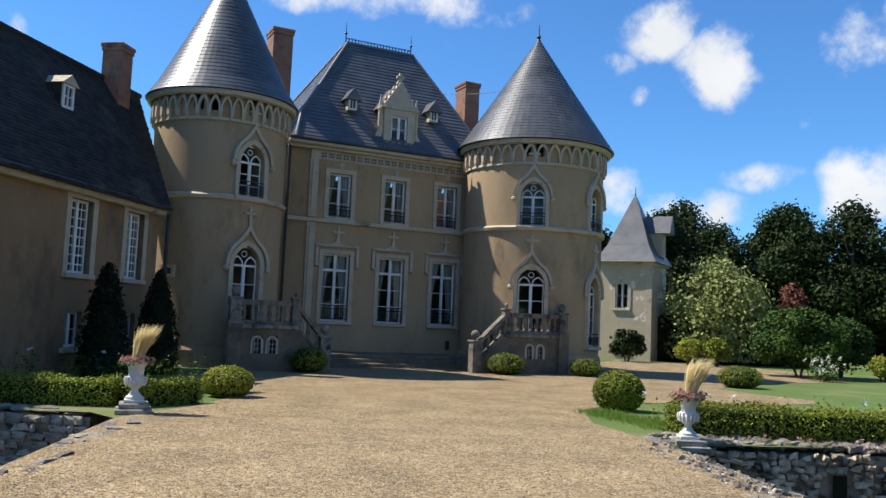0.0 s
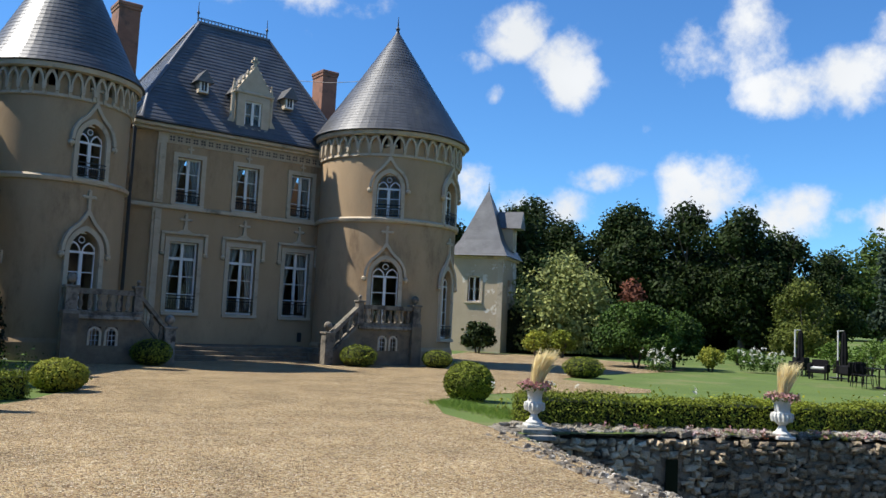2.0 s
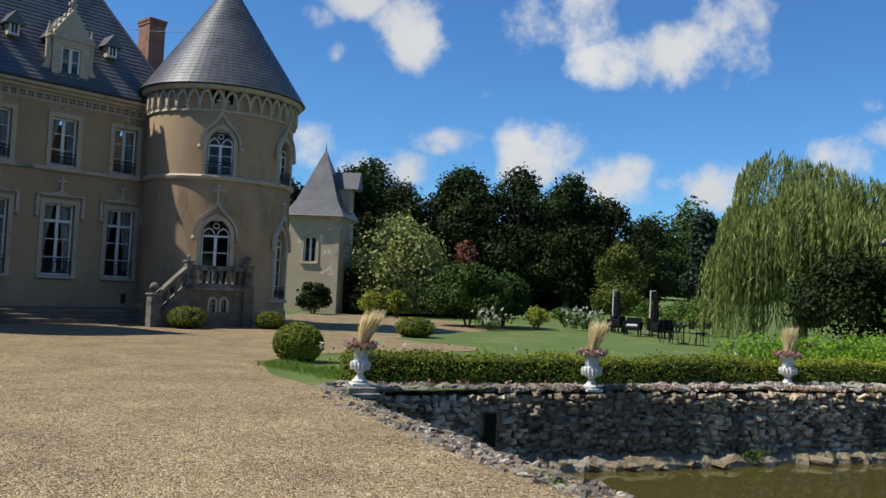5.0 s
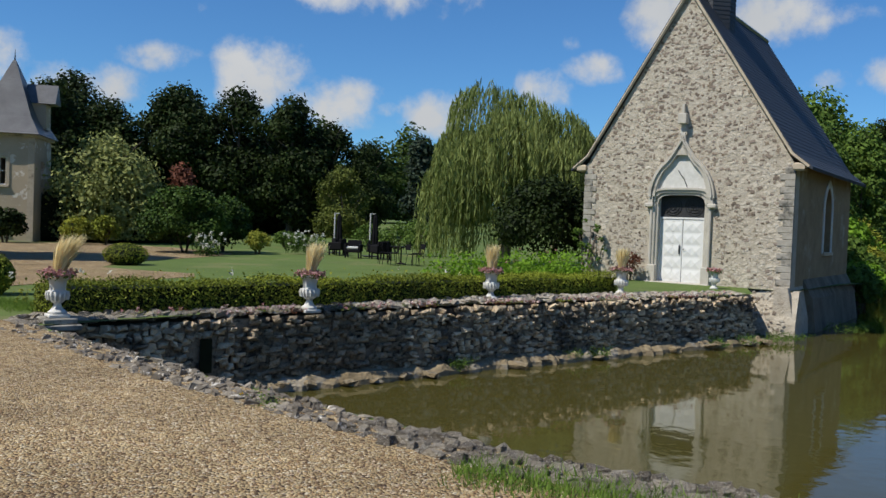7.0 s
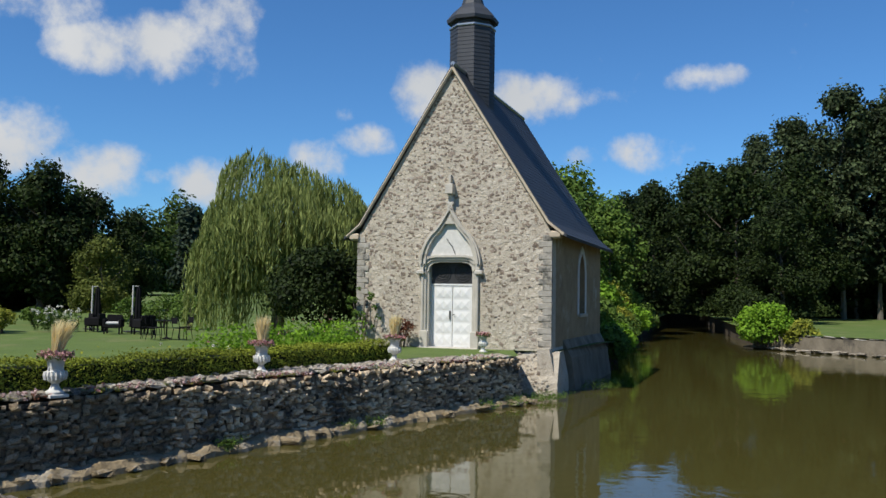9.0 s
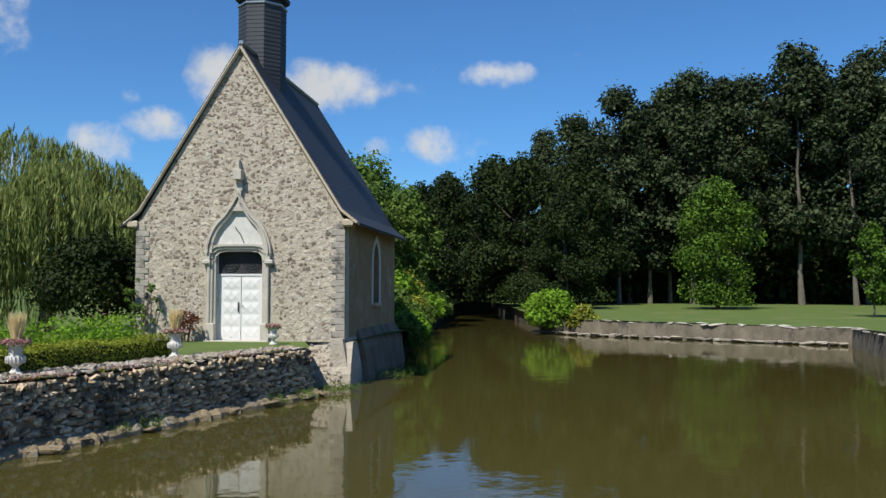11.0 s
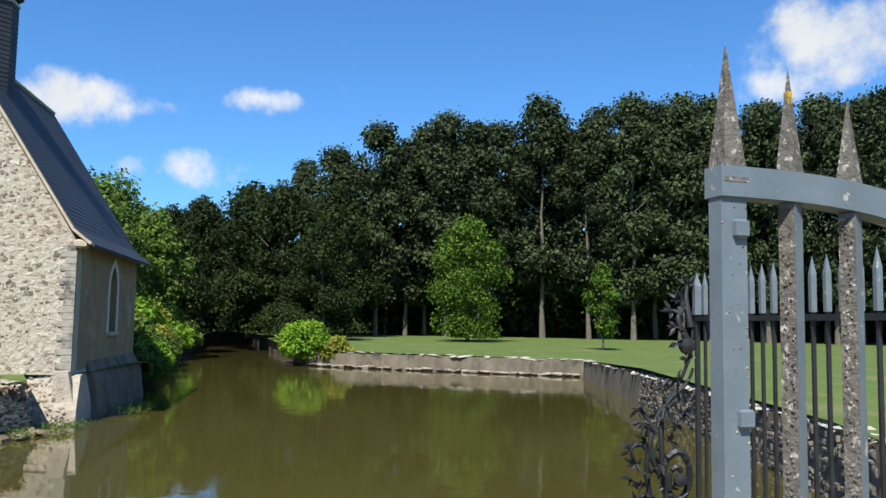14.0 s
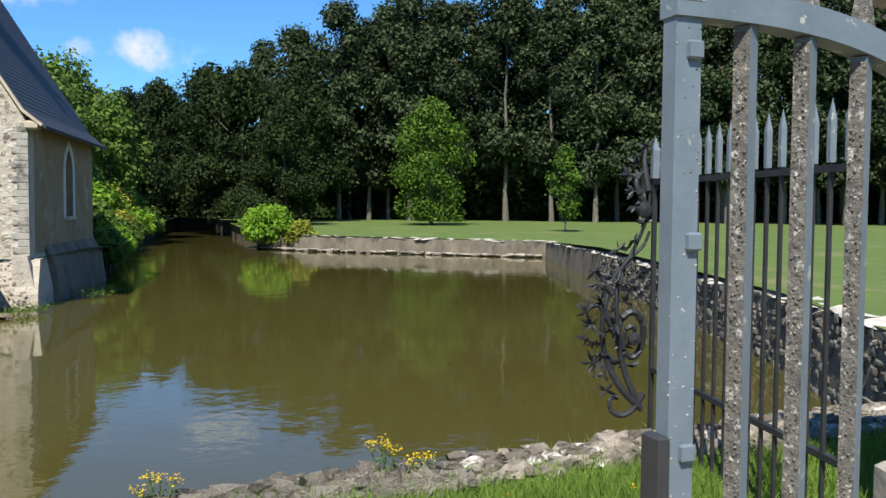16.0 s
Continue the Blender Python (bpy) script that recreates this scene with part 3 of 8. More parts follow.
def tree(name, at, label, height, width, mat, seed, count=3500, leafsize=0.28, base=0.25, r0=None, bark=None, balls=26, top=1.0, group="", category="tree", crown_shape="round"):
    rng = np.random.default_rng(seed)
    t = thing(name, at, label, category, group)
    r0 = r0 or height * 0.017
    part("trunk", trunk_shape(rng, height * 0.88, r0, 7, width / height * 0.42, max(0.25, base)), bark or M_BARK, t)
    bl = []
    for i in range(balls):
        z = rng.uniform(0, 1)
        if crown_shape == "cone":
            prof = (1 - z) ** 0.8 * 0.95 + 0.08
        elif crown_shape == "column":
            prof = min(1.0, 0.55 + 1.2 * z) * (1 - max(0, z - 0.55) ** 1.6 * 2.2)
        else:
            prof = math.sqrt(max(0.05, 1 - (2 * z - 0.85) ** 2 * 0.85))
        a, q = rng.uniform(0, 2 * math.pi), math.sqrt(rng.uniform(0.1, 1))
        rb = width * (rng.uniform(0.10, 0.2) if balls > 40 else rng.uniform(0.13, 0.24))
        rr = max(0.0, width / 2 * prof - rb * 0.75) * q
        bl.append(((rr * math.cos(a), rr * math.sin(a), height * (base + (1 - base) * z) - rb * 0.35), rb))
    p, d = clumps(rng, bl, count)
    p += rng.normal(size=p.shape) * leafsize * 0.9
    p[:, 2] = np.maximum(p[:, 2], height * base * 0.6)
    v, f = leaves(rng, p, leafsize, 0.25, d)
    part("crown", leaf_mesh("crown", v, f, mat), mat, t)
    return t


def shrub(name, at, label, rx, ry, h, mat, seed, count=1500, leafsize=0.07, lumps=14, category="shrub", group="", rough=0.25, stems=True):
    """A bush: short stems under a lumpy crown of leaves."""
    rng = np.random.default_rng(seed)
    t = thing(name, at, label, category, group)
    if stems:
        s = Shape()
        for k in range(5):
            a = rng.uniform(0, 2 * math.pi)
            s.tube([(0.08 * math.cos(a), 0.08 * math.sin(a), -0.05), (rx * 0.3 * math.cos(a), ry * 0.3 * math.sin(a), h * 0.5), (rx * 0.5 * math.cos(a), ry * 0.5 * math.sin(a), h * 0.75)], [0.04, 0.025, 0.01], 5)
        part("stems", s, M_BARK, t)
    bl = [((0, 0, h * 0.5), min(rx, ry, h / 2) * 0.85)]
    for i in range(lumps):
        a, e = rng.uniform(0, 2 * math.pi), rng.uniform(-0.5, 1.35)
        rb = min(rx, ry, h / 2) * rng.uniform(0.28, 0.28 + 2 * rough * 0.5)
        bl.append((((rx - rb) * math.cos(a) * math.cos(e), (ry - rb) * math.sin(a) * math.cos(e), h * 0.5 + (h * 0.5 - rb * 0.8) * math.sin(e)), rb))
    p, d = clumps(rng, bl, count, 0.9, 0.7)
    p[:, 2] = np.maximum(p[:, 2], 0.02)
    v, f = leaves(rng, p, leafsize, 0.2, d)
    part("crown", leaf_mesh("crown", v, f, mat), mat, t)
    return t


def ball_box(at, label, r, h, mat, seed, count=5200, leafsize=0.028, squash=1.0, group=""):
    """A clipped ball: a dense even skin of small leaves over a core coloured near black as inner shade."""
    rng = np.random.default_rng(seed)
    t = thing("clipped_bush", at, label, "bush", group)
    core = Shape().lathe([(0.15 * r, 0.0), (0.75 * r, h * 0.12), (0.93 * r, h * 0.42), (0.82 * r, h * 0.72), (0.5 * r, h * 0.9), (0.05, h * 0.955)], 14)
    part("core", core, M_YEW_SHADE, t)
    d = rng.normal(size=(count, 3))
    d /= np.linalg.norm(d, axis=1)[:, None]
    p = d * np.array([r, r, h / 2]) * (1 + 0.035 * rng.normal(size=(count, 1))) + np.array([0, 0, h / 2])
    p[:, 2] = np.maximum(p[:, 2], 0.01)
    v, f = leaves(rng, p, leafsize, 0.1, d)
    part("crown", leaf_mesh("crown", v, f, mat), mat, t)
    return t


def T3(x, y, z=0.0, rz=0.0, s=1.0):
    return pose(x, y, z, 0, 0, rz) @ Matrix.Diagonal((s, s, s, 1))


# ---- ground ----
WATER = -1.35


def ground_z(x, y):
    """The court falls a little towards the house; the land behind the moat rises slowly."""
    t = min(1, max(0, (y - 11) / 14))
    z = -0.2 * t * t * (3 - 2 * t)
    if x > 33 and y < 12:
        z += -0.37 * min(1, (x - 33) / 15.6) * (1 - min(1, max(0, (x - 48.6) / 52))) ** 1.3
    if x > 45 and y > 20:
        z += (x - 45) * 0.02
    return z


# moat outline, counter-clockwise: causeway edge, south bank, east bank, canal, chapel, garden wall
CAUSEWAY = [(6.3, 10.75), (6.05, 9.2), (5.65, 6.2), (5.5, 4.2), (5.38, 2.3), (5.65, 0.6), (6.1, -1.2), (6.45, -2.8), (7.0, -5.2), (7.6, -7.3)]
SOUTH = [(12.0, -8.75), (15.5, -9.9), (33.0, -13.4), (48.6, -16.2)]
EAST = [(52.6, -9.5), (56.6, -2.9), (60.0, 0.6), (75.0, 2.6), (120.0, 8.0)]
NORTH = [(120.0, 12.5), (75.0, 9.6), (56.0, 8.6), (36.0, 5.6), (26.62, 5.9), (26.5, 7.2), (24.2, 6.35), (15.4, 8.95), (9.3, 10.6)]
BASIN = CAUSEWAY + SOUTH + EAST + NORTH
LEFT_EDGE = [(-1.5, 13.05), (-1.72, 11.3), (-2.08, 8.7), (-2.38, 5.7), (-2.5, 1.7), (-2.5, -6.0)]
LEFT_WALL = [(-1.95, 13.85), (-6.2, 14.8), (-34.0, 21.0)]
LEFT_BASIN = LEFT_EDGE + [(-30.0, -6.0)] + LEFT_WALL[::-1]


def sheet_with_holes(outer, holes, zf, cell):
    """The ground as one mesh: the outline with the moats cut out, split finely enough to follow its slopes."""
    bm = bmesh.new()
    edges = []
    for ring in [outer] + holes:
        vs = [bm.verts.new((x, y, 0)) for x, y in ring]
        edges += [bm.edges.new((vs[i], vs[(i + 1) % len(vs)])) for i in range(len(vs))]
    bmesh.ops.triangle_fill(bm, use_beauty=True, use_dissolve=False, edges=edges)
    for axis in ((1, 0, 0), (0, 1, 0)):
        for c in cell:
            co = Vector((c, c, 0))
            bmesh.ops.bisect_plane(bm, geom=bm.verts[:] + bm.edges[:] + bm.faces[:], plane_co=co, plane_no=axis)
    for v in bm.verts:
        v.co.z = zf(v.co.x, v.co.y)
    for f in bm.faces:
        if f.normal.z < 0:
            f.normal_flip()
    return bm


def bm_object(name, bm, mat):
    me = bpy.data.meshes.new(name)
    bm.normal_update()
    bm.to_mesh(me)
    bm.free()
    me.materials.append(mat)
    return new(name, me)


FAR = 1500
ground = bm_object("ground", sheet_with_holes([(-FAR, -FAR), (FAR, -FAR), (FAR, FAR), (-FAR, FAR)], [BASIN, LEFT_BASIN], ground_z, [-10, 0, 11, 14, 17, 20, 25, 33, 40, 60, 100]), M_GRASS)
tagged(ground, "mown green lawn and meadow reaching to the woods", "ground", kind="structure")
s = Shape().add([(x, y, WATER) for x, y in ((5.0, -17.5), (125, -17.5), (125, 14), (5.0, 14))], [(0, 1, 2, 3)])
solid("water", s, M_WATER, "still olive-brown moat water with faint ripples", "water", kind="structure")
s = Shape().add([(x, y, WATER) for x, y in ((-35, -6.5), (-1.0, -6.5), (-1.0, 24), (-35, 24))], [(0, 1, 2, 3)])
solid("water", s, M_WATER, "still olive-brown moat water beside the causeway", "water", kind="structure")
s = Shape().add([(-40, -20, -2.6), (130, -20, -2.6), (130, 26, -2.6), (-40, 26, -2.6)], [(0, 1, 2, 3)])
solid("moat_bed", s, M_EARTH, "dark silty bed under the moat water", "ground", kind="structure")

# gravel court and causeway, 1 cm proud of the ground
COURT = LEFT_EDGE[:-1] + [(-2.5, -5.9), (6.2, -5.9), (5.0, -3.2), (4.7, -1.0), (4.9, 0.8), (5.2, 1.8), (5.3, 2.4), (5.42, 4.2), (5.57, 6.2), (5.97, 9.2), (6.2, 10.75), (6.2, 13.2), (7.0, 15.5), (8.6, 17.4), (10.6, 18.2), (13.0, 18.1), (14.9, 18.7), (15.9, 20.0), (15.6, 22.4), (15.5, 24.2), (18.0, 26.6), (22.5, 28.6), (26.5, 31.0), (28.0, 37.0), (26.5, 42.2), (21.5, 44.0), (17.0, 38.0), (15.5, 32.0), (12.0, 31.2), (9.0, 30.9), (5.0, 30.2), (2.0, 29.2), (0.0, 27.2), (-1.2, 24.0), (-0.5, 20.0), (0.2, 17.3), (-0.4, 15.2)]
gravel = bm_object("gravel_court", sheet_with_holes(COURT, [], lambda x, y: ground_z(x, y) + 0.012, [-10, 0, 11, 14, 17, 20, 25, 33]), M_GRAVEL)
tagged(gravel, "buff pea gravel court and causeway, lightly rutted", "gravel", kind="structure")


# ---- moat walls ----
def moat_wall(name, line, tops, depth, label, seed, stones=True, lo=-2.6, batter=0.12, back=0.5, mat=None, joint=None, course=0.16):
    """A rubble wall along a line whose face looks to the left of its course; the joints lie back behind the stones."""
    rng = np.random.default_rng(seed)
    t = tagged(new(name), label, "wall", kind="structure")
    s = Shape()
    n = len(line)
    dirs = []
    for i in range(n):
        a, b = Vector(line[max(i - 1, 0)]), Vector(line[min(i + 1, n - 1)])
        dirs.append((b - a).normalized())
    rows = []
    for (x, y), d, top in zip(line, dirs, tops):
        nx, ny = -d.y, d.x
        rows.append([(x + nx * batter, y + ny * batter, lo), (x, y, top - 0.045), (x - nx * back, y - ny * back, top - 0.045), (x - nx * back, y - ny * back, lo)])
    for r in rows:
        s.v += r
    for i in range(n - 1):
        for k in range(4):
            j = (k + 1) % 4
            s.f.append((4 * i + k, 4 * i + j, 4 * i + 4 + j, 4 * i + 4 + k))
    s.f += [(0, 1, 2, 3), tuple(4 * (n - 1) + k for k in (3, 2, 1, 0))]
    part("core", s, joint or M_DARKMORTAR, t)
    return t


def stone_mesh(rng, w, h, d, mat):
    """A rough stone: a block with knocked-off corners, its face looking along -y."""
    s = Shape()
    pts = []
    for y, k in ((0.0, 0.86), (-d * 0.6, 1.0), (-d, 0.62)):
        for sx, sz in ((-1, -1), (1, -1), (1, 1), (-1, 1)):
            pts.append((sx * w / 2 * k + rng.normal() * w * 0.1, y + rng.normal() * d * 0.14, sz * h / 2 * k + rng.normal() * h * 0.13))
    pts.append((rng.normal() * w * 0.1, -d * 1.12, rng.normal() * h * 0.1))
    f = []
    for k in range(2):
        for i in range(4):
            j = (i + 1) % 4
            f.append((4 * k + i, 4 * k + j, 4 * k + 4 + j, 4 * k + 4 + i))
    f += [(8, 9, 12), (9, 10, 12), (10, 11, 12), (11, 8, 12)]
    s.add(pts, f)
    return s.mesh("stone", mat)


def lay_stones(parent, spots, mat, seed, near=300, depth=0.07, word="stone"):
    """Stones in their places: spots are (matrix, width, height, how near). The nearest are parts, the rest one joined part."""
    rng = np.random.default_rng(seed)
    shapes = [stone_mesh(rng, 1.0, 1.0, 1.0, mat) for _ in range(10)]
    spots = sorted(spots, key=lambda q: q[3])
    for m, w, h, _ in spots[:near]:
        ob = new(word, shapes[rng.integers(10)])
        ob.parent = parent
        ob.matrix_local = m @ Matrix.Diagonal((w, depth * rng.uniform(0.6, 1.3), h, 1))
    rest = Shape()
    raw = [([v.co.copy() for v in me.vertices], [tuple(p.vertices) for p in me.polygons]) for me in shapes]
    for m, w, h, _ in spots[near:]:
        v, f = raw[rng.integers(10)]
        rest.add(v, f, m @ Matrix.Diagonal((w, depth * rng.uniform(0.6, 1.3), h, 1)))
    if rest.v:
        ob = part(word + "s", rest, mat, parent)
        tagged(ob, kind="stuff")


def courses(rng, line, tops, lo, course, length, near_to, batter=0.0, skip=0.0):
    """Places of stones on a wall face along a line; the face looks to the left of the line's course."""
    spots = []
    for i in range(len(line) - 1):
        a, b = Vector(line[i]), Vector(line[i + 1])
        d = (b - a)
        ln = d.length
        d.normalize()
        nrm = Vector((-d.y, d.x))
        ang = math.degrees(math.atan2(-nrm.x, nrm.y)) + 180
        z = lo
        while True:
            h = course * rng.uniform(0.6, 1.35)
            u = -rng.uniform(0, length)
            if z > max(tops[i], tops[i + 1]):
                break
            while u < ln:
                w = length * rng.uniform(0.45, 1.5)
                uc = u + w / 2
                u += w
                if uc < 0 or uc > ln or rng.random() < skip:
                    continue
                top = tops[i] + (tops[i + 1] - tops[i]) * uc / ln
                if z + h * 0.6 > top:
                    continue
                k = (top - z) / max(0.1, top - lo)
                p = a + d * uc + nrm * (batter * k * 0.5 + 0.0)
                m = pose(p.x, p.y, z + h / 2, rng.normal() * 2, rng.normal() * 4, ang)
                spots.append((m, w * rng.uniform(0.7, 0.95), h * rng.uniform(0.7, 0.95), (p - Vector(near_to)).length))
            z += h
    return spots


def earth_bank(ring, label):
    """Steep earth sides under the edge of the lawn, down into the moat."""
    s = Shape()
    n = len(ring)
    out = []
    for i in range(n):
        d = (Vector(ring[(i + 1) % n]) - Vector(ring[i - 1])).normalized()
        out.append((ring[i][0] + d.y * 0.3, ring[i][1] - d.x * 0.3))
    s.v = [(x, y, z) for x, y in out for z in (ground_z(x, y) - 0.02, -2.6)]
    s.f = [(2 * i, 2 * i + 1, 2 * ((i + 1) % n) + 1, 2 * ((i + 1) % n)) for i in range(n)]
    solid("earth_bank", s, M_EARTH, label, "bank", kind="structure")


earth_bank(BASIN, "dark earth sides of the moat and canal")
earth_bank(LEFT_BASIN[::-1], "dark earth sides of the second moat basin")

# garden wall under the urns; the line runs so that its face looks over the water
GARDEN = [(24.2, 6.35), (15.4, 8.95), (9.3, 10.6), (6.3, 10.95)]
GARDEN_TOP = [-0.08, -0.03, -0.07, -0.06]
CAUSE_TOP = [-0.02, -0.01, 0.0, 0.0, 0.01, 0.02, 0.04, 0.05, 0.05, 0.05]
SOUTH_LINE = [(48.6, -16.2), (33.0, -13.4), (15.5, -9.9), (12.0, -8.75), (7.6, -7.3)]
EAST_LINE = [(60.0, 0.6), (56.6, -2.9), (52.6, -9.5), (48.6, -16.2)]


def flip(line):
    return list(reversed(line))


garden_wall = moat_wall("garden_wall", GARDEN, GARDEN_TOP, 0.5, "dark weathered rubble garden wall rising from the moat", 3, joint=M_WALLMORTAR, back=0.85)
cause_wall = moat_wall("causeway_wall", CAUSEWAY, CAUSE_TOP, 0.5, "low rubble coping wall along the gravel causeway", 4, joint=M_WALLMORTAR)
bank_wall = moat_wall("bank_wall", flip(SOUTH_LINE), [-0.05, 0.0, -0.1, -0.25, -0.39], 0.5, "grey plastered retaining wall along the lawn bank", 5, joint=M_PLASTER)
bank_wall_e = moat_wall("bank_wall", flip(EAST_LINE), [-0.33, -0.36, -0.38, -0.39], 0.5, "grey plastered retaining wall along the far lawn bank", 6, joint=M_PLASTER)
left_wall = moat_wall("garden_wall", LEFT_WALL, [-0.06, 0.05, 0.05], 0.5, "weathered rubble wall of the other moat basin", 7, joint=M_WALLMORTAR)
left_cause = moat_wall("causeway_wall", LEFT_EDGE[::-1], [-0.02] * 6, 0.5, "low stone kerb along the causeway", 8, joint=M_WALLMORTAR)


# ---- the house ----
HOUSE = SHIFT @ pose(3.28, 32.68, -0.2, 0, 0, 11.85)


def casement(parent, at, w, h, rows, arched=0.0, transom=0.0, rail=0.0, curtain=True, bars=1, mat=None, depth=0.16, sill=True, leads=False):
    """A white window in a reveal: frame with glazing bars, panes, sill, curtains and an iron rail. Its face looks along -y."""
    mat = mat or M_WHITE
    s = Shape()
    fw = 0.07
    s.box(-w / 2, -w / 2 + fw, depth, depth + 0.07, 0, h)
    s.box(w / 2 - fw, w / 2, depth, depth + 0.07, 0, h)
    s.box(-w / 2 + fw, w / 2 - fw, depth, depth + 0.07, 0, fw)
    spring = h - arched if arched else h
    s.box(-w / 2 + fw, w / 2 - fw, depth, depth + 0.07, h - fw, h)
    s.box(-0.055, 0.055, depth - 0.015, depth + 0.06, fw, (spring if arched else h) - fw * 0.5)
    top = spring
    if transom:
        s.box(-w / 2 + fw, w / 2 - fw, depth - 0.02, depth + 0.06, transom - 0.05, transom + 0.05)
        top = transom
    for k in range(1, rows):
        z = top * k / rows
        s.box(-w / 2 + fw, w / 2 - fw, depth + 0.01, depth + 0.045, z - 0.016, z + 0.016)
    if bars > 1:
        for k in range(1, bars):
            for sx in (-1, 1):
                x = sx * w / 2 * k / bars
                s.box(x - 0.013, x + 0.013, depth + 0.012, depth + 0.043, fw, top)
    if arched:
        s.box(-w / 2 + fw, w / 2 - fw, depth - 0.01, depth + 0.055, spring - 0.035, spring + 0.035)
        # tracery: two small lights and a ring
        for sx in (-1, 1):
            a = arch(w / 4 - 0.02, spring, arched * 0.5, 5)
            b = arch(w / 4 - 0.06, spring, arched * 0.42, 5)
            s.strip([(x + sx * w / 4, z) for x, z in b], [(x + sx * w / 4, z) for x, z in a], depth, depth + 0.05)
        ring = [(0.1 * w * math.cos(a), 0, 0.1 * w * math.sin(a) + spring + arched * 0.6) for a in np.linspace(0, 2 * math.pi, 11)]
        s.tube([(x, depth + 0.025, z) for x, _, z in ring], 0.02, 4)
    win = part("window", s, mat, parent, "white-painted window with small panes", at)
    g = Shape()
    g.add([(-w / 2, depth + 0.03, 0.02), (w / 2, depth + 0.03, 0.02), (w / 2, depth + 0.03, h), (-w / 2, depth + 0.03, h)], [(0, 1, 2, 3)])
    pane = part("pane", g, M_GLASS, win)
    pane.visible_shadow = False
    if curtain:
        c = Shape()
        for sx in (-1, 1):
            pts = []
            for i in range(9):
                t = i / 8
                z = h * 0.97 - (h * 0.9) * t
                x_in = w * (0.05 + 0.27 * (1 - (1 - t) ** 2)) if t < 0.7 else w * (0.3 - 0.03 * (t - 0.7))
                pts.append((x_in, z))
            vs, fs = [], []
            for x_in, z in pts:
                for j in range(7):
                    q = j / 6
                    vs.append((sx * (x_in + (w / 2 - x_in) * q), depth + 0.2 + 0.03 * math.sin(j * 2.4), z))
            for i in range(8):
                for j in range(6):
                    fs.append((i * 7 + j, i * 7 + j + 1, (i + 1) * 7 + j + 1, (i + 1) * 7 + j))
            c.add(vs, fs)
        part("curtain", c, M_CURTAIN, win, "pale gathered curtain")
    if rail:
        r = Shape()
        for z in (rail, rail - 0.12, 0.1):
            r.box(-w / 2 - 0.03, w / 2 + 0.03, -0.03, -0.005, z - 0.015, z + 0.015)
        for k in range(13):
            x = -w / 2 + w * k / 12
            r.box(x - 0.008, x + 0.008, -0.026, -0.01, 0.1, rail - 0.12)
            if k % 3 == 1:
                r.tube([(x + 0.05 * math.cos(a), -0.018, rail * 0.5 + 0.09 * math.sin(a)) for a in np.linspace(0, 2 * math.pi, 9)], 0.008, 4)
        part("balcony_rail", r, M_BLACKIRON, win, "dark wrought-iron window rail")
    if sill:
        part("sill", Shape().box(-w / 2 - 0.16, w / 2 + 0.16, -0.1, depth + 0.02, -0.13, -0.003, bev=0.015), M_STONE, win)
    return win


def hood(parent, at, w, h, ogee=False, tall=0.5):
    """A stone surround with a stepped hood, small bosses and a cross finial; around an opening w by h."""
    s = Shape()
    if not ogee:
        s.box(-w / 2 - 0.16, -w / 2, -0.05, 0.1, 0, h)
        s.box(w / 2, w / 2 + 0.16, -0.05, 0.1, 0, h)
        s.box(-w / 2 - 0.16, w / 2 + 0.16, -0.05, 0.1, h, h + 0.16)
        s.box(-w / 2 - 0.34, w / 2 + 0.34, -0.11, 0.0, h + 0.26, h + 0.36, bev=0.02)
        for sx in (-1, 1):
            x = sx * (w / 2 + 0.28)
            s.box(x - 0.06, x + 0.06, -0.1, 0.0, h - 0.38, h + 0.26)
            s.lathe([(0.02, 0), (0.1, 0.06), (0.1, 0.14), (0.03, 0.2)], 8, pose(x, -0.06, h - 0.56))
        s.prism([(-0.3, h + 0.36), (0.3, h + 0.36), (0.08, h + 0.48), (0.06, h + 0.66), (-0.06, h + 0.66), (-0.08, h + 0.48)], -0.1, 0.0)
        z = h + 0.66
    else:
        spring, rise = h - tall, tall
        inn = arch(w / 2, spring, rise, 9)
        out1 = arch(w / 2 + 0.15, spring, rise + 0.17, 9)
        hin = arch(w / 2 + 0.2, spring, rise + 0.24, 9, 0.26)
        hout = arch(w / 2 + 0.3, spring, rise + 0.36, 9, 0.36)
        s.strip(inn, out1, -0.05, 0.12)
        s.strip(hin, hout, -0.12, 0.02)
        for sx in (-1, 1):
            s.box(*sorted((sx * w / 2, sx * (w / 2 + 0.15))), -0.05, 0.12, 0, spring)
            x = sx * (w / 2 + 0.27)
            s.lathe([(0.02, 0), (0.1, 0.08), (0.1, 0.16), (0.03, 0.22)], 8, pose(x, -0.05, spring - 0.22))
        z = max(q for _, q in hout) - 0.04
        s.box(-0.05, 0.05, -0.1, 0.0, z, z + 0.22)
        z += 0.2
    s.box(-0.05, 0.05, -0.1, 0.0, z, z + 0.36)
    s.box(-0.19, 0.19, -0.1, 0.0, z + 0.13, z + 0.23, bev=0.02)
    for x, q in ((-0.19, 0.18), (0.19, 0.18), (0, 0.37)):
        s.lathe([(0.02, -0.06), (0.075, 0), (0.02, 0.06)], 6, pose(x, -0.05, z + q))
    return part("surround", s, M_STONE, parent, "carved stone window surround", at)


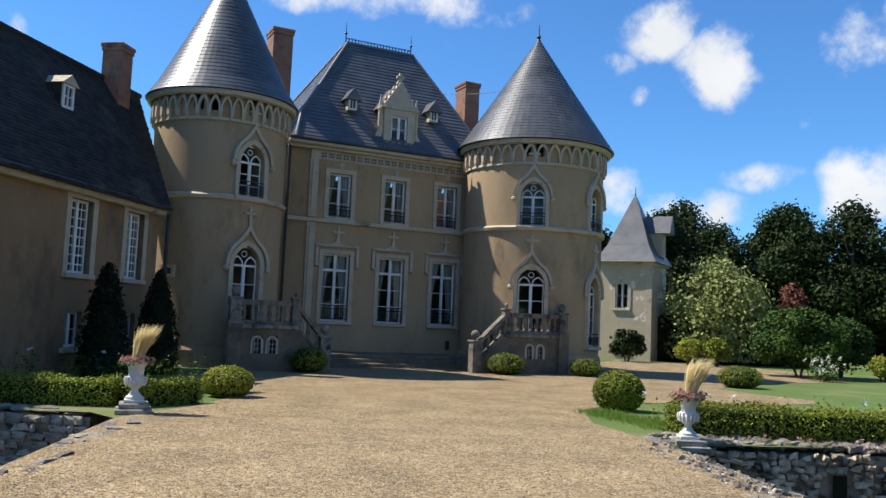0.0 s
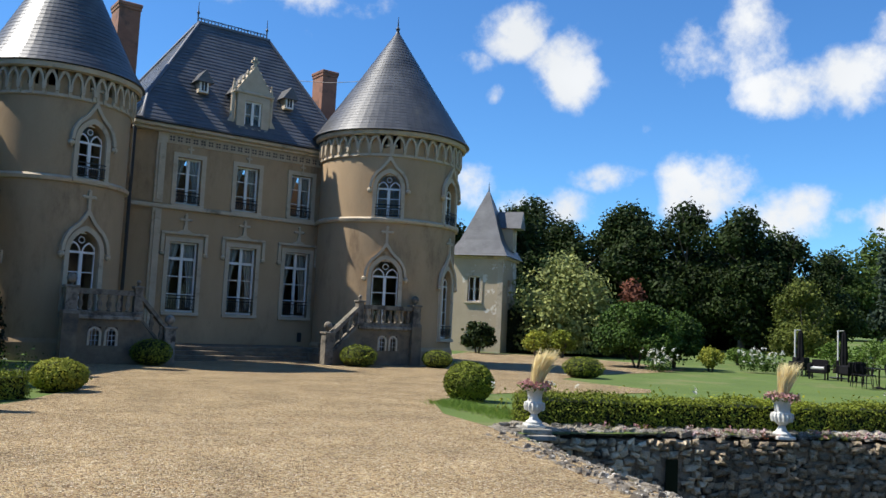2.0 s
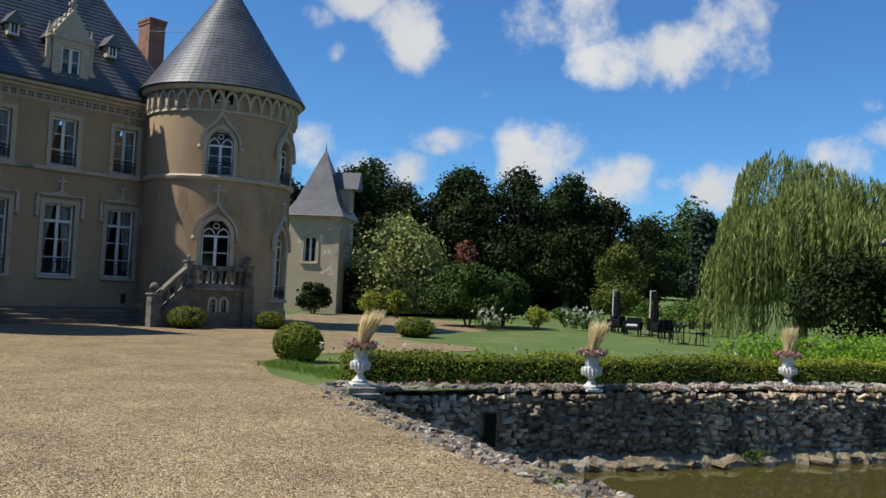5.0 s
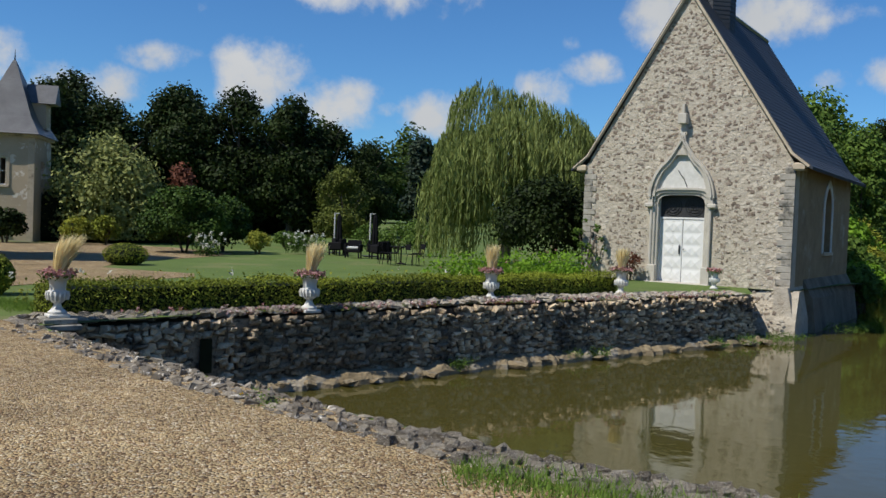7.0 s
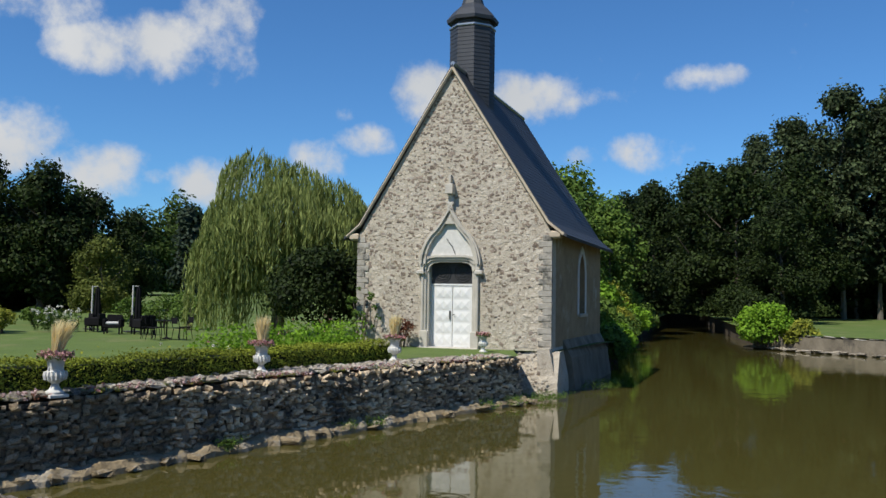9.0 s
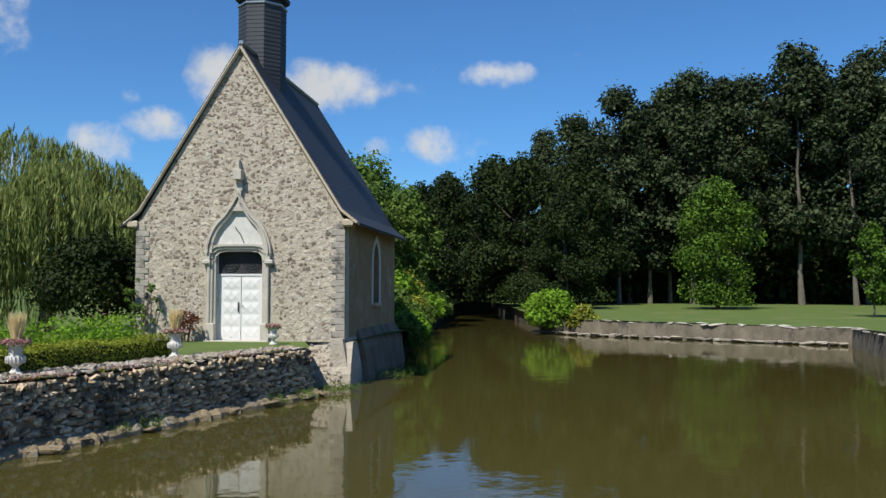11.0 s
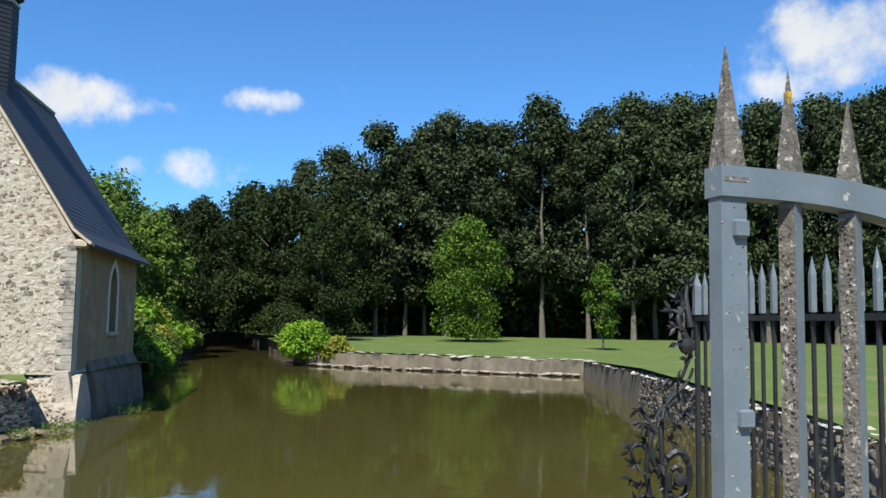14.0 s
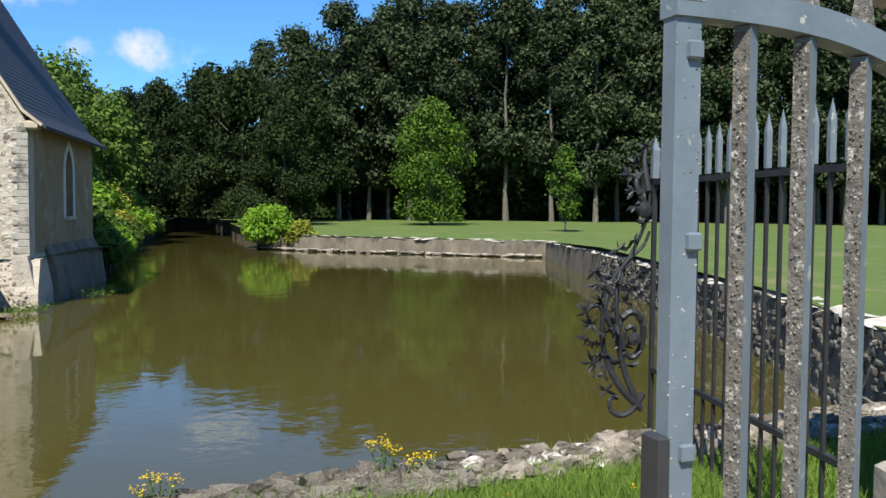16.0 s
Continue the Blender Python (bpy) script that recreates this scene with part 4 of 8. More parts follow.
def spandrels(s, place, w, h, tall, thick):
    """Fills the corners of a square-headed hole above a pointed arch."""
    line = arch(w / 2, h - tall, tall, 9)
    top = [(x, h) for x, _ in line]
    n = len(line)
    pts = [place(x, d, z) for d in (0.0, thick) for part_ in (line, top) for x, z in part_]
    f = []
    for i in range(n - 1):
        f += [(i, i + 1, n + i + 1, n + i), (2 * n + n + i, 2 * n + n + i + 1, 2 * n + i + 1, 2 * n + i), (2 * n + i, 2 * n + i + 1, i + 1, i)]
    s.add(pts, f)


def courses_up(prof, step, out=0.011):
    """Turns a smooth roof profile into overlapping courses."""
    done = []
    for (r0, z0), (r1, z1) in zip(prof, prof[1:]):
        n = max(1, int(math.hypot(r1 - r0, z1 - z0) / step))
        for k in range(n):
            a, b = k / n, (k + 1) / n
            done += [(r0 + (r1 - r0) * a + out, z0 + (z1 - z0) * a), (r0 + (r1 - r0) * b, z0 + (z1 - z0) * b)]
    return done


def round_tower(at, R, label, windows, vents, eave=9.15, tip=13.9, over=0.42):
    """windows: (angle, sill height, w, h, arch rise, rows, door)."""
    t = thing("round_tower", at, label, "tower", "corner towers")
    rad = lambda a: radians(a)
    place = lambda u, d, z: ((R - d) * math.cos(u / R), (R - d) * math.sin(u / R), z)
    holes = []
    for a, z, w, h, tall, *_ in windows:
        u = R * rad(a)
        holes.append((u - w / 2, u + w / 2, z, z + h))
    for a, z in vents:
        u = R * rad(a)
        holes += [(u - 0.42, u - 0.1, z, z + 0.62), (u + 0.1, u + 0.42, z, z + 0.62)]
    us = [2 * math.pi * R * i / 72 for i in range(73)]
    s = wall_sheet(us, [-0.3, 3.0, 6.0, eave - 0.2], holes, place, 0.5)
    for a, z, w, h, tall, *_ in windows:
        u0 = R * rad(a)
        sp = Shape()
        spandrels(sp, lambda x, d, q, u0=u0, z=z: place(u0 + x, d, z + q), w, h, tall, 0.5)
        part("spandrel", sp, M_RENDER, t)
    part("wall", s, M_RENDER, t, "ochre rendered round wall", smooth=True)
    part("base_course", Shape().lathe([(R, -0.3), (R + 0.1, -0.3), (R + 0.08, 0.55), (R - 0.01, 0.7)], 72, closed=False), M_RENDER, t)
    part("string_course", Shape().lathe([(R - 0.05, 5.42), (R + 0.1, 5.46), (R + 0.13, 5.56), (R + 0.02, 5.64), (R - 0.05, 5.64)], 72, closed=False), M_STONE, t)
    # corbel table: pointed arches on brackets under the eave
    c = Shape()
    n = 40
    zc = eave - 0.95
    for k in range(n):
        a = 2 * math.pi * k / n
        m = Matrix.Rotation(a + math.pi / 2, 4, "Z") @ pose(0, -R, zc)
        half = math.pi * R / n * 1.04
        c.strip(arch(half * 0.72, 0.18, 0.36, 4), arch(half * 1.02, 0.18, 0.52, 4), -0.14, 0.0, m)
        mm = Matrix.Rotation(a + math.pi / 2 + math.pi / n, 4, "Z") @ pose(0, -R, zc)
        c.prism([(-0.07, 0.2), (0.07, 0.2), (0.045, -0.02), (-0.045, -0.02)], -0.15, 0.0, mm)
        c.box(-0.05, 0.05, -0.1, 0.0, -0.16, -0.02, mm)
    c.lathe([(R + 0.18, zc + 0.62), (R + 0.28, zc + 0.66), (R + 0.3, zc + 0.8), (R + 0.22, zc + 0.84), (R - 0.1, zc + 0.84)], 72, closed=False)
    c.lathe([(R + 0.02, zc - 0.2), (R + 0.07, zc - 0.17), (R + 0.05, zc - 0.08), (R - 0.02, zc - 0.06)], 72, closed=False)
    part("corbel_table", c, M_STONE, t, "pale carved stone corbel arcade")
    e = R + over
    prof = [(e, eave - 0.12), (e - 0.36, eave + 0.42), (e * 0.5 - 0.08, eave + (tip - eave) * 0.52), (0.09, tip)]
    roof = Shape().lathe([(R - 0.3, eave - 0.12)] + courses_up(prof, 0.16), 64)
    part("roof", roof, M_SLATE_STUFF, t, "conical grey slate roof", smooth=False)
    fin = Shape().lathe([(0.13, tip - 0.3), (0.1, tip), (0.05, tip + 0.12), (0.1, tip + 0.2), (0.03, tip + 0.3), (0.012, tip + 0.75)], 10)
    part("finial", fin, M_LEAD, t, "dark metal spike finial")
    part("floor", Shape().lathe([(R - 0.45, 5.3), (R - 0.45, 5.4)], 32), M_DARK, t)
    for a, z, w, h, tall, rows, door in windows:
        m = Matrix.Rotation(rad(a) + math.pi / 2, 4, "Z") @ pose(0, -R - 0.01, z)
        casement(t, m, w, h, rows, tall, 0, 0.0 if door else 0.5, False, 1, depth=0.2, sill=not door)
        hood(t, m @ pose(0, 0.03, 0), w, h, True, tall)
    return t


TOWER_L = HOUSE @ pose(-3.85, -1.65, 0)
TOWER_R = HOUSE @ pose(9.25, -1.65, 0)
tower_l = round_tower(TOWER_L, 2.25, "ochre round tower with a conical slate roof beside the wing", [(286.5, 5.62, 0.9, 1.75, 0.6, 3, False), (287, 1.5, 1.0, 2.5, 0.65, 3, True)], [(245, 8.35), (291, 8.35)], over=0.37)
round_tower(TOWER_R, 2.87, "ochre round tower with a conical slate roof beside the garden", [(237, 5.62, 0.95, 1.75, 0.6, 3, False), (237.5, 1.5, 1.05, 2.5, 0.65, 3, True), (298, 5.62, 0.95, 1.75, 0.6, 3, False), (299, 1.05, 0.95, 2.75, 0.65, 4, False)], [(236, 8.35)])

for ang_, z_, w_, h_ in ((219, 2.95, 0.42, 0.2), (224, 0.45, 0.42, 0.36)):
    m_ = Matrix.Rotation(radians(ang_) + math.pi / 2, 4, "Z") @ pose(0, -2.25, z_)
    fr_ = part("vent_frame", Shape().strip([(-w_ / 2, 0), (w_ / 2, 0), (w_ / 2, h_), (-w_ / 2, h_), (-w_ / 2, 0)], [(-w_ / 2 - 0.12, -0.1), (w_ / 2 + 0.12, -0.1), (w_ / 2 + 0.12, h_ + 0.1), (-w_ / 2 - 0.12, h_ + 0.1), (-w_ / 2 - 0.12, -0.1)], -0.04, 0.06), M_STONE, tower_l, "stone vent frame", m_)
    # dark plate on the wall face stands for shade in the vent opening
    part("vent_recess", Shape().box(-w_ / 2, w_ / 2, -0.012, 0.02, 0, h_), M_LEAD, fr_)


def main_house():
    t = thing("manor_house", HOUSE, "ochre rendered manor front with tall white windows and steep slate roof", "house")
    L = 7.3
    xs = [1.25, 3.62, 6.0]
    holes = []
    for x in xs:
        holes += [(x - 0.47, x + 0.47, 5.68, 7.45), (x - 0.56, x + 0.56, 1.62, 4.25)]
    place = lambda u, d, z: (u, d, z)
    part("wall", wall_sheet([0, L], [-0.3, 8.3], holes, place, 0.5), M_RENDER, t, "ochre rendered front wall")
    # canted returns and the body behind
    b = Shape()
    b.prism([(-1.9, -0.3), (0, -0.3), (0, 8.3), (-1.9, 8.3)], 0.0, 0.3, Matrix.Rotation(radians(-22), 4, "Z") @ pose(-0.0, 0, 0))
    part("side_wall", b, M_RENDER, t)
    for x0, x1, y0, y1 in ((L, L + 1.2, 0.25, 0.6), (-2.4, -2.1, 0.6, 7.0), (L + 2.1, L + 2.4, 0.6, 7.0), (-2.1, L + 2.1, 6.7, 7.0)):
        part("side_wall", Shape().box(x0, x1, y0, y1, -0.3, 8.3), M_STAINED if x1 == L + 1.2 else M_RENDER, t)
    part("floor_slab", Shape().box(-2.0, L + 2.0, 0.55, 6.6, 5.2, 5.4), M_DARK, t)
    for x in (0.12, L - 0.12):
        p = Shape()
        for z0, z1 in ((0.5, 5.42), (5.64, 7.95)):
            p.box(x - 0.17, x + 0.17, -0.09, 0.0, z0, z1)
            p.box(x - 0.09, x + 0.09, -0.15, -0.09, z0 + 0.1, z1 - 0.1)
        part("pilaster", p, M_STONE, t)
    part("string_course", Shape().box(-0.95, L + 0.4, -0.12, 0.0, 5.44, 5.6, bev=0.03), M_STONE, t)
    # frieze of pierced squares under the cornice
    q = Shape().box(-0.02, L + 0.02, -0.04, 0.0, 7.92, 8.3)
    for k in range(22):
        x = 0.5 + k * (L - 1.0) / 21
        q.strip([(x - 0.1, 8.0), (x + 0.1, 8.0), (x + 0.1, 8.22), (x - 0.1, 8.22), (x - 0.1, 8.0)], [(x - 0.13, 7.97), (x + 0.13, 7.97), (x + 0.13, 8.25), (x - 0.13, 8.25), (x - 0.13, 7.97)], -0.075, -0.04)
        q.box(x - 0.1, x + 0.1, -0.065, -0.04, 8.1, 8.12)
        q.box(x - 0.01, x + 0.01, -0.065, -0.04, 8.0, 8.22)
    part("frieze", q, M_STONE, t, "stone frieze of pierced squares")
    # flat dark discs paint the shade of the frieze holes
    dots = Shape()
    for k in range(22):
        x = 0.5 + k * (L - 1.0) / 21
        for dx in (-0.052, 0.052):
            for dz in (-0.055, 0.055):
                dots.lathe([(0.042, 0), (0.042, 0.004)], 6, pose(x + dx, -0.042, 8.11 + dz, 90))
    tagged(part("piercing", dots, M_LEAD, t), kind="stuff")
    part("cornice", Shape().box(-1.0, L + 0.45, -0.34, 0.1, 8.42, 8.58, bev=0.04).box(-0.95, L + 0.4, -0.2, 0.1, 8.3, 8.42, bev=0.03), M_STONE, t)
    part("gutter", Shape().box(-1.05, L + 0.5, -0.42, -0.3, 8.56, 8.66, bev=0.02), M_LEAD, t, "dark lead gutter")
    # roof: steep hip with a flared foot, in courses
    r = Shape()
    base = [(-0.8, -0.42), (L + 0.6, -0.42), (L + 0.6, 7.3), (-0.8, 7.3)]
    mid = [(-0.4, 0.42), (L + 0.2, 0.42), (L + 0.2, 6.4), (-0.4, 6.4)]
    top = [(2.24, 2.9), (5.4, 2.9), (5.4, 3.4), (2.24, 3.4)]
    rings = []
    for lo_, hi_, z0, z1, n in ((base, mid, 8.6, 9.75, 7), (mid, top, 9.75, 13.75, 24)):
        for k in range(n):
            for e, push in ((k / n, 0.02), ((k + 1) / n, 0.0)):
                ring = []
                for (x0, y0), (x1, y1) in zip(lo_, hi_):
                    x, y = x0 + (x1 - x0) * e, y0 + (y1 - y0) * e
                    ring.append((x + math.copysign(push, x - L / 2), y + math.copysign(push, y - 3.2), z0 + (z1 - z0) * e))
                rings.append(ring)
    for ring in rings:
        r.v += ring
    for k in range(len(rings) - 1):
        for i in range(4):
            j = (i + 1) % 4
            r.f.append((4 * k + i, 4 * k + j, 4 * k + 4 + j, 4 * k + 4 + i))
    r.f += [(3, 2, 1, 0), tuple(4 * (len(rings) - 1) + i for i in range(4))]
    part("roof", r, M_SLATE_STUFF, t, "steep grey slate hipped roof")
    hips = Shape()
    for (x0, y0), (x1, y1), (x2, y2) in zip(base, mid, top):
        hips.tube([(x0, y0, 8.62), (x1, y1, 9.78), (x2, y2, 13.78)], 0.07, 6)
    hips.box(2.19, 5.45, 2.85, 3.45, 13.74, 13.84)
    part("flashing", hips, M_SLATE, t, "dark slate hip and ridge capping")
    c = Shape()
    for k in range(22):
        x = 2.24 + 3.15 * k / 21
        c.box(x - 0.012, x + 0.012, 3.1, 3.125, 13.8, 14.1)
        c.tube([(x + 0.07 * math.cos(a) + 0.075, 3.11, 13.98 + 0.07 * math.sin(a)) for a in np.linspace(0, 2 * math.pi, 7)], 0.01, 4) if k < 21 else None
    for z in (13.88, 14.06):
        c.box(2.24, 5.39, 3.1, 3.125, z, z + 0.02)
    for x in (2.24, 5.39):
        c.lathe([(0.03, 13.8), (0.03, 14.2), (0.07, 14.28), (0.02, 14.36), (0.01, 14.75)], 8, pose(x, 3.11, 0))
    part("ridge_cresting", c, M_LEAD, t, "dark iron ridge cresting with spikes")
    for x, top_ in zip(xs, (0, 0, 0)):
        casement(t, pose(x, -0.01, 5.68), 0.94, 1.77, 3, 0, 0, 0.45, True, 1)
        part("surround", Shape().box(x - 0.64, x - 0.47, -0.05, 0.06, 5.68, 7.62).box(x + 0.47, x + 0.64, -0.05, 0.06, 5.68, 7.62).box(x - 0.47, x + 0.47, -0.05, 0.06, 7.45, 7.62).box(x - 0.035, x + 0.035, -0.06, 0.0, 7.62, 7.95).box(x - 0.12, x + 0.12, -0.06, 0.0, 7.76, 7.83), M_STONE, t)
        casement(t, pose(x, -0.01, 1.62), 1.12, 2.63, 3, 0, 2.0, 0.62, True, 1)
        hood(t, pose(x, 0.0, 1.62), 1.12, 2.63)
    # stone dormer in the middle of the roof
    d = Shape()
    x = 3.62
    d.box(x - 0.68, x - 0.36, -0.1, 0.25, 8.6, 10.35)
    d.box(x + 0.36, x + 0.68, -0.1, 0.25, 8.6, 10.35)
    d.box(x - 0.36, x + 0.36, -0.1, 0.25, 10.1, 10.35)
    d.box(x - 0.36, x + 0.36, -0.1, 0.25, 8.6, 9.05)
    for k in range(5):
        d.box(x - 0.55 + 0.275 * k - 0.05, x - 0.55 + 0.275 * k + 0.05, -0.17, -0.1, 8.62, 9.0, bev=0.015)
    d.box(x - 0.85, x + 0.85, -0.16, 0.3, 10.35, 10.47, bev=0.03)
    d.prism([(x - 0.75, 10.47), (x + 0.75, 10.47), (x, 11.6)], -0.1, 0.25)
    for k in range(5):
        for sx in (-1, 1):
            q_ = k / 4.6
            d.lathe([(0.02, 0), (0.09, 0.05), (0.06, 0.14), (0.02, 0.2)], 6, pose(x + sx * (0.76 * (1 - q_)), 0.05, 10.5 + 1.05 * q_))
    d.box(x - 0.06, x + 0.06, -0.02, 0.1, 11.52, 11.95)
    d.box(x - 0.16, x + 0.16, -0.02, 0.1, 11.72, 11.82)
    for sx in (-1, 1):
        d.lathe([(0.1, 8.6), (0.1, 10.25), (0.13, 10.35), (0.1, 10.45), (0.02, 10.95)], 8, pose(x + sx * 0.8, 0.08, 0))
        d.prism([(x + sx * 0.84, 9.5), (x + sx * 1.02, 9.2), (x + sx * 1.02, 8.6), (x + sx * 0.84, 8.6)][:: sx], 0.0, 0.2)
    d.box(x - 0.62, x + 0.62, 0.25, 1.5, 8.7, 10.35)
    dm = part("dormer", d, M_STONE, t, "carved pale stone dormer with a crocketed gable")
    rr = Shape().prism([(x - 0.85, 10.4), (x + 0.85, 10.4), (x, 11.5)], 0.26, 2.6)
    part("dormer_roof", rr, M_SLATE_STUFF, dm)
    casement(t, pose(x, -0.1, 9.05), 0.72, 1.05, 2, 0, 0, 0, True, 1, depth=0.08, sill=False)
    # small dormers with white frames
    for x, y, z in ((1.76, 0.85, 10.2), (5.45, 0.85, 10.25)):
        e = Shape()
        e.box(x - 0.2, x + 0.2, y - 0.35, y + 0.6, z, z + 0.5)
        e2 = part("small_dormer", e, M_STONE, t)
        part("dormer_roof", Shape().prism([(x - 0.36, z + 0.42), (x, z + 0.42), (x + 0.36, z + 0.42), (x, z + 0.92)], y - 0.5, y + 0.9), M_SLATE_STUFF, e2)
        part("frame", Shape().strip([(x - 0.11, z + 0.08), (x + 0.11, z + 0.08), (x + 0.11, z + 0.42), (x - 0.11, z + 0.42), (x - 0.11, z + 0.08)], [(x - 0.17, z + 0.02), (x + 0.17, z + 0.02), (x + 0.17, z + 0.48), (x - 0.17, z + 0.48), (x - 0.17, z + 0.02)], y - 0.39, y - 0.35).box(x - 0.015, x + 0.015, y - 0.38, y - 0.35, z + 0.08, z + 0.42), M_WHITE, e2)
        part("pane", Shape().box(x - 0.11, x + 0.11, y - 0.357, y - 0.352, z + 0.08, z + 0.42), M_LEAD, e2)
    for x, y in ((-0.92, -0.12), (7.95, -0.05)):
        part("downpipe", Shape().tube([(x, y, 8.4), (x, y, -0.2)], 0.065, 8), M_LEAD, t, "dark metal downpipe")
    # vents in the foot of the wall
    for x in (0.95, 6.3):
        part("wall_vent", Shape().box(x - 0.09, x + 0.09, -0.03, -0.004, 0.62, 1.0, bev=0.01), M_LEAD, t)
    return t


main_house()


def chimney(at, w, d, h, label, mat=None):
    """A brick stack in courses with a projecting cap."""
    t = thing("chimney", at, label, "chimney")
    s = Shape().box(-w / 2, w / 2, -d / 2, d / 2, 0, h)
    part("shaft", s, mat or M_BRICK, t)
    part("cap", Shape().box(-w / 2 - 0.03, w / 2 + 0.03, -d / 2 - 0.03, d / 2 + 0.03, h, h + 0.1).box(-w / 2 - 0.055, w / 2 + 0.055, -d / 2 - 0.055, d / 2 + 0.055, h + 0.1, h + 0.26, bev=0.03), mat or M_BRICK, t, "stepped brick cap")
    return t


chimney(HOUSE @ pose(7.95, 2.2, 8.0), 0.72, 0.95, 4.45, "red brick chimney stack behind the corner tower")
chimney(HOUSE @ pose(-1.1, 1.6, 8.0), 0.8, 1.0, 5.0, "red brick chimney stack between tower and roof")


wire = Shape().tube([(6.4, 1.73, 11.92), (7.1, 0.1, 11.66), (7.8, -1.5, 11.55)], 0.014, 5)
wire_run = thing("roof_cable", HOUSE, "thin dark cable from the main roof to the tower", "cable")
part("strand", wire, M_LEAD, wire_run)


def balustrade(parent, a, b, za, zb, label="weathered stone balustrade"):
    """Rail, plinth and turned balusters between two points; may slope."""
    a, b = Vector((*a, za)), Vector((*b, zb))
    d = b - a
    ln = math.hypot(d.x, d.y)
    m = pose(a.x, a.y, 0, 0, 0, math.degrees(math.atan2(d.y, d.x)))
    s = Shape()
    for z0, z1, w in ((0.0, 0.12, 0.13), (0.62, 0.78, 0.15)):
        pts = [(x, y, z) for x, zz in ((0, a.z), (ln, b.z)) for y, z in ((-w, zz + z0), (w, zz + z0), (w, zz + z1), (-w, zz + z1))]
        s.add(pts, [(3, 2, 1, 0), (4, 5, 6, 7), (0, 1, 5, 4), (1, 2, 6, 5), (2, 3, 7, 6), (3, 0, 4, 7)], m)
    rail_ = part("rail", s, M_BALUSTER, parent, label)
    n = max(2, int(ln / 0.24))
    prof = [(0.05, 0.12), (0.075, 0.15), (0.045, 0.2), (0.085, 0.3), (0.075, 0.38), (0.04, 0.5), (0.07, 0.56), (0.06, 0.62)]
    me = Shape().lathe(prof, 8).mesh("baluster", M_BALUSTER, True)
    for k in range(n):
        t = (k + 0.5) / n
        p = m @ Vector((ln * t, 0, a.z + (b.z - a.z) * t))
        ob = new("baluster", me)
        ob.parent = parent
        ob.matrix_local = Matrix.Translation(p)


def ball_post(parent, x, y, z0, h, ball=0.15, w=0.17):
    s = Shape().box(x - w, x + w, y - w, y + w, z0, z0 + h).box(x - w - 0.04, x + w + 0.04, y - w - 0.04, y + w + 0.04, z0 + h, z0 + h + 0.08, bev=0.02).box(x - w - 0.04, x + w + 0.04, y - w - 0.04, y + w + 0.04, z0, z0 + 0.14, bev=0.02)
    p = part("post", s, M_BALUSTER, parent)
    part("ball", Shape().lathe([(0.05, 0), (0.06, 0.05)] + [(ball * math.sin(a), 0.05 + ball - ball * math.cos(a)) for a in np.linspace(0.35, math.pi, 9)], 12, pose(x, y, z0 + h + 0.08)), M_BALUSTER, p, smooth=True)


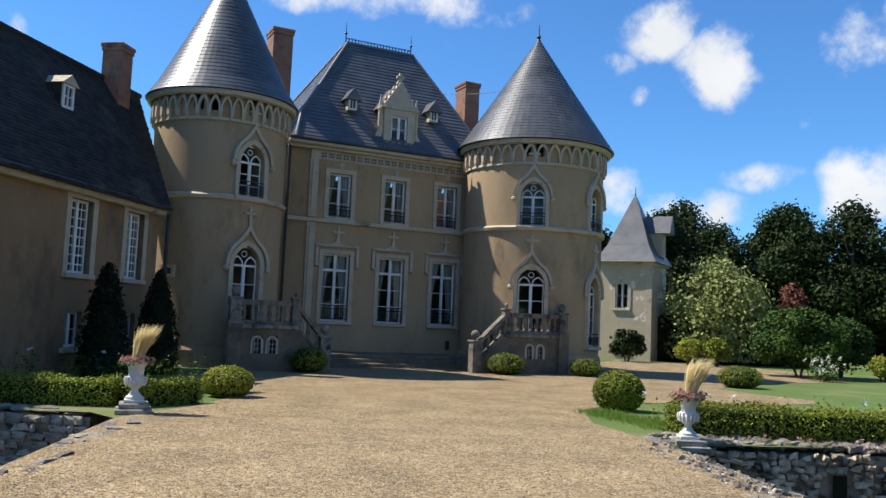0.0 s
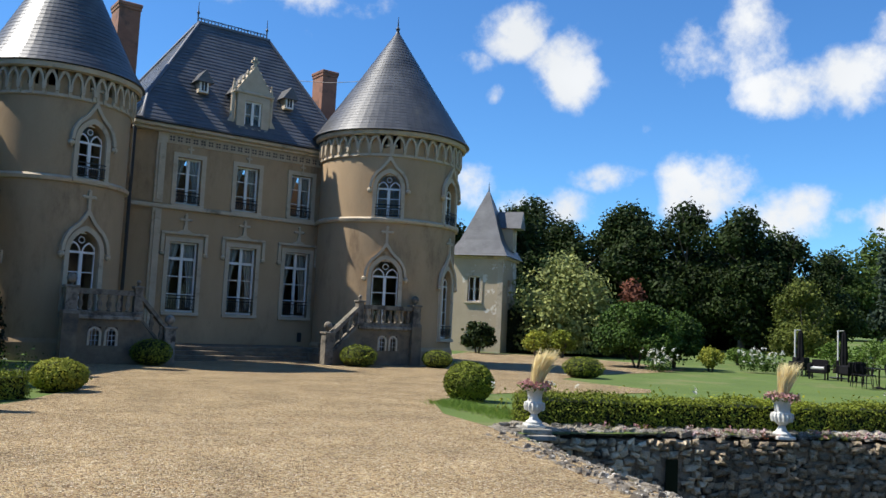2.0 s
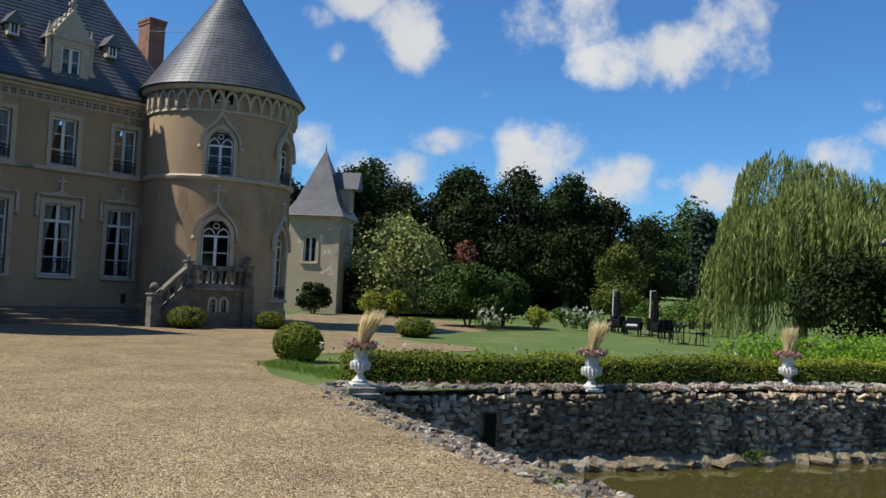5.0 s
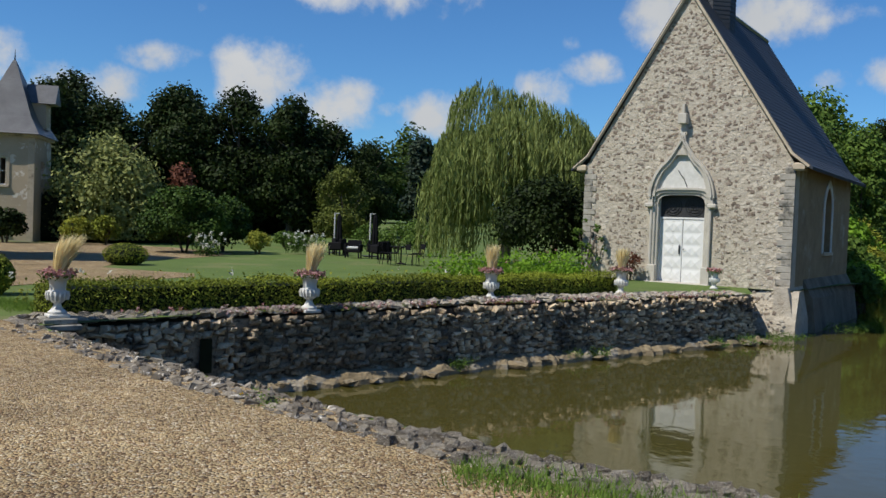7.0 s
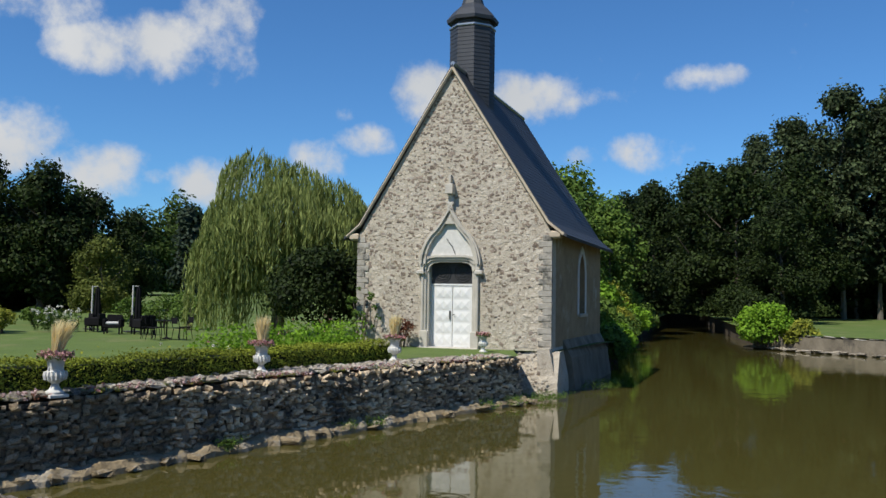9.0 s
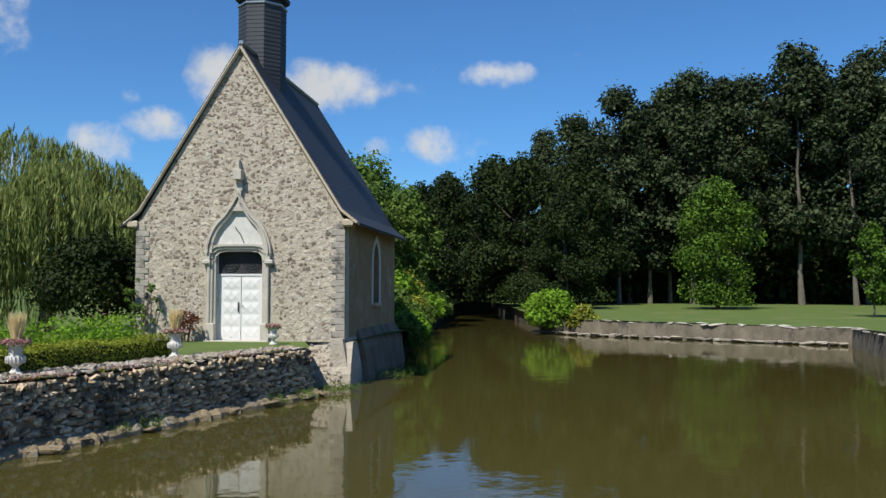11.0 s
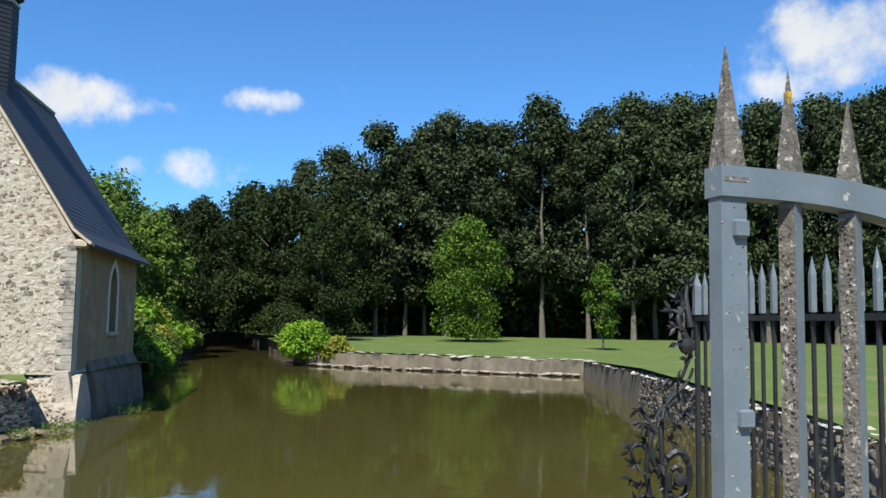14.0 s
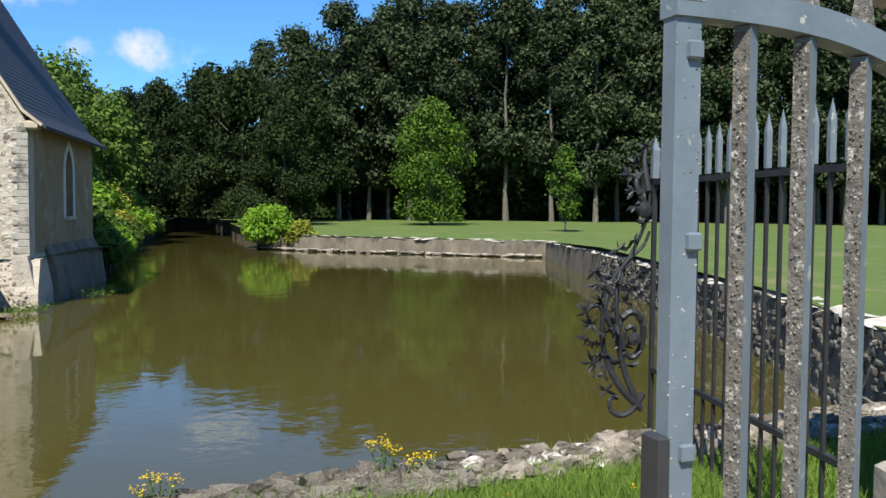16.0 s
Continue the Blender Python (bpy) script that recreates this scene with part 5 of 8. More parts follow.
def terrace(at, x0, x1, y0, y1, stair_to, label, mirror):
    """A raised terrace with barred cellar windows, a balustrade and a sloping flight towards the middle."""
    t = thing("terrace", at, label, "terrace", "entrance terraces")
    fz = 1.45
    wx = (x0 + x1) / 2
    holes = [(wx - 0.42, wx - 0.06, 0.55, 1.1), (wx + 0.06, wx + 0.42, 0.55, 1.1)]
    s = wall_sheet([x0, x1], [-0.25, fz - 0.12], holes, lambda u, d, z: (u, y0 + d, z), 0.35)
    s.box(x0, x0 + 0.3, y0 + 0.35, y1, -0.25, fz - 0.12).box(x1 - 0.3, x1, y0 + 0.35, y1, -0.25, fz - 0.12)
    part("wall", s, M_TERRACE, t, "stained stone terrace wall")
    part("floor_slab", Shape().box(x0 - 0.08, x1 + 0.08, y0 - 0.1, y1, fz - 0.12, fz, bev=0.02), M_BALUSTER, t)
    for sx in (-1, 1):
        x = wx + sx * 0.24
        w = Shape().strip(arch(0.13, 0.36, 0.14, 4), arch(0.2, 0.36, 0.2, 4), -0.03, 0.05, pose(x, y0, 0.55))
        w.box(x - 0.2, x - 0.13, y0 - 0.03, y0 + 0.05, 0.55, 0.91).box(x + 0.13, x + 0.2, y0 - 0.03, y0 + 0.05, 0.55, 0.91)
        p = part("cellar_window", w, M_STONE, t)
        g = Shape()
        for k in (-0.05, 0.05):
            g.box(x + k - 0.01, x + k + 0.01, y0 + 0.08, y0 + 0.1, 0.55, 1.1)
        for z in (0.7, 0.85, 1.0):
            g.box(x - 0.18, x + 0.18, y0 + 0.08, y0 + 0.1, z - 0.01, z + 0.01)
        part("grille", g, M_CANVAS, p)
    outer = x0 if not mirror else x1
    inner = x1 if not mirror else x0
    balustrade(t, (x0 + 0.15, y0 + 0.1), (x1 - 0.15, y0 + 0.1), fz, fz)
    balustrade(t, (outer + (0.1 if not mirror else -0.1), y0 + 0.2), (outer + (0.1 if not mirror else -0.1), y1), fz, fz)
    sgn = -1 if mirror else 1
    part("corner_pier", Shape().box(outer - 0.22, outer + 0.22, y0 - 0.16, y0 + 0.28, -0.25, fz + 0.02), M_TERRACE, t)
    ball_post(t, outer, y0 + 0.06, fz, 0.78)
    ball_post(t, inner, y0 + 0.1, fz, 0.85, 0.07, 0.12)
    # flight of steps from the terrace down to the middle landing
    ex, ey = stair_to
    f = Shape()
    n = 6
    for k in range(n):
        a, b = inner + (ex - inner) * k / n, inner + (ex - inner) * (k + 1) / n
        f.box(*sorted((a, b)), y0 + 0.25, y0 + 1.7, -0.25, fz - (fz - 0.35) * (k + 1) / (n + 0.0))
    part("flight", f, M_TERRACE, t, "worn stone side steps")
    side = Shape().prism([(inner, -0.25), (ex, -0.25), (ex, 0.35), (inner, fz)][::sgn], y0 + 0.0, y0 + 0.25)
    part("string_wall", side, M_TERRACE, t)
    balustrade(t, (inner, y0 + 0.12), (ex, y0 + 0.12), fz, 0.4)
    ball_post(t, ex + sgn * 0.1, y0 + 0.12, -0.25, 1.35, 0.16)
    return t


terrace(HOUSE, -3.75, -1.8, -5.0, -2.4, (-0.85, -3.0), "weathered stone terrace with balustrade before the wing-side tower door", False)
terrace(HOUSE, 6.3, 8.75, -4.75, -2.6, (5.15, -3.3), "weathered stone terrace with balustrade before the garden-side tower door", True)

st = thing("front_steps", HOUSE, "wide shallow grey stone steps below the windows", "steps")
for k in range(4):
    part("step", Shape().box(-0.3 + 0.08 * k, 6.4 - 0.08 * k, -3.3 + 0.36 * k, 0.0 - 0.001 * k, -0.1 + 0.14 * k if k else -0.25, 0.04 + 0.14 * k, bev=0.015), M_TERRACE, st)


# ---- the wing ----
def wing():
    ang = math.degrees(math.atan2(-0.907, -0.42))
    at = SHIFT @ pose(-1.62, 27.0, -0.2, 0, 0, ang)
    t = thing("wing", at, "long low ochre wing with dark tiled roof and white windows", "house")
    # its court face looks along +y of this frame
    m = Matrix.Rotation(math.pi, 4, "Z")
    ln = 16.0
    wins = [(1.7, 2.62, 0.9, 1.9), (4.3, 2.62, 0.95, 1.9), (8.2, 2.62, 0.95, 1.9)]
    low = [(1.7, 0.75, 0.7, 0.9), (4.3, 0.75, 0.7, 0.9)]
    holes = [(x - w / 2, x + w / 2, z, z + h) for x, z, w, h in wins + low]
    part("wall", wall_sheet([0.4, ln], [-0.3, 4.65], holes, lambda u, d, z: (u, -d, z), 0.5), M_WINGRENDER, t, "ochre rendered court wall")
    body = Shape().box(0.4, -0.2, -6.5, -0.5, -0.3, 4.65).box(ln - 0.4, ln, -6.5, -0.5, -0.3, 4.65).box(-0.2, ln - 0.4, -6.5, -6.1, -0.3, 4.65)
    body.prism([(-6.5, 4.65), (0.0, 4.65), (-2.6, 8.9)], 0, 0.35, pose(0.4, 0, 0, 0, 0, 90)).prism([(-6.5, 4.65), (0.0, 4.65), (-2.6, 8.9)], 0, 0.35, pose(ln, 0, 0, 0, 0, 90))
    part("side_wall", body, M_WINGRENDER, t)
    part("cornice", Shape().box(0.4, ln + 0.1, -0.1, 0.22, 4.62, 4.78, bev=0.03), M_STONE, t)
    part("gutter", Shape().box(0.4, ln + 0.1, 0.26, 0.4, 4.76, 4.88, bev=0.03), M_LEAD, t)
    # tiled roof in courses, each of single tiles
    rng = np.random.default_rng(11)
    tl = Shape()
    rows = 38
    y0, z0, y1, z1 = 0.42, 4.78, -2.6, 9.05
    for k in range(rows):
        a, b = k / rows, (k + 1.25) / rows
        for j in range(int((ln - 0.4 + 2.8 * a) / 0.26)):
            x = 0.4 - 2.8 * a + j * 0.26 + (0.13 if k % 2 else 0) + rng.normal() * 0.01
            lift = rng.uniform(0.0, 0.02)
            p = [(x, y0 + (y1 - y0) * a, z0 + (z1 - z0) * a + 0.035 + lift), (x + 0.25, y0 + (y1 - y0) * a, z0 + (z1 - z0) * a + 0.035 + lift), (x + 0.25, y0 + (y1 - y0) * b, z0 + (z1 - z0) * b + 0.01), (x, y0 + (y1 - y0) * b, z0 + (z1 - z0) * b + 0.01)]
            tl.add(p + [(p[0][0], p[0][1], p[0][2] - 0.04), (p[1][0], p[1][1], p[1][2] - 0.04)], [(0, 1, 2, 3)[::-1], (4, 5, 1, 0)])
    tiles = part("roof_tiles", tl, M_OLDTILE, t, "dark mossy small roof tiles")
    tagged(tiles, kind="stuff")
    r = Shape()
    r.add([(0.4, 0.42, 4.76), (ln, 0.42, 4.76), (ln, -2.6, 9.03), (-2.4, -2.6, 9.03), (0.4, -6.9, 4.76), (ln, -6.9, 4.76)], [(0, 3, 2, 1)[::-1], (3, 4, 5, 2)[::-1]])
    part("roof_deck", r, M_OLDTILE, t)
    part("ridge", Shape().tube([(-2.4, -2.6, 9.06), (ln, -2.6, 9.06)], 0.11, 8), M_OLDTILE, t)
    for x, z, w, h in wins:
        casement(t, pose(x, 0.01, z) @ m, w, h, 8, bars=2, curtain=False)
        part("surround", Shape().box(x - w / 2 - 0.2, x - w / 2, -0.1, 0.03, z - 0.1, z + h + 0.2).box(x + w / 2, x + w / 2 + 0.2, -0.1, 0.03, z - 0.1, z + h + 0.2).box(x - w / 2, x + w / 2, -0.1, 0.03, z + h, z + h + 0.2), M_STONE, t)
    for x, z, w, h in low:
        casement(t, pose(x, 0.01, z) @ m, w, h, 2, curtain=False)
    # small dormer with a pale hood
    x, y, z = 3.5, -1.5, 7.4
    d = part("roof_dormer", Shape().box(x - 0.3, x + 0.3, -2.2, y + 0.25, z - 0.3, z + 0.42), M_OLDTILE, t, "small roof dormer with a white hood")
    part("hood", Shape().prism([(x - 0.38, z + 0.36), (x + 0.38, z + 0.36), (x, z + 0.64)], y - 1.1, y + 0.36), M_STONE, d)
    part("frame", Shape().strip([(x - 0.16, z - 0.22), (x + 0.16, z - 0.22), (x + 0.16, z + 0.3), (x - 0.16, z + 0.3), (x - 0.16, z - 0.22)], [(x - 0.25, z - 0.3), (x + 0.25, z - 0.3), (x + 0.25, z + 0.38), (x - 0.25, z + 0.38), (x - 0.25, z - 0.3)], y + 0.25, y + 0.3).box(x - 0.02, x + 0.02, y + 0.25, y + 0.29, z - 0.22, z + 0.3).box(x - 0.16, x + 0.16, y + 0.25, y + 0.29, z + 0.02, z + 0.05), M_WHITE, d)
    part("pane", Shape().box(x - 0.16, x + 0.16, y + 0.252, y + 0.256, z - 0.22, z + 0.3), M_LEAD, d)
    part("downpipe", Shape().tube([(0.05, 0.12, 4.7), (0.05, 0.12, -0.2)], 0.06, 8), M_LEAD, t)
    chimney(at @ pose(-0.45, -2.3, 6.4), 0.66, 0.66, 3.55, "tall red brick chimney on the wing roof ridge")
    chimney(at @ pose(6.6, -2.6, 7.4), 1.0, 0.8, 3.2, "broad red brick chimney on the wing roof")
    return at


WING = wing()


# ---- the small pavilion ----
def pavilion():
    at = pose(21.31, 46.10, -0.2, 0, 0, -42.0)
    t = thing("garden_pavilion", at, "pale square pavilion with a tall slate pyramid roof", "house")
    w = 3.1
    holes = [(0.97, 1.72, 3.0, 4.5), (0.97, 1.72, 0.6, 1.5)]
    s = wall_sheet([0, w], [-0.3, 5.6], holes, lambda u, d, z: (u, d, z), 0.4)
    s.box(0, 0.4, 0.4, 3.5, -0.3, 5.6).box(0.4, w, 3.1, 3.5, -0.3, 5.6)
    part("wall", s, M_PALE, t, "pale flaking rendered wall")
    side = wall_sheet([0.4, 3.1], [-0.3, 5.6], [(1.4, 2.0, 3.0, 4.4)], lambda u, d, z: (w - d, u, z), 0.4)
    part("side_wall", side, M_PALE, t)
    part("quoin", Shape().box(w - 0.3, w + 0.02, -0.02, 0.0, -0.3, 5.6), M_STONE, t)
    part("cornice", Shape().box(-0.15, w + 0.15, -0.15, 3.65, 5.6, 5.78, bev=0.04), M_STONE, t)
    cx, cy = w / 2, 1.75
    r = Shape()
    prof = [(1.9, 5.75), (1.3, 6.75), (0.06, 9.9)]
    pr = courses_up(prof, 0.15)
    for q, z in pr:
        r.v += [(cx + sx * q * 0.97, cy + sy * q * 1.12, z) for sx, sy in ((-1, -1), (1, -1), (1, 1), (-1, 1))]
    for k in range(len(pr) - 1):
        for i in range(4):
            j = (i + 1) % 4
            r.f.append((4 * k + i, 4 * k + j, 4 * k + 4 + j, 4 * k + 4 + i))
    r.f.append((3, 2, 1, 0))
    part("roof", r, M_SLATE_STUFF, t, "steep pyramid slate roof")
    part("finial", Shape().lathe([(0.06, 9.8), (0.03, 10.1), (0.01, 10.5)], 6, pose(cx, cy, 0)), M_LEAD, t)
    casement(t, pose(1.345, 0, 3.0), 0.75, 1.5, 2, transom=0.0, curtain=False)
    part("surround", Shape().box(0.79, 0.97, -0.04, 0.04, 2.9, 4.68).box(1.72, 1.9, -0.04, 0.04, 2.9, 4.68).box(0.97, 1.72, -0.04, 0.04, 4.5, 4.68), M_STONE, t)
    casement(t, pose(1.345, 0, 0.6), 0.75, 0.9, 2, curtain=False)
    d = part("dormer", Shape().box(w - 0.8, w + 0.15, 1.6, 2.6, 6.2, 7.6), M_PALE, t)
    part("dormer_roof", Shape().prism([(-0.65, 7.6), (0.65, 7.6), (0, 8.7)], -0.3, 1.3, pose(w - 1.0, 2.1, 0, 0, 0, 90) @ pose(0, -1.35, 0)), M_SLATE_STUFF, d)
    return at


PAVILION = pavilion()


# ---- the chapel ----
CHAPEL = pose(26.6, 9.42, 0.0, 0, 0, 0.8)
HW, EAVE, APEX, LEN = 3.42, 3.75, 9.35, 8.8


def chapel():
    t = thing("chapel", CHAPEL, "small rubble-stone moat chapel with a steep slate roof and white door", "chapel")
    # front gable, its face towards -x; u runs to the right seen from outside (-y)
    place = lambda u, d, z: (d, -u, z)
    dw, dh = 0.76, 2.08
    front = wall_sheet([-HW, HW], [WATER - 0.8, EAVE], [(-dw - 0.1, dw + 0.1, 0.0, 2.9)], place, 0.6)
    n = 12
    zs = [EAVE + (APEX - EAVE) * k / n for k in range(n + 1)]
    half = lambda z: HW * (APEX - z) / (APEX - EAVE)
    for d in (0, 0.6):
        base = len(front.v)
        front.v += [(d, s_ * half(z), z) for z in zs for s_ in (1, -1)]
        for k in range(n):
            q = (base + 2 * k, base + 2 * k + 1, base + 2 * k + 3, base + 2 * k + 2)
            front.f.append(q if d == 0 else q[::-1])
    part("front_wall", front, M_MORTAR, t, "front gable of pale lime-pointed rubble")
    side = wall_sheet([0.6, LEN], [WATER - 0.8, EAVE + 0.2], [(4.35, 5.45, 1.15, 3.35)], lambda u, d, z: (u, -HW + d, z), 0.6)
    spandrels(side, lambda x, d, z: (4.9 + x, -HW + d, 1.15 + z), 1.1, 2.2, 0.8, 0.6)
    part("side_wall", side, M_SIDE, t, "patchy rendered side wall over the water")
    rest = Shape().box(0.6, LEN, HW - 0.6, HW, WATER - 0.8, EAVE).box(LEN - 0.6, LEN, -HW + 0.6, HW - 0.6, WATER - 0.8, EAVE)
    rest.prism([(-HW, EAVE), (HW, EAVE), (0, APEX)], 0, 0.6, pose(LEN, 0, 0, 0, 0, 90))
    part("back_wall", rest, M_SIDE, t)
    # stepped foot, broadening into the water
    foot = Shape()
    foot.prism([(-0.001, 0.0), (-0.32, -0.95), (-0.36, -2.2), (0.3, -2.2), (0.3, 0.0)], -2.2, HW + 0.28, pose(0, 0, 0) @ Matrix.Scale(-1, 4, (0, 1, 0)))
    part("front_plinth", foot, M_MORTAR, t)
    ft = Shape().prism([(0.0, 0.1), (-0.2, -0.9), (-0.25, -2.2), (0.4, -2.2), (0.4, 0.1)], -0.25, LEN + 0.3, pose(0, -HW, 0, 0, 0, 90) @ Matrix.Scale(-1, 4, (0, 1, 0)) @ pose(0, 0, 0))
    part("side_plinth", ft, M_MORTAR, t)
    # buttress at the back end of the side wall
    bt = Shape().prism([(0.0, 0.3), (-0.3, -0.3), (-0.55, -2.2), (0.3, -2.2), (0.3, 0.3)], 1.7, LEN + 0.1, pose(0, -HW, 0, 0, 0, 90) @ Matrix.Scale(-1, 4, (0, 1, 0)))
    part("buttress", bt, M_PLASTER, t, "dark stained sloping buttress")
    # roof slopes with a flared foot
    for sg, nm in ((-1, "roof"), (1, "roof")):
        r = Shape()
        prof = courses_up([(HW + 0.48, EAVE - 0.04), (HW - 0.08, EAVE + 0.42), (0.0, APEX + 0.14)], 0.17, 0.014)
        x0, x1 = -0.13, LEN + 0.2
        for q, z in prof:
            r.v += [(x0, sg * q, z), (x1, sg * q, z)]
        for k in range(len(prof) - 1):
            f = (2 * k, 2 * k + 1, 2 * k + 3, 2 * k + 2)
            r.f.append(f if sg < 0 else f[::-1])
        # underside
        b = len(r.v)
        for q, z in prof:
            r.v += [(x0, sg * q, z - 0.1), (x1, sg * q, z - 0.1)]
        for k in range(len(prof) - 1):
            f = (b + 2 * k, b + 2 * k + 1, b + 2 * k + 3, b + 2 * k + 2)
            r.f.append(f[::-1] if sg < 0 else f)
            r.f.append((2 * k, 2 * k + 2, b + 2 * k + 2, b + 2 * k))
            r.f.append((2 * k + 1, b + 2 * k + 1, b + 2 * k + 3, 2 * k + 3))
        r.f.append((0, b, b + 1, 1))
        part(nm, r, M_CHAPELSLATE, t, "blue-grey slate roof slope")
        v = Shape()
        v.tube([(-0.1, sg * (HW + 0.4), EAVE - 0.04), (-0.1, sg * (HW - 0.1), EAVE + 0.36), (-0.1, 0, APEX + 0.02)], 0.06, 5)
        part("verge", v, M_STONE, t)
        part("kneeler", Shape().box(-0.12, 0.3, *sorted((sg * (HW - 0.05), sg * (HW + 0.28))), EAVE - 0.16, EAVE + 0.08, bev=0.05), M_STONE, t)
    part("ridge", Shape().tube([(-0.1, 0, APEX + 0.16), (LEN + 0.2, 0, APEX + 0.16)], 0.08, 6), M_ZINC, t)
    # belfry: eight-sided slated drum, hood and spire
    bx = 1.95
    R = 0.8
    bf = Shape()
    prof = courses_up([(R, APEX - 1.9), (R, 11.25)], 0.14, 0.012)
    bf.lathe(prof, 8, pose(bx, 0, 0, 0, 0, 22.5))
    bel = part("belfry", bf, M_CHAPELSLATE, t, "slate-hung eight-sided belfry")
    part("louvre_band", Shape().lathe([(R - 0.05, 11.25), (R - 0.05, 11.5)], 8, pose(bx, 0, 0, 0, 0, 22.5)), M_LEAD, bel)
    part("hood", Shape().lathe([(R + 0.12, 11.48), (R + 0.14, 11.6), (R - 0.1, 11.9), (0.42, 12.15), (0.28, 12.6), (0.16, 13.4), (0.03, 15.4)], 8, pose(bx, 0, 0, 0, 0, 22.5)), M_CHAPELSLATE, bel)
    part("trim", Shape().lathe([(R + 0.02, 11.22), (R + 0.05, 11.25), (R + 0.05, 11.3), (R, 11.33)], 8, pose(bx, 0, 0, 0, 0, 22.5)), M_ZINC, bel)
    # carved door case: ogee hood, tympanum, moulded jambs
    fm = pose(0, 0, 0, 0, 0, -90)
    s = Shape()
    hin, hout = arch(0.84, 2.78, 1.3, 12, 0.3), arch(1.08, 2.74, 1.5, 12, 0.5)
    s.strip(hin, hout, -0.16, 0.03, fm)
    s.strip(arch(0.96, 2.76, 1.4, 12, 0.4), arch(1.02, 2.75, 1.45, 12, 0.45), -0.22, -0.16, fm)
    for sg in (-1, 1):
        part("hood_stop", Shape().box(sg * 1.02 - 0.13, sg * 1.02 + 0.13, -0.2, 0.03, 2.42, 2.56, fm, bev=0.03).box(sg * 0.98 - 0.07, sg * 0.98 + 0.07, -0.16, 0.03, 2.55, 2.8, fm), M_CASESTONE, t)
        for k, (x, d) in enumerate(((0.8, 0.02), (0.88, -0.05), (0.96, -0.1))):
            part("jamb_shaft", Shape().tube([(sg * x, d + 0.03, 0.0), (sg * x, d + 0.03, 2.55)], 0.055, 8, fm), M_CASESTONE, t)
        part("jamb_base", Shape().box(*sorted((sg * 0.76, sg * 1.02)), -0.14, 0.03, 0.0, 0.55, fm, bev=0.02), M_CASESTONE, t)
    # basket arch over the fanlight
    low = [(-0.78, 2.5), (-0.74, 2.68), (-0.62, 2.79), (-0.4, 2.83), (0.4, 2.83), (0.62, 2.79), (0.74, 2.68), (0.78, 2.5)]
    for k, (g, d) in enumerate(((0.0, 0.0), (0.08, -0.05), (0.16, -0.1))):
        o1 = [(x * (1 + g / 0.8), z + g) for x, z in low]
        o2 = [(x * (1 + (g + 0.07) / 0.8), z + g + 0.07) for x, z in low]
        arc = Shape()
        arc.strip(o1, o2, d - 0.03, 0.06, fm)
        part("arch_moulding", arc, M_CASESTONE, t)
    fin = Shape()
    fin.prism([(-0.2, 4.1), (0.2, 4.1), (0.12, 4.4), (0.075, 4.8), (-0.075, 4.8), (-0.12, 4.4)], -0.16, 0.02, fm)
    fin.prism([(-0.12, 4.75), (0.12, 4.75), (0.06, 5.1), (-0.06, 5.1)], -0.12, 0.0, fm)
    fin.box(-0.13, 0.13, -0.3, 0.02, 5.08, 5.42, fm, bev=0.02)
    fin.box(-0.035, 0.035, -0.22, 0.0, 5.42, 5.72, fm)
    part("finial", fin, M_CASESTONE, t)
    part("door_case", s, M_CASESTONE, t, "carved grey stone ogee door case")
    ty = Shape()
    o = arch(0.86, 2.9, 1.2, 12, 0.05)
    ty.prism(o, -0.03, 0.05, fm)
    part("tympanum", ty, M_URN, t, "cream plaster tympanum")
    dr = Shape().box(0.22, 0.32, -dw, dw, 2.06, 2.12)
    fr = part("door_frame", dr.box(0.2, 0.3, -dw - 0.05, -dw, 0, 2.9).box(0.2, 0.3, dw, dw + 0.05, 0, 2.9), M_WHITE, t)
    for sg in (-1, 1):
        leaf_ = Shape().box(0.24, 0.3, *sorted((sg * 0.012, sg * (dw - 0.01))), 0.02, 2.05)
        lf = part("door", leaf_, M_WHITE, t, "white-painted panelled door leaf")
        me = Shape().add([(0, -0.17, -0.17), (0, 0.17, -0.17), (0, 0.17, 0.17), (0, -0.17, 0.17), (-0.028, 0, 0)], [(0, 4, 1), (1, 4, 2), (2, 4, 3), (3, 4, 0)]).mesh("panel", M_WHITE)
        for k in range(5):
            for j in (0.3, 0.98):
                ob = new("panel", me)
                ob.parent = lf
                ob.matrix_local = pose(0.239, sg * dw * (j * 0.5 + 0.1), 0.25 + 0.39 * k) @ Matrix.Diagonal((1, 0.95, 1, 1))
        if sg < 0:
            part("handle", Shape().box(0.19, 0.24, 0.06, 0.1, 0.92, 1.22, bev=0.008).tube([(0.2, -0.03, 1.08), (0.17, -0.1, 1.1)], 0.012, 5), M_LEAD, lf, "dark iron handle")
    gl = part("fanlight", Shape().box(0.24, 0.26, -dw, dw, 2.12, 2.85), M_LEAD, t, "dark leaded fanlight")
    sc = Shape()
    for c in (-0.36, 0.36):
        for r_ in (0.12, 0.22, 0.3):
            sc.tube([(0.225, c + r_ * math.cos(a), 2.47 + r_ * 0.95 * math.sin(a)) for a in np.linspace(0, 2 * math.pi, 15)], 0.012, 4)
        for a in range(4):
            sc.tube([(0.225, c, 2.47), (0.225, c + 0.3 * math.cos(a * 1.57 + 0.78), 2.47 + 0.3 * math.sin(a * 1.57 + 0.78))], 0.01, 4)
    part("scrollwork", sc, M_BLACKIRON, gl)
    part("sill", Shape().box(-0.3, 0.25, -1.05, 1.05, -0.12, 0.02, bev=0.03), M_CASESTONE, t, "worn stone door sill")
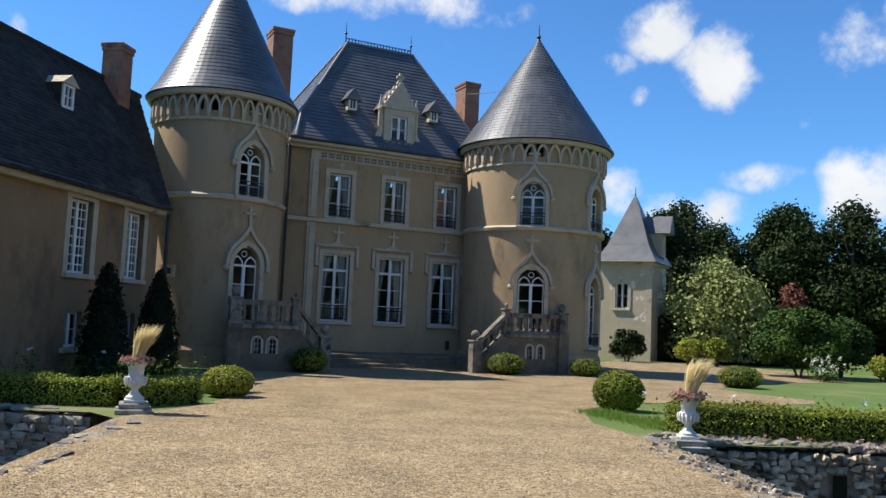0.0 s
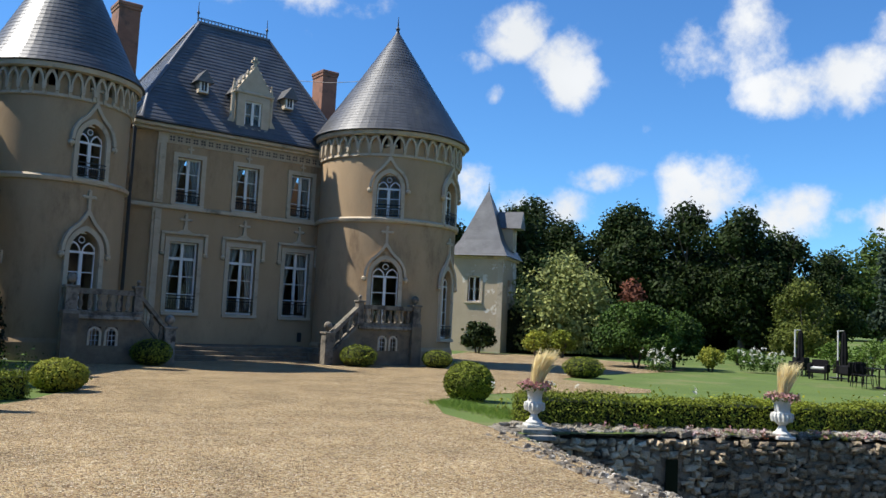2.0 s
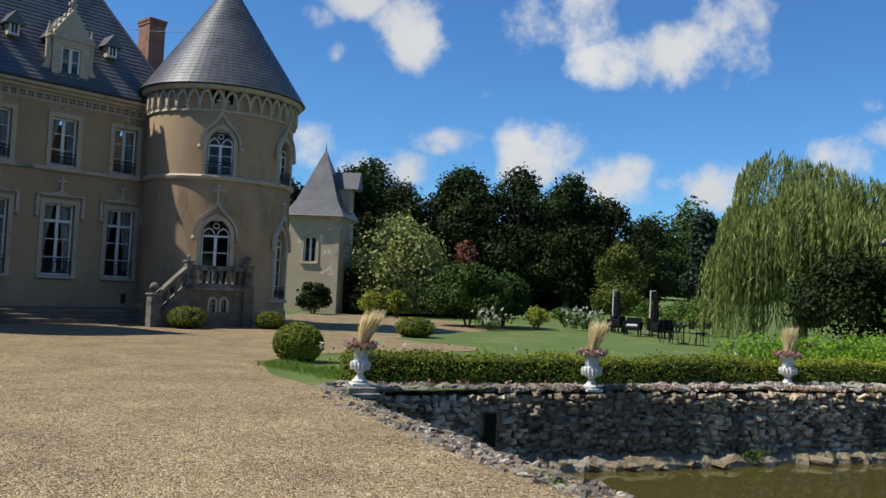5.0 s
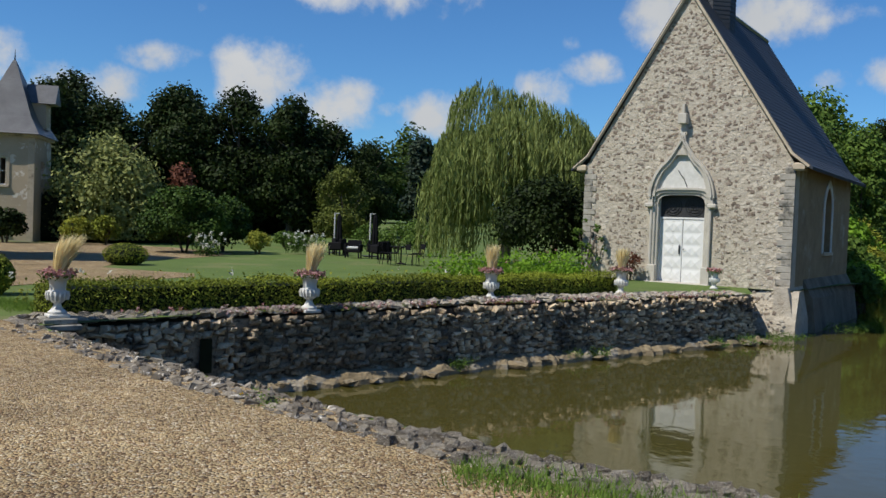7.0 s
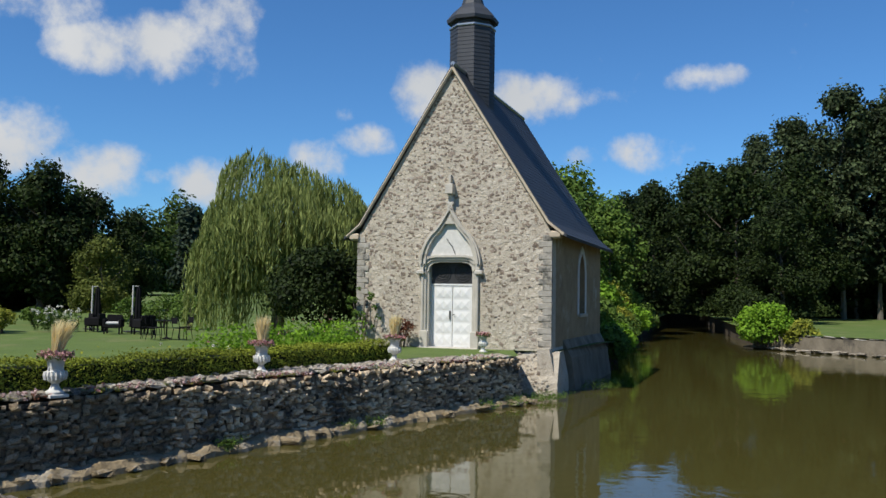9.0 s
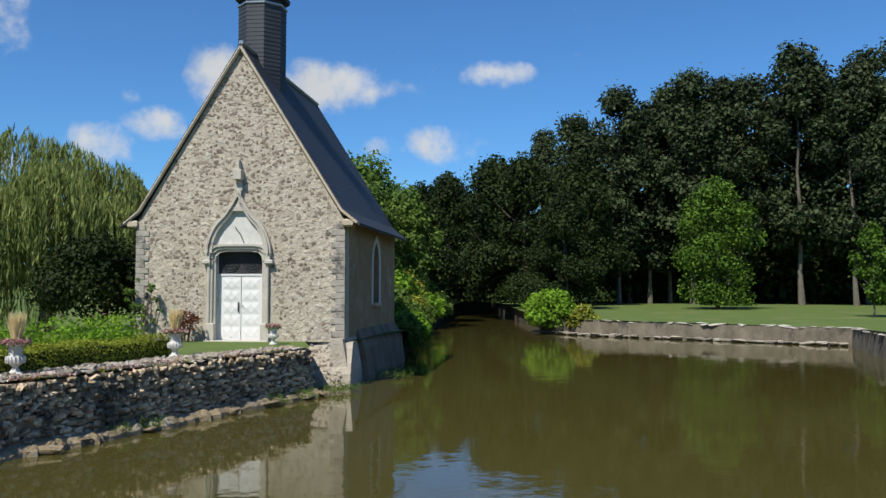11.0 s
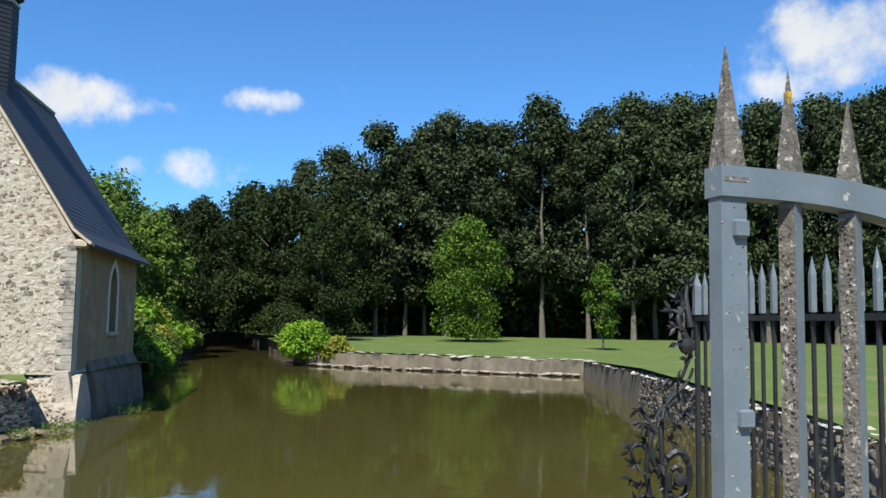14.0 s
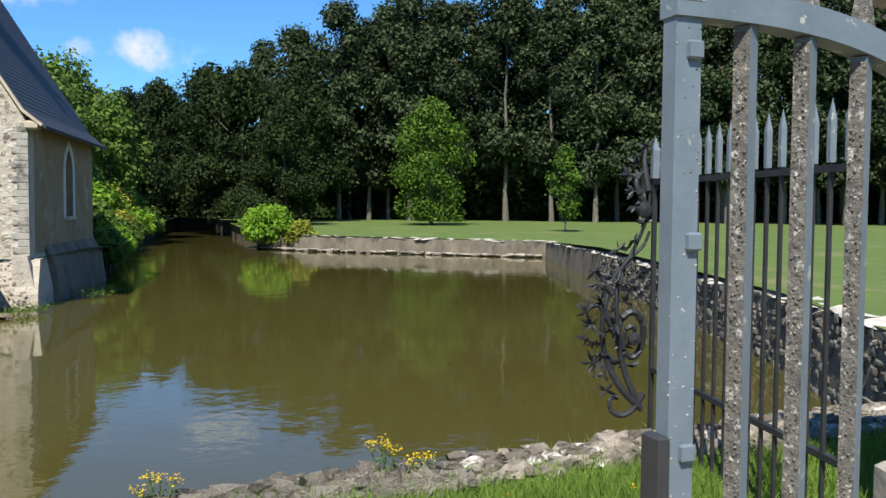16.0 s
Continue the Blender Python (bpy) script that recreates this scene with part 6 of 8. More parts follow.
    # side window in pale stone
    casement(t, pose(4.9, -HW, 1.15), 1.1, 2.2, 4, 0.8, 0, 0, False, 1, depth=0.25)
    part("surround", Shape().strip(arch(0.56, 1.4, 0.84, 9), arch(0.78, 1.4, 1.1, 9), -0.03, 0.1, pose(4.9, -HW, 1.15)).box(4.9 - 0.78, 4.9 - 0.56, -HW - 0.03, -HW + 0.1, 1.1, 2.55).box(4.9 + 0.56, 4.9 + 0.78, -HW - 0.03, -HW + 0.1, 1.1, 2.55), M_URN, t)
    # crack-like iron tie on the tympanum
    part("iron_tie", Shape().tube([(-0.06, 0.13, 3.62), (-0.06, 0.02, 3.45), (-0.06, -0.06, 3.38), (-0.06, -0.18, 3.08)], 0.012, 4), M_LEAD, t)
    return t


chapel_thing = chapel()


# ---- urns, hedges and flowers ----
def urn(at, seed, plinth=0.0, plume=True, lean=0.0, scale=1.0):
    rng = np.random.default_rng(seed)
    t = thing("garden_urn", at, "white stone urn with dry feathery grass and pink flowers" if plume else "small white urn with pink flowers by the chapel door", "urn", "urns on the garden wall")
    k = scale
    z = 0.0
    if plinth:
        p = Shape().box(-0.27, 0.27, -0.27, 0.27, 0, plinth * 0.5, bev=0.015).box(-0.22, 0.22, -0.22, 0.22, plinth * 0.5, plinth, bev=0.015)
        part("plinth", p, M_GREYSTONE, t)
        z = plinth
    part("foot", Shape().box(-0.17 * k, 0.17 * k, -0.17 * k, 0.17 * k, z, z + 0.06 * k, bev=0.01), M_URN, t)
    prof = [(0.15, 0.06), (0.155, 0.1), (0.1, 0.14), (0.065, 0.2), (0.06, 0.24), (0.1, 0.27), (0.16, 0.33), (0.18, 0.4), (0.165, 0.45), (0.135, 0.47), (0.13, 0.52), (0.145, 0.62), (0.185, 0.68), (0.21, 0.7), (0.21, 0.72), (0.18, 0.72), (0.15, 0.66)]
    part("bowl", Shape().lathe([(r * k, z + h * k) for r, h in prof], 20), M_URN, t, smooth=True)
    flutes = Shape()
    for i in range(16):
        a = 2 * math.pi * i / 16
        flutes.tube([(0.168 * k * math.cos(a), 0.168 * k * math.sin(a), z + 0.31 * k), (0.187 * k * math.cos(a), 0.187 * k * math.sin(a), z + 0.39 * k), (0.172 * k * math.cos(a), 0.172 * k * math.sin(a), z + 0.45 * k)], 0.018 * k, 5)
    part("fluting", flutes, M_URN, t)
    top = z + 0.72 * k
    n = 520
    a = rng.uniform(0, 2 * math.pi, n)
    r = 0.28 * k * np.sqrt(rng.random(n)) * rng.uniform(0.9, 1.2, n)
    pts = np.stack([r * np.cos(a), r * np.sin(a), top + 0.03 + 0.028 * rng.normal(size=n) - 0.25 * np.maximum(0, r - 0.22)], 1)
    v, f = leaves(rng, pts, 0.028, 0.3)
    fl = tagged(part("flower_ring", leaf_mesh("flower_ring", v, f, M_PINK), M_PINK, t, "drooping pink flowers"), kind="stuff")
    gp = pts[rng.random(n) < 0.5] + np.array([0, 0, -0.03])
    v, f = leaves(rng, gp, 0.03, 0.3)
    part("flower_leaves", leaf_mesh("flower_leaves", v, f, M_MIDLEAF), M_MIDLEAF, fl)
    if plume:
        s = Shape()
        for i in range(520):
            a = rng.uniform(0, 2 * math.pi)
            q = math.sqrt(rng.random())
            h = rng.uniform(0.36, 0.62)
            ox, oy = 0.07 * q * math.cos(a), 0.07 * q * math.sin(a)
            tx = ox + 0.12 * q * math.cos(a) + lean * h * 0.7 + 0.025 * rng.normal()
            ty = oy + 0.12 * q * math.sin(a) + 0.025 * rng.normal()
            b = rng.uniform(0, 2 * math.pi)
            w = 0.0045
            dx, dy = w * math.cos(b), w * math.sin(b)
            mx, my = ox + (tx - ox) * 0.4, oy + (ty - oy) * 0.4
            s.add([(ox - dx, oy - dy, top), (ox + dx, oy + dy, top), (mx + dx * 1.6, my + dy * 1.6, top + h * 0.6), (mx - dx * 1.6, my - dy * 1.6, top + h * 0.6), (tx, ty, top + h)], [(0, 1, 2, 3), (3, 2, 4)])
        part("dry_grass", s, M_PLUME, t, "straw-coloured feathery grass tuft")
    return t


urn(pose(6.68, 10.95, -0.1, 0, 0, -15), 21, 0.17, True, 0.55, 0.82)
urn(pose(10.94, 10.24, -0.055, 0, 0, -15), 22, 0.0, True, 0.4, 0.92)
urn(pose(15.56, 9.41, -0.025, 0, 0, -15), 23, 0.0, True, 0.05, 0.9)
urn(pose(20.22, 8.5, -0.05, 0, 0, -15), 24, 0.0, True, 0.05, 0.9)
urn(pose(25.1, 7.75, -0.05, 0, 0, -15), 25, 0.0, False, 0.0, 0.8)
urn(SHIFT @ pose(-1.12, 14.1, -0.02, 0, 0, 5), 26, 0.17, True, 0.45, 0.88)


def hedge(a, b, z, w, h, label, seed, mat=None, density=2100, leafsize=0.022, category="hedge"):
    """A clipped box hedge: a core coloured near black as inner shade, a skin of small leaves, uneven edges."""
    rng = np.random.default_rng(seed)
    a, b = Vector(a), Vector(b)
    d = b - a
    ln = d.length
    t = thing("box_hedge" if category == "hedge" else "hedge", pose(a.x, a.y, z, 0, 0, math.degrees(math.atan2(d.y, d.x))), label, category)
    part("core", Shape().box(0.04, ln - 0.04, -w / 2 + 0.05, w / 2 - 0.05, 0, h - 0.06), M_YEW_SHADE, t)
    n = int(density * (ln * (2 * h + w) + 2 * w * h))
    pts, nrm = [], []
    area = np.array([ln * w, ln * h, ln * h, w * h, w * h])
    side = rng.choice(5, n, p=area / area.sum())
    u, v_, q = rng.random(n) * ln, rng.random(n), rng.random(n)
    p = np.zeros((n, 3))
    m = np.zeros((n, 3))
    wob = 0.035 * np.sin(u * 2.1 + seed) + 0.03 * np.sin(u * 5.3)
    p[:, 0] = np.where(side < 3, u, np.where(side == 3, 0, ln))
    p[:, 1] = np.where(side == 0, (v_ - 0.5) * w, np.where(side == 1, -w / 2, np.where(side == 2, w / 2, (v_ - 0.5) * w)))
    p[:, 2] = np.where(side == 0, h, q * h) + np.where(side == 0, wob, 0)
    m[:, 2] = side == 0
    m[:, 1] = np.where(side == 1, -1, np.where(side == 2, 1, 0))
    m[:, 0] = np.where(side == 3, -1, np.where(side == 4, 1, 0))
    p += m * (0.03 * rng.normal(size=(n, 1))) + 0.012 * rng.normal(size=(n, 3))
    v, f = leaves(rng, p, leafsize, 0.15, m)
    part("leaves", leaf_mesh("leaves", v, f, mat or M_BOX), mat or M_BOX, t)
    return t


hedge((7.0, 11.98), (14.2, 10.18), -0.05, 0.76, 0.5, "low clipped box hedge behind the garden wall", 31)
hedge((14.2, 10.18), (20.6, 9.12), -0.03, 0.76, 0.47, "low clipped box hedge near the chapel", 32)
hedge((-6.7, 15.75), (-1.7, 15.0), -0.05, 0.6, 0.45, "low clipped box hedge beside the moat basin", 33)
hedge((-1.6, 14.85), (-0.57, 15.9), -0.05, 0.6, 0.42, "low clipped box hedge turning the bed corner", 34)
hedge((24.0, 46.4), (32.5, 42.6), -0.25, 1.6, 2.7, "tall dark clipped hedge behind the pavilion", 35, M_YEW_SHADE, 55, 0.16)
ball_box(SHIFT @ pose(0.35, 17.6, -0.09), "small clipped yellow-green box ball at the hedge end", 0.5, 0.62, M_GOLDLEAF, 41)
ball_box(pose(7.9, 15.75, -0.09), "round clipped box ball on the gravel edge", 0.5, 0.84, M_BOX, 42, 9000)
ball_box(pose(17.0, 25.2, -0.22), "flattened clipped dark green bush by the drive", 0.72, 0.75, M_BOX, 43, 3000)
ball_box(SHIFT @ pose(3.0, 27.1, -0.2), "clipped bush before the stone terrace", 0.6, 0.8, M_BOX, 44, 2600)
ball_box(SHIFT @ pose(10.2, 28.7, -0.22), "clipped bush before the garden-side terrace", 0.66, 0.8, M_BOX, 45, 2600)
ball_box(SHIFT @ pose(13.4, 28.9, -0.22), "clipped bush at the tower foot", 0.56, 0.68, M_BOX, 46, 2400)


def yew_cone(at, seed, h=2.9, r=0.62):
    rng = np.random.default_rng(seed)
    t = thing("yew_cone", at, "tall dark clipped yew cone against the wing", "bush", "yew cones")
    # solid near-black core paints the shade between the leaves
    part("core", Shape().lathe([(r * 0.8, 0), (r * 0.9, 0.5), (r * 0.55, h * 0.6), (0.1, h * 0.95)], 12), M_YEW_SHADE, t)
    n = 2600
    q = rng.random(n) ** 0.7
    a = rng.uniform(0, 2 * math.pi, n)
    rr = r * (1 - q ** 1.7) ** 0.8 + 0.04 * rng.normal(size=n)
    d = np.stack([np.cos(a), np.sin(a), np.full(n, 0.3)], 1)
    p = np.stack([rr * np.cos(a), rr * np.sin(a), q * h], 1)
    v, f = leaves(rng, p, 0.06, 0.1, d)
    part("crown", leaf_mesh("crown", v, f, M_YEW_SHADE), M_YEW_SHADE, t)


for wx in (1.7, 4.3):
    m = WING @ pose(wx + 0.2, 1.0, 0.0)
    yew_cone(m, 50 + int(wx))


def flower_bed(name, at, label, spots, seed, petals, stem_h=0.5, count=500, leafmat=None, flower=60, petal=0.035, leafsize=0.035):
    """Loose stems with leaves and blooms over a patch; spots are (x, y, spread)."""
    rng = np.random.default_rng(seed)
    t = tagged(new(name), label, "flowers", kind="stuff")
    t.matrix_world = at
    s = Shape()
    pts, blooms = [], []
    for x, y, sp in spots:
        for k in range(count // len(spots) // 6):
            a, q = rng.uniform(0, 2 * math.pi), sp * math.sqrt(rng.random())
            bx, by = x + q * math.cos(a), y + q * math.sin(a)
            h = stem_h * rng.uniform(0.4, 1.15)
            tx, ty = bx + 0.12 * rng.normal(), by + 0.12 * rng.normal()
            b = rng.uniform(0, 6.28)
            dx, dy = 0.004 * math.cos(b), 0.004 * math.sin(b)
            s.add([(bx - dx, by - dy, 0), (bx + dx, by + dy, 0), (tx, ty, h)], [(0, 1, 2)])
            for j in range(6):
                e = rng.uniform(0.1, 0.95)
                pts.append((bx + (tx - bx) * e + 0.04 * rng.normal(), by + (ty - by) * e + 0.04 * rng.normal(), h * e))
            if rng.random() < flower / 100:
                blooms.append((tx, ty, h))
    lm = leafmat or M_MIDLEAF
    part("stems", s, lm, t)
    v, f = leaves(rng, np.array(pts), leafsize, 0.3)
    part("foliage", leaf_mesh("foliage", v, f, lm), lm, t)
    if blooms:
        bl = np.repeat(np.array(blooms), 7, 0) + rng.normal(size=(len(blooms) * 7, 3)) * petal * 0.6
        v, f = leaves(rng, bl, petal, 0.4)
        part("blooms", leaf_mesh("blooms", v, f, petals), petals, t)
    return t


flower_bed("rose_bed", pose(0, 0, -0.06), "straggling garden flowers behind the box hedge", [(7.6 + 0.75 * k, 12.9 - 0.19 * k, 0.55) for k in range(14)], 61, M_WHITEPETAL, 0.62, 3000, M_GOLDLEAF, 4)
flower_bed("rose_bed", pose(0, 0, -0.06), "white roses in a bed beside the wing", [(-5.6 + 0.8 * k, 17.2 + 0.15 * k, 0.7) for k in range(7)], 62, M_WHITEPETAL, 0.75, 2400, M_LAUREL, 2, 0.035)
flower_bed("perennial_bed", pose(0, 0, -0.02), "tall leafy perennials by the chapel", [(18.6 + 0.9 * k, 12.6 - 0.15 * (k % 3), 0.8) for k in range(8)], 63, M_PINK, 0.9, 4200, M_LIMELEAF, 3, 0.03, 0.06)
flower_bed("wall_flowers", pose(0, 0, -0.01), "small pink wall flowers along the garden wall top", [(8.0 + 0.5 * k + 0.3 * math.sin(k * 2.3), 11.1 - 0.145 * k - 0.1, 0.24) for k in range(32) if k % 7 in (0, 1, 4)], 64, M_PINK, 0.1, 800, M_GOLDLEAF, 85, 0.02, 0.018)
flower_bed("wall_flowers", pose(0, 0, 0.0), "pale pink creeping flowers spilling over the garden wall top", [(8.6 + 0.9 * k + 0.3 * math.sin(k * 3.1), 10.72 - 0.262 * k, 0.26) for k in range(16) if k % 3], 67, M_PALEPINK, 0.09, 800, M_REDLEAF, 95, 0.022, 0.016)
flower_bed("white_shrub_roses", pose(30.21, 30.63, -0.15), "white flowering shrub rose on the lawn", [(0, 0, 0.7), (0.8, -0.4, 0.5)], 65, M_WHITEPETAL, 1.0, 900, M_LAUREL, 30, 0.06, 0.06)
flower_bed("white_shrub_roses", pose(24.0, 29.9, -0.2), "white flowering shrub at the lawn edge", [(0, 0, 0.6)], 66, M_WHITEPETAL, 0.9, 500, M_LAUREL, 35, 0.06, 0.06)

# near bank: grass strip, ragwort and weeds along the causeway edge
def grass_strip(name, label, areas, seed, count, h=0.12):
    rng = np.random.default_rng(seed)
    v, f = [], []
    tot = sum(a[4] for a in areas)
    for x0, y0, x1, y1, wgt, wid in areas:
        n = int(count * wgt / tot)
        q, e = rng.random(n), rng.normal(size=n) * wid
        dx, dy = x1 - x0, y1 - y0
        ln = math.hypot(dx, dy)
        px_, py_ = x0 + dx * q - dy / ln * e, y0 + dy * q + dx / ln * e
        b = rng.uniform(0, 6.28, n)
        hh = h * rng.uniform(0.4, 1.5, n)
        lx, ly = rng.normal(size=n) * 0.05, rng.normal(size=n) * 0.05
        w = 0.0055
        base = np.stack([px_, py_, np.zeros(n) + 0.0], 1)
        off = np.stack([w * np.cos(b), w * np.sin(b), np.zeros(n)], 1)
        tip = base + np.stack([lx, ly, hh], 1)
        v.append(np.stack([base - off, base + off, tip], 1).reshape(-1, 3))
    v = np.concatenate(v)
    f = np.arange(len(v)).reshape(-1, 3)
    ob = new(name, leaf_mesh(name, v, f, M_BLADE))
    return tagged(ob, label, "grass", kind="stuff")


grass_strip("bank_grass", "rough grass along the causeway coping", [(5.2, -0.6, 5.75, -3.6, 5, 0.2), (4.75, 2.6, 5.1, 0.4, 0.9, 0.14), (5.4, -2.2, 5.9, -5.0, 4, 0.35), (7.0, 15.0, 7.3, 12.4, 1.4, 0.22)], 71, 32000, 0.085)


def ragwort(at, label, heads, seed):
    """Upright stems with narrow leaves under flat crowded heads of tiny yellow florets."""
    rng = np.random.default_rng(seed)
    t = thing("ragwort", at, label, "flower", "ragwort on the coping")
    st, lf, fl = Shape(), [], []
    for x, y, h in heads:
        st.tube([(x * 0.4, y * 0.4, 0), (x * 0.8, y * 0.8, h * 0.6), (x, y, h)], [0.004, 0.003, 0.002], 4)
        for k in range(26):
            e = rng.uniform(0.1, 0.85)
            lf.append((x * (0.4 + 0.6 * e) + 0.02 * rng.normal(), y * (0.4 + 0.6 * e) + 0.02 * rng.normal(), h * e))
        for k in range(42):
            a, q = rng.uniform(0, 6.28), 0.042 * math.sqrt(rng.random())
            fl.append((x + q * math.cos(a), y + q * math.sin(a), h + 0.012 * rng.normal() - q * 0.3))
    part("stem", st, M_MIDLEAF, t)
    v, f = leaves(rng, np.array(lf), 0.014, 0.2, ratio=0.3)
    tagged(part("leaf", leaf_mesh("leaf", v, f, M_MIDLEAF), M_MIDLEAF, t), kind="stuff")
    v, f = leaves(rng, np.array(fl), 0.0085, 0.8)
    tagged(part("floret", leaf_mesh("floret", v, f, M_YELLOW), M_YELLOW, t, "tiny yellow florets"), kind="stuff")


ragwort(pose(6.02, -1.36, 0.03), "yellow ragwort in flower on the moat coping", [(0, 0, 0.2), (0.05, 0.07, 0.18), (-0.03, -0.06, 0.17), (0.06, -0.02, 0.15)], 72)
ragwort(pose(6.0, -1.56, 0.03), "small yellow ragwort beside the taller one", [(0, 0, 0.11), (0.04, -0.06, 0.1), (-0.02, 0.06, 0.09)], 73)
ragwort(pose(5.78, -0.22, 0.02), "yellow ragwort at the water's edge", [(0, 0, 0.15), (0.04, 0.06, 0.14), (0.02, -0.07, 0.13), (-0.03, 0.1, 0.1)], 76)
flower_bed("weeds", pose(0, 0, -0.02), "green weeds in the coping joints", [(5.72, -1.9, 0.07), (5.75, -2.6, 0.1), (5.2, 4.9, 0.1), (5.95, -3.2, 0.15)], 74, M_YELLOW, 0.14, 700, M_MIDLEAF, 3, 0.012, 0.013)
flower_bed("wall_weeds", pose(0, 0, -1.3), "green weeds at the foot of the garden wall", [(13.9, 9.2, 0.15), (14.1, 9.15, 0.2), (17.2, 8.3, 0.25), (18.0, 8.0, 0.3), (22.2, 6.7, 0.35), (23.4, 6.25, 0.35), (24.6, 5.9, 0.5), (25.3, 5.6, 0.5), (29.2, 5.0, 0.7), (30.6, 4.8, 0.6)], 75, M_YELLOW, 0.26, 4200, M_MIDLEAF, 0, 0.02, 0.026)


# ---- the gate ----
GATE = pose(3.157, -1.63, 0.0, 0, 0, math.degrees(math.atan2(-0.985, 0.17)))


def spike(s, x, y, z0, z1, w, m=None, turn=0.0):
    q = Matrix.Rotation(turn, 4, "Z")
    pts = [q @ Vector(p) for p in ((-w, -w, 0), (w, -w, 0), (w, w, 0), (-w, w, 0), (0, 0, 1))]
    s.add([(x + p.x, y + p.y, z0 + (z1 - z0) * p.z) for p in pts], [(0, 1, 4), (1, 2, 4), (2, 3, 4), (3, 0, 4), (3, 2, 1, 0)], m)


def iron_gate():
    t = thing("iron_gate", GATE, "open grey-painted wrought iron gate leaf crusted with lichen", "gate")
    rng = np.random.default_rng(81)
    top = lambda s_: 1.964 - 0.331 * max(0, s_) ** 2.87
    st_ = Shape().box(-0.032, 0.032, -0.022, 0.022, 0.06, 1.945, bev=0.004)
    stile = part("stile", st_, M_IRON, t, "flat grey-painted closing stile")
    sp = Shape()
    spike(sp, 0, 0, 1.93, 2.245, 0.031)
    part("spike", sp, M_LICHEN, stile)
    for x, z in ((0.012, 1.83), (0.018, 1.43), (0.012, 0.98), (0.0, 0.5)):
        for y0, y1 in ((0.022, 0.035), (-0.035, -0.022)):
            part("bolt_head", Shape().box(x - 0.017, x + 0.017, y0, y1, z - 0.02, z + 0.02, bev=0.005), M_IRON, stile)
    part("lock_box", Shape().box(-0.062, -0.032, -0.03, 0.03, 0.72, 1.02, bev=0.006), M_LEAD, stile, "dark iron lock box")
    # arched top rail
    line = [(x, top(x)) for x in np.linspace(-0.036, 1.5, 24)]
    r = Shape().strip([(x, z - 0.066) for x, z in line], line, -0.03, 0.03)
    part("top_rail", r, M_IRON, t, "grey-painted arched top rail")
    part("lower_rail", Shape().box(0.036, 1.5, -0.014, 0.014, 0.5, 0.56).box(0.036, 1.5, -0.014, 0.014, 0.1, 0.16), M_IRON, t)
    for k in range(1, 9):
        s_ = 0.166 * k
        b = Shape().box(-0.0185, 0.0185, -0.0185, 0.0185, 0.1, top(s_) - 0.067, pose(s_, 0, 0, 0, 0, 25))
        bar = part("bar", b, M_IRON, t)
        sp = Shape()
        spike(sp, 0, 0, top(s_), top(s_) + (0.245 if k == 1 else 0.2), 0.022, pose(s_, 0, 0), radians(25))
        part("spike", sp, M_LICHEN, bar)
        c = Shape()
        m = pose(s_, 0, 0, 0, 0, 25)
        c.box(-0.0215, -0.0187, -0.018, 0.018, 0.12, top(s_) - 0.08, m)
        for j in range(150):
            z = rng.uniform(0.3, top(s_) - 0.08)
            y = rng.uniform(-0.014, 0.014)
            w = rng.uniform(0.0015, 0.0045)
            c.lathe([(w, 0), (w * 0.7, 0.003), (0.001, 0.0045)], 5, m @ pose(-0.0215, y, z, 0, -90, 0))
        part("lichen_crust", c, M_LICHEN, bar, "rough grey lichen crust")
    ly = Shape()
    for z in (2.1, 2.12, 2.135):
        ly.box(0.166 - 0.006, 0.166 + 0.004, -0.008, 0.008, z, z + 0.014)
    part("yellow_lichen", ly, M_YLICHEN, t, "yellow lichen on the spike")
    flakes = Shape()
    for k in range(60):
        z = rng.uniform(0.5, 1.9)
        w = rng.uniform(0.0015, 0.004)
        flakes.lathe([(w, 0), (w * 0.6, 0.0012), (0.0005, 0.002)], 5, pose(rng.uniform(-0.033, 0.033), 0.022, z, -90, 0, 0))
        flakes.lathe([(w, 0), (w * 0.6, 0.0012), (0.0005, 0.002)], 5, pose(rng.uniform(-0.033, 0.033), -0.022, z, 90, 0, 0))
    tagged(part("lichen_spots", flakes, M_GREYSTONE, stile), kind="stuff")
    part("drop_bolt", Shape().tube([(0.0, 0.04, 0.3), (0.0, 0.04, 0.0)], 0.012, 6), M_BLACKIRON, stile)


iron_gate()


def smooth_line(pts, n):
    """A rounded line through the points, n steps between two."""
    out = []
    for i in range(len(pts) - 1):
        p0, p1, p2, p3 = pts[max(i - 1, 0)], pts[i], pts[i + 1], pts[min(i + 2, len(pts) - 1)]
        for k in range(n):
            t = k / n
            out.append(tuple(0.5 * (2 * b + (c - a) * t + (2 * a - 5 * b + 4 * c - d) * t * t + (3 * b - a - 3 * c + d) * t ** 3) for a, b, c, d in zip(p0, p1, p2, p3)))
    return out + [pts[-1]]


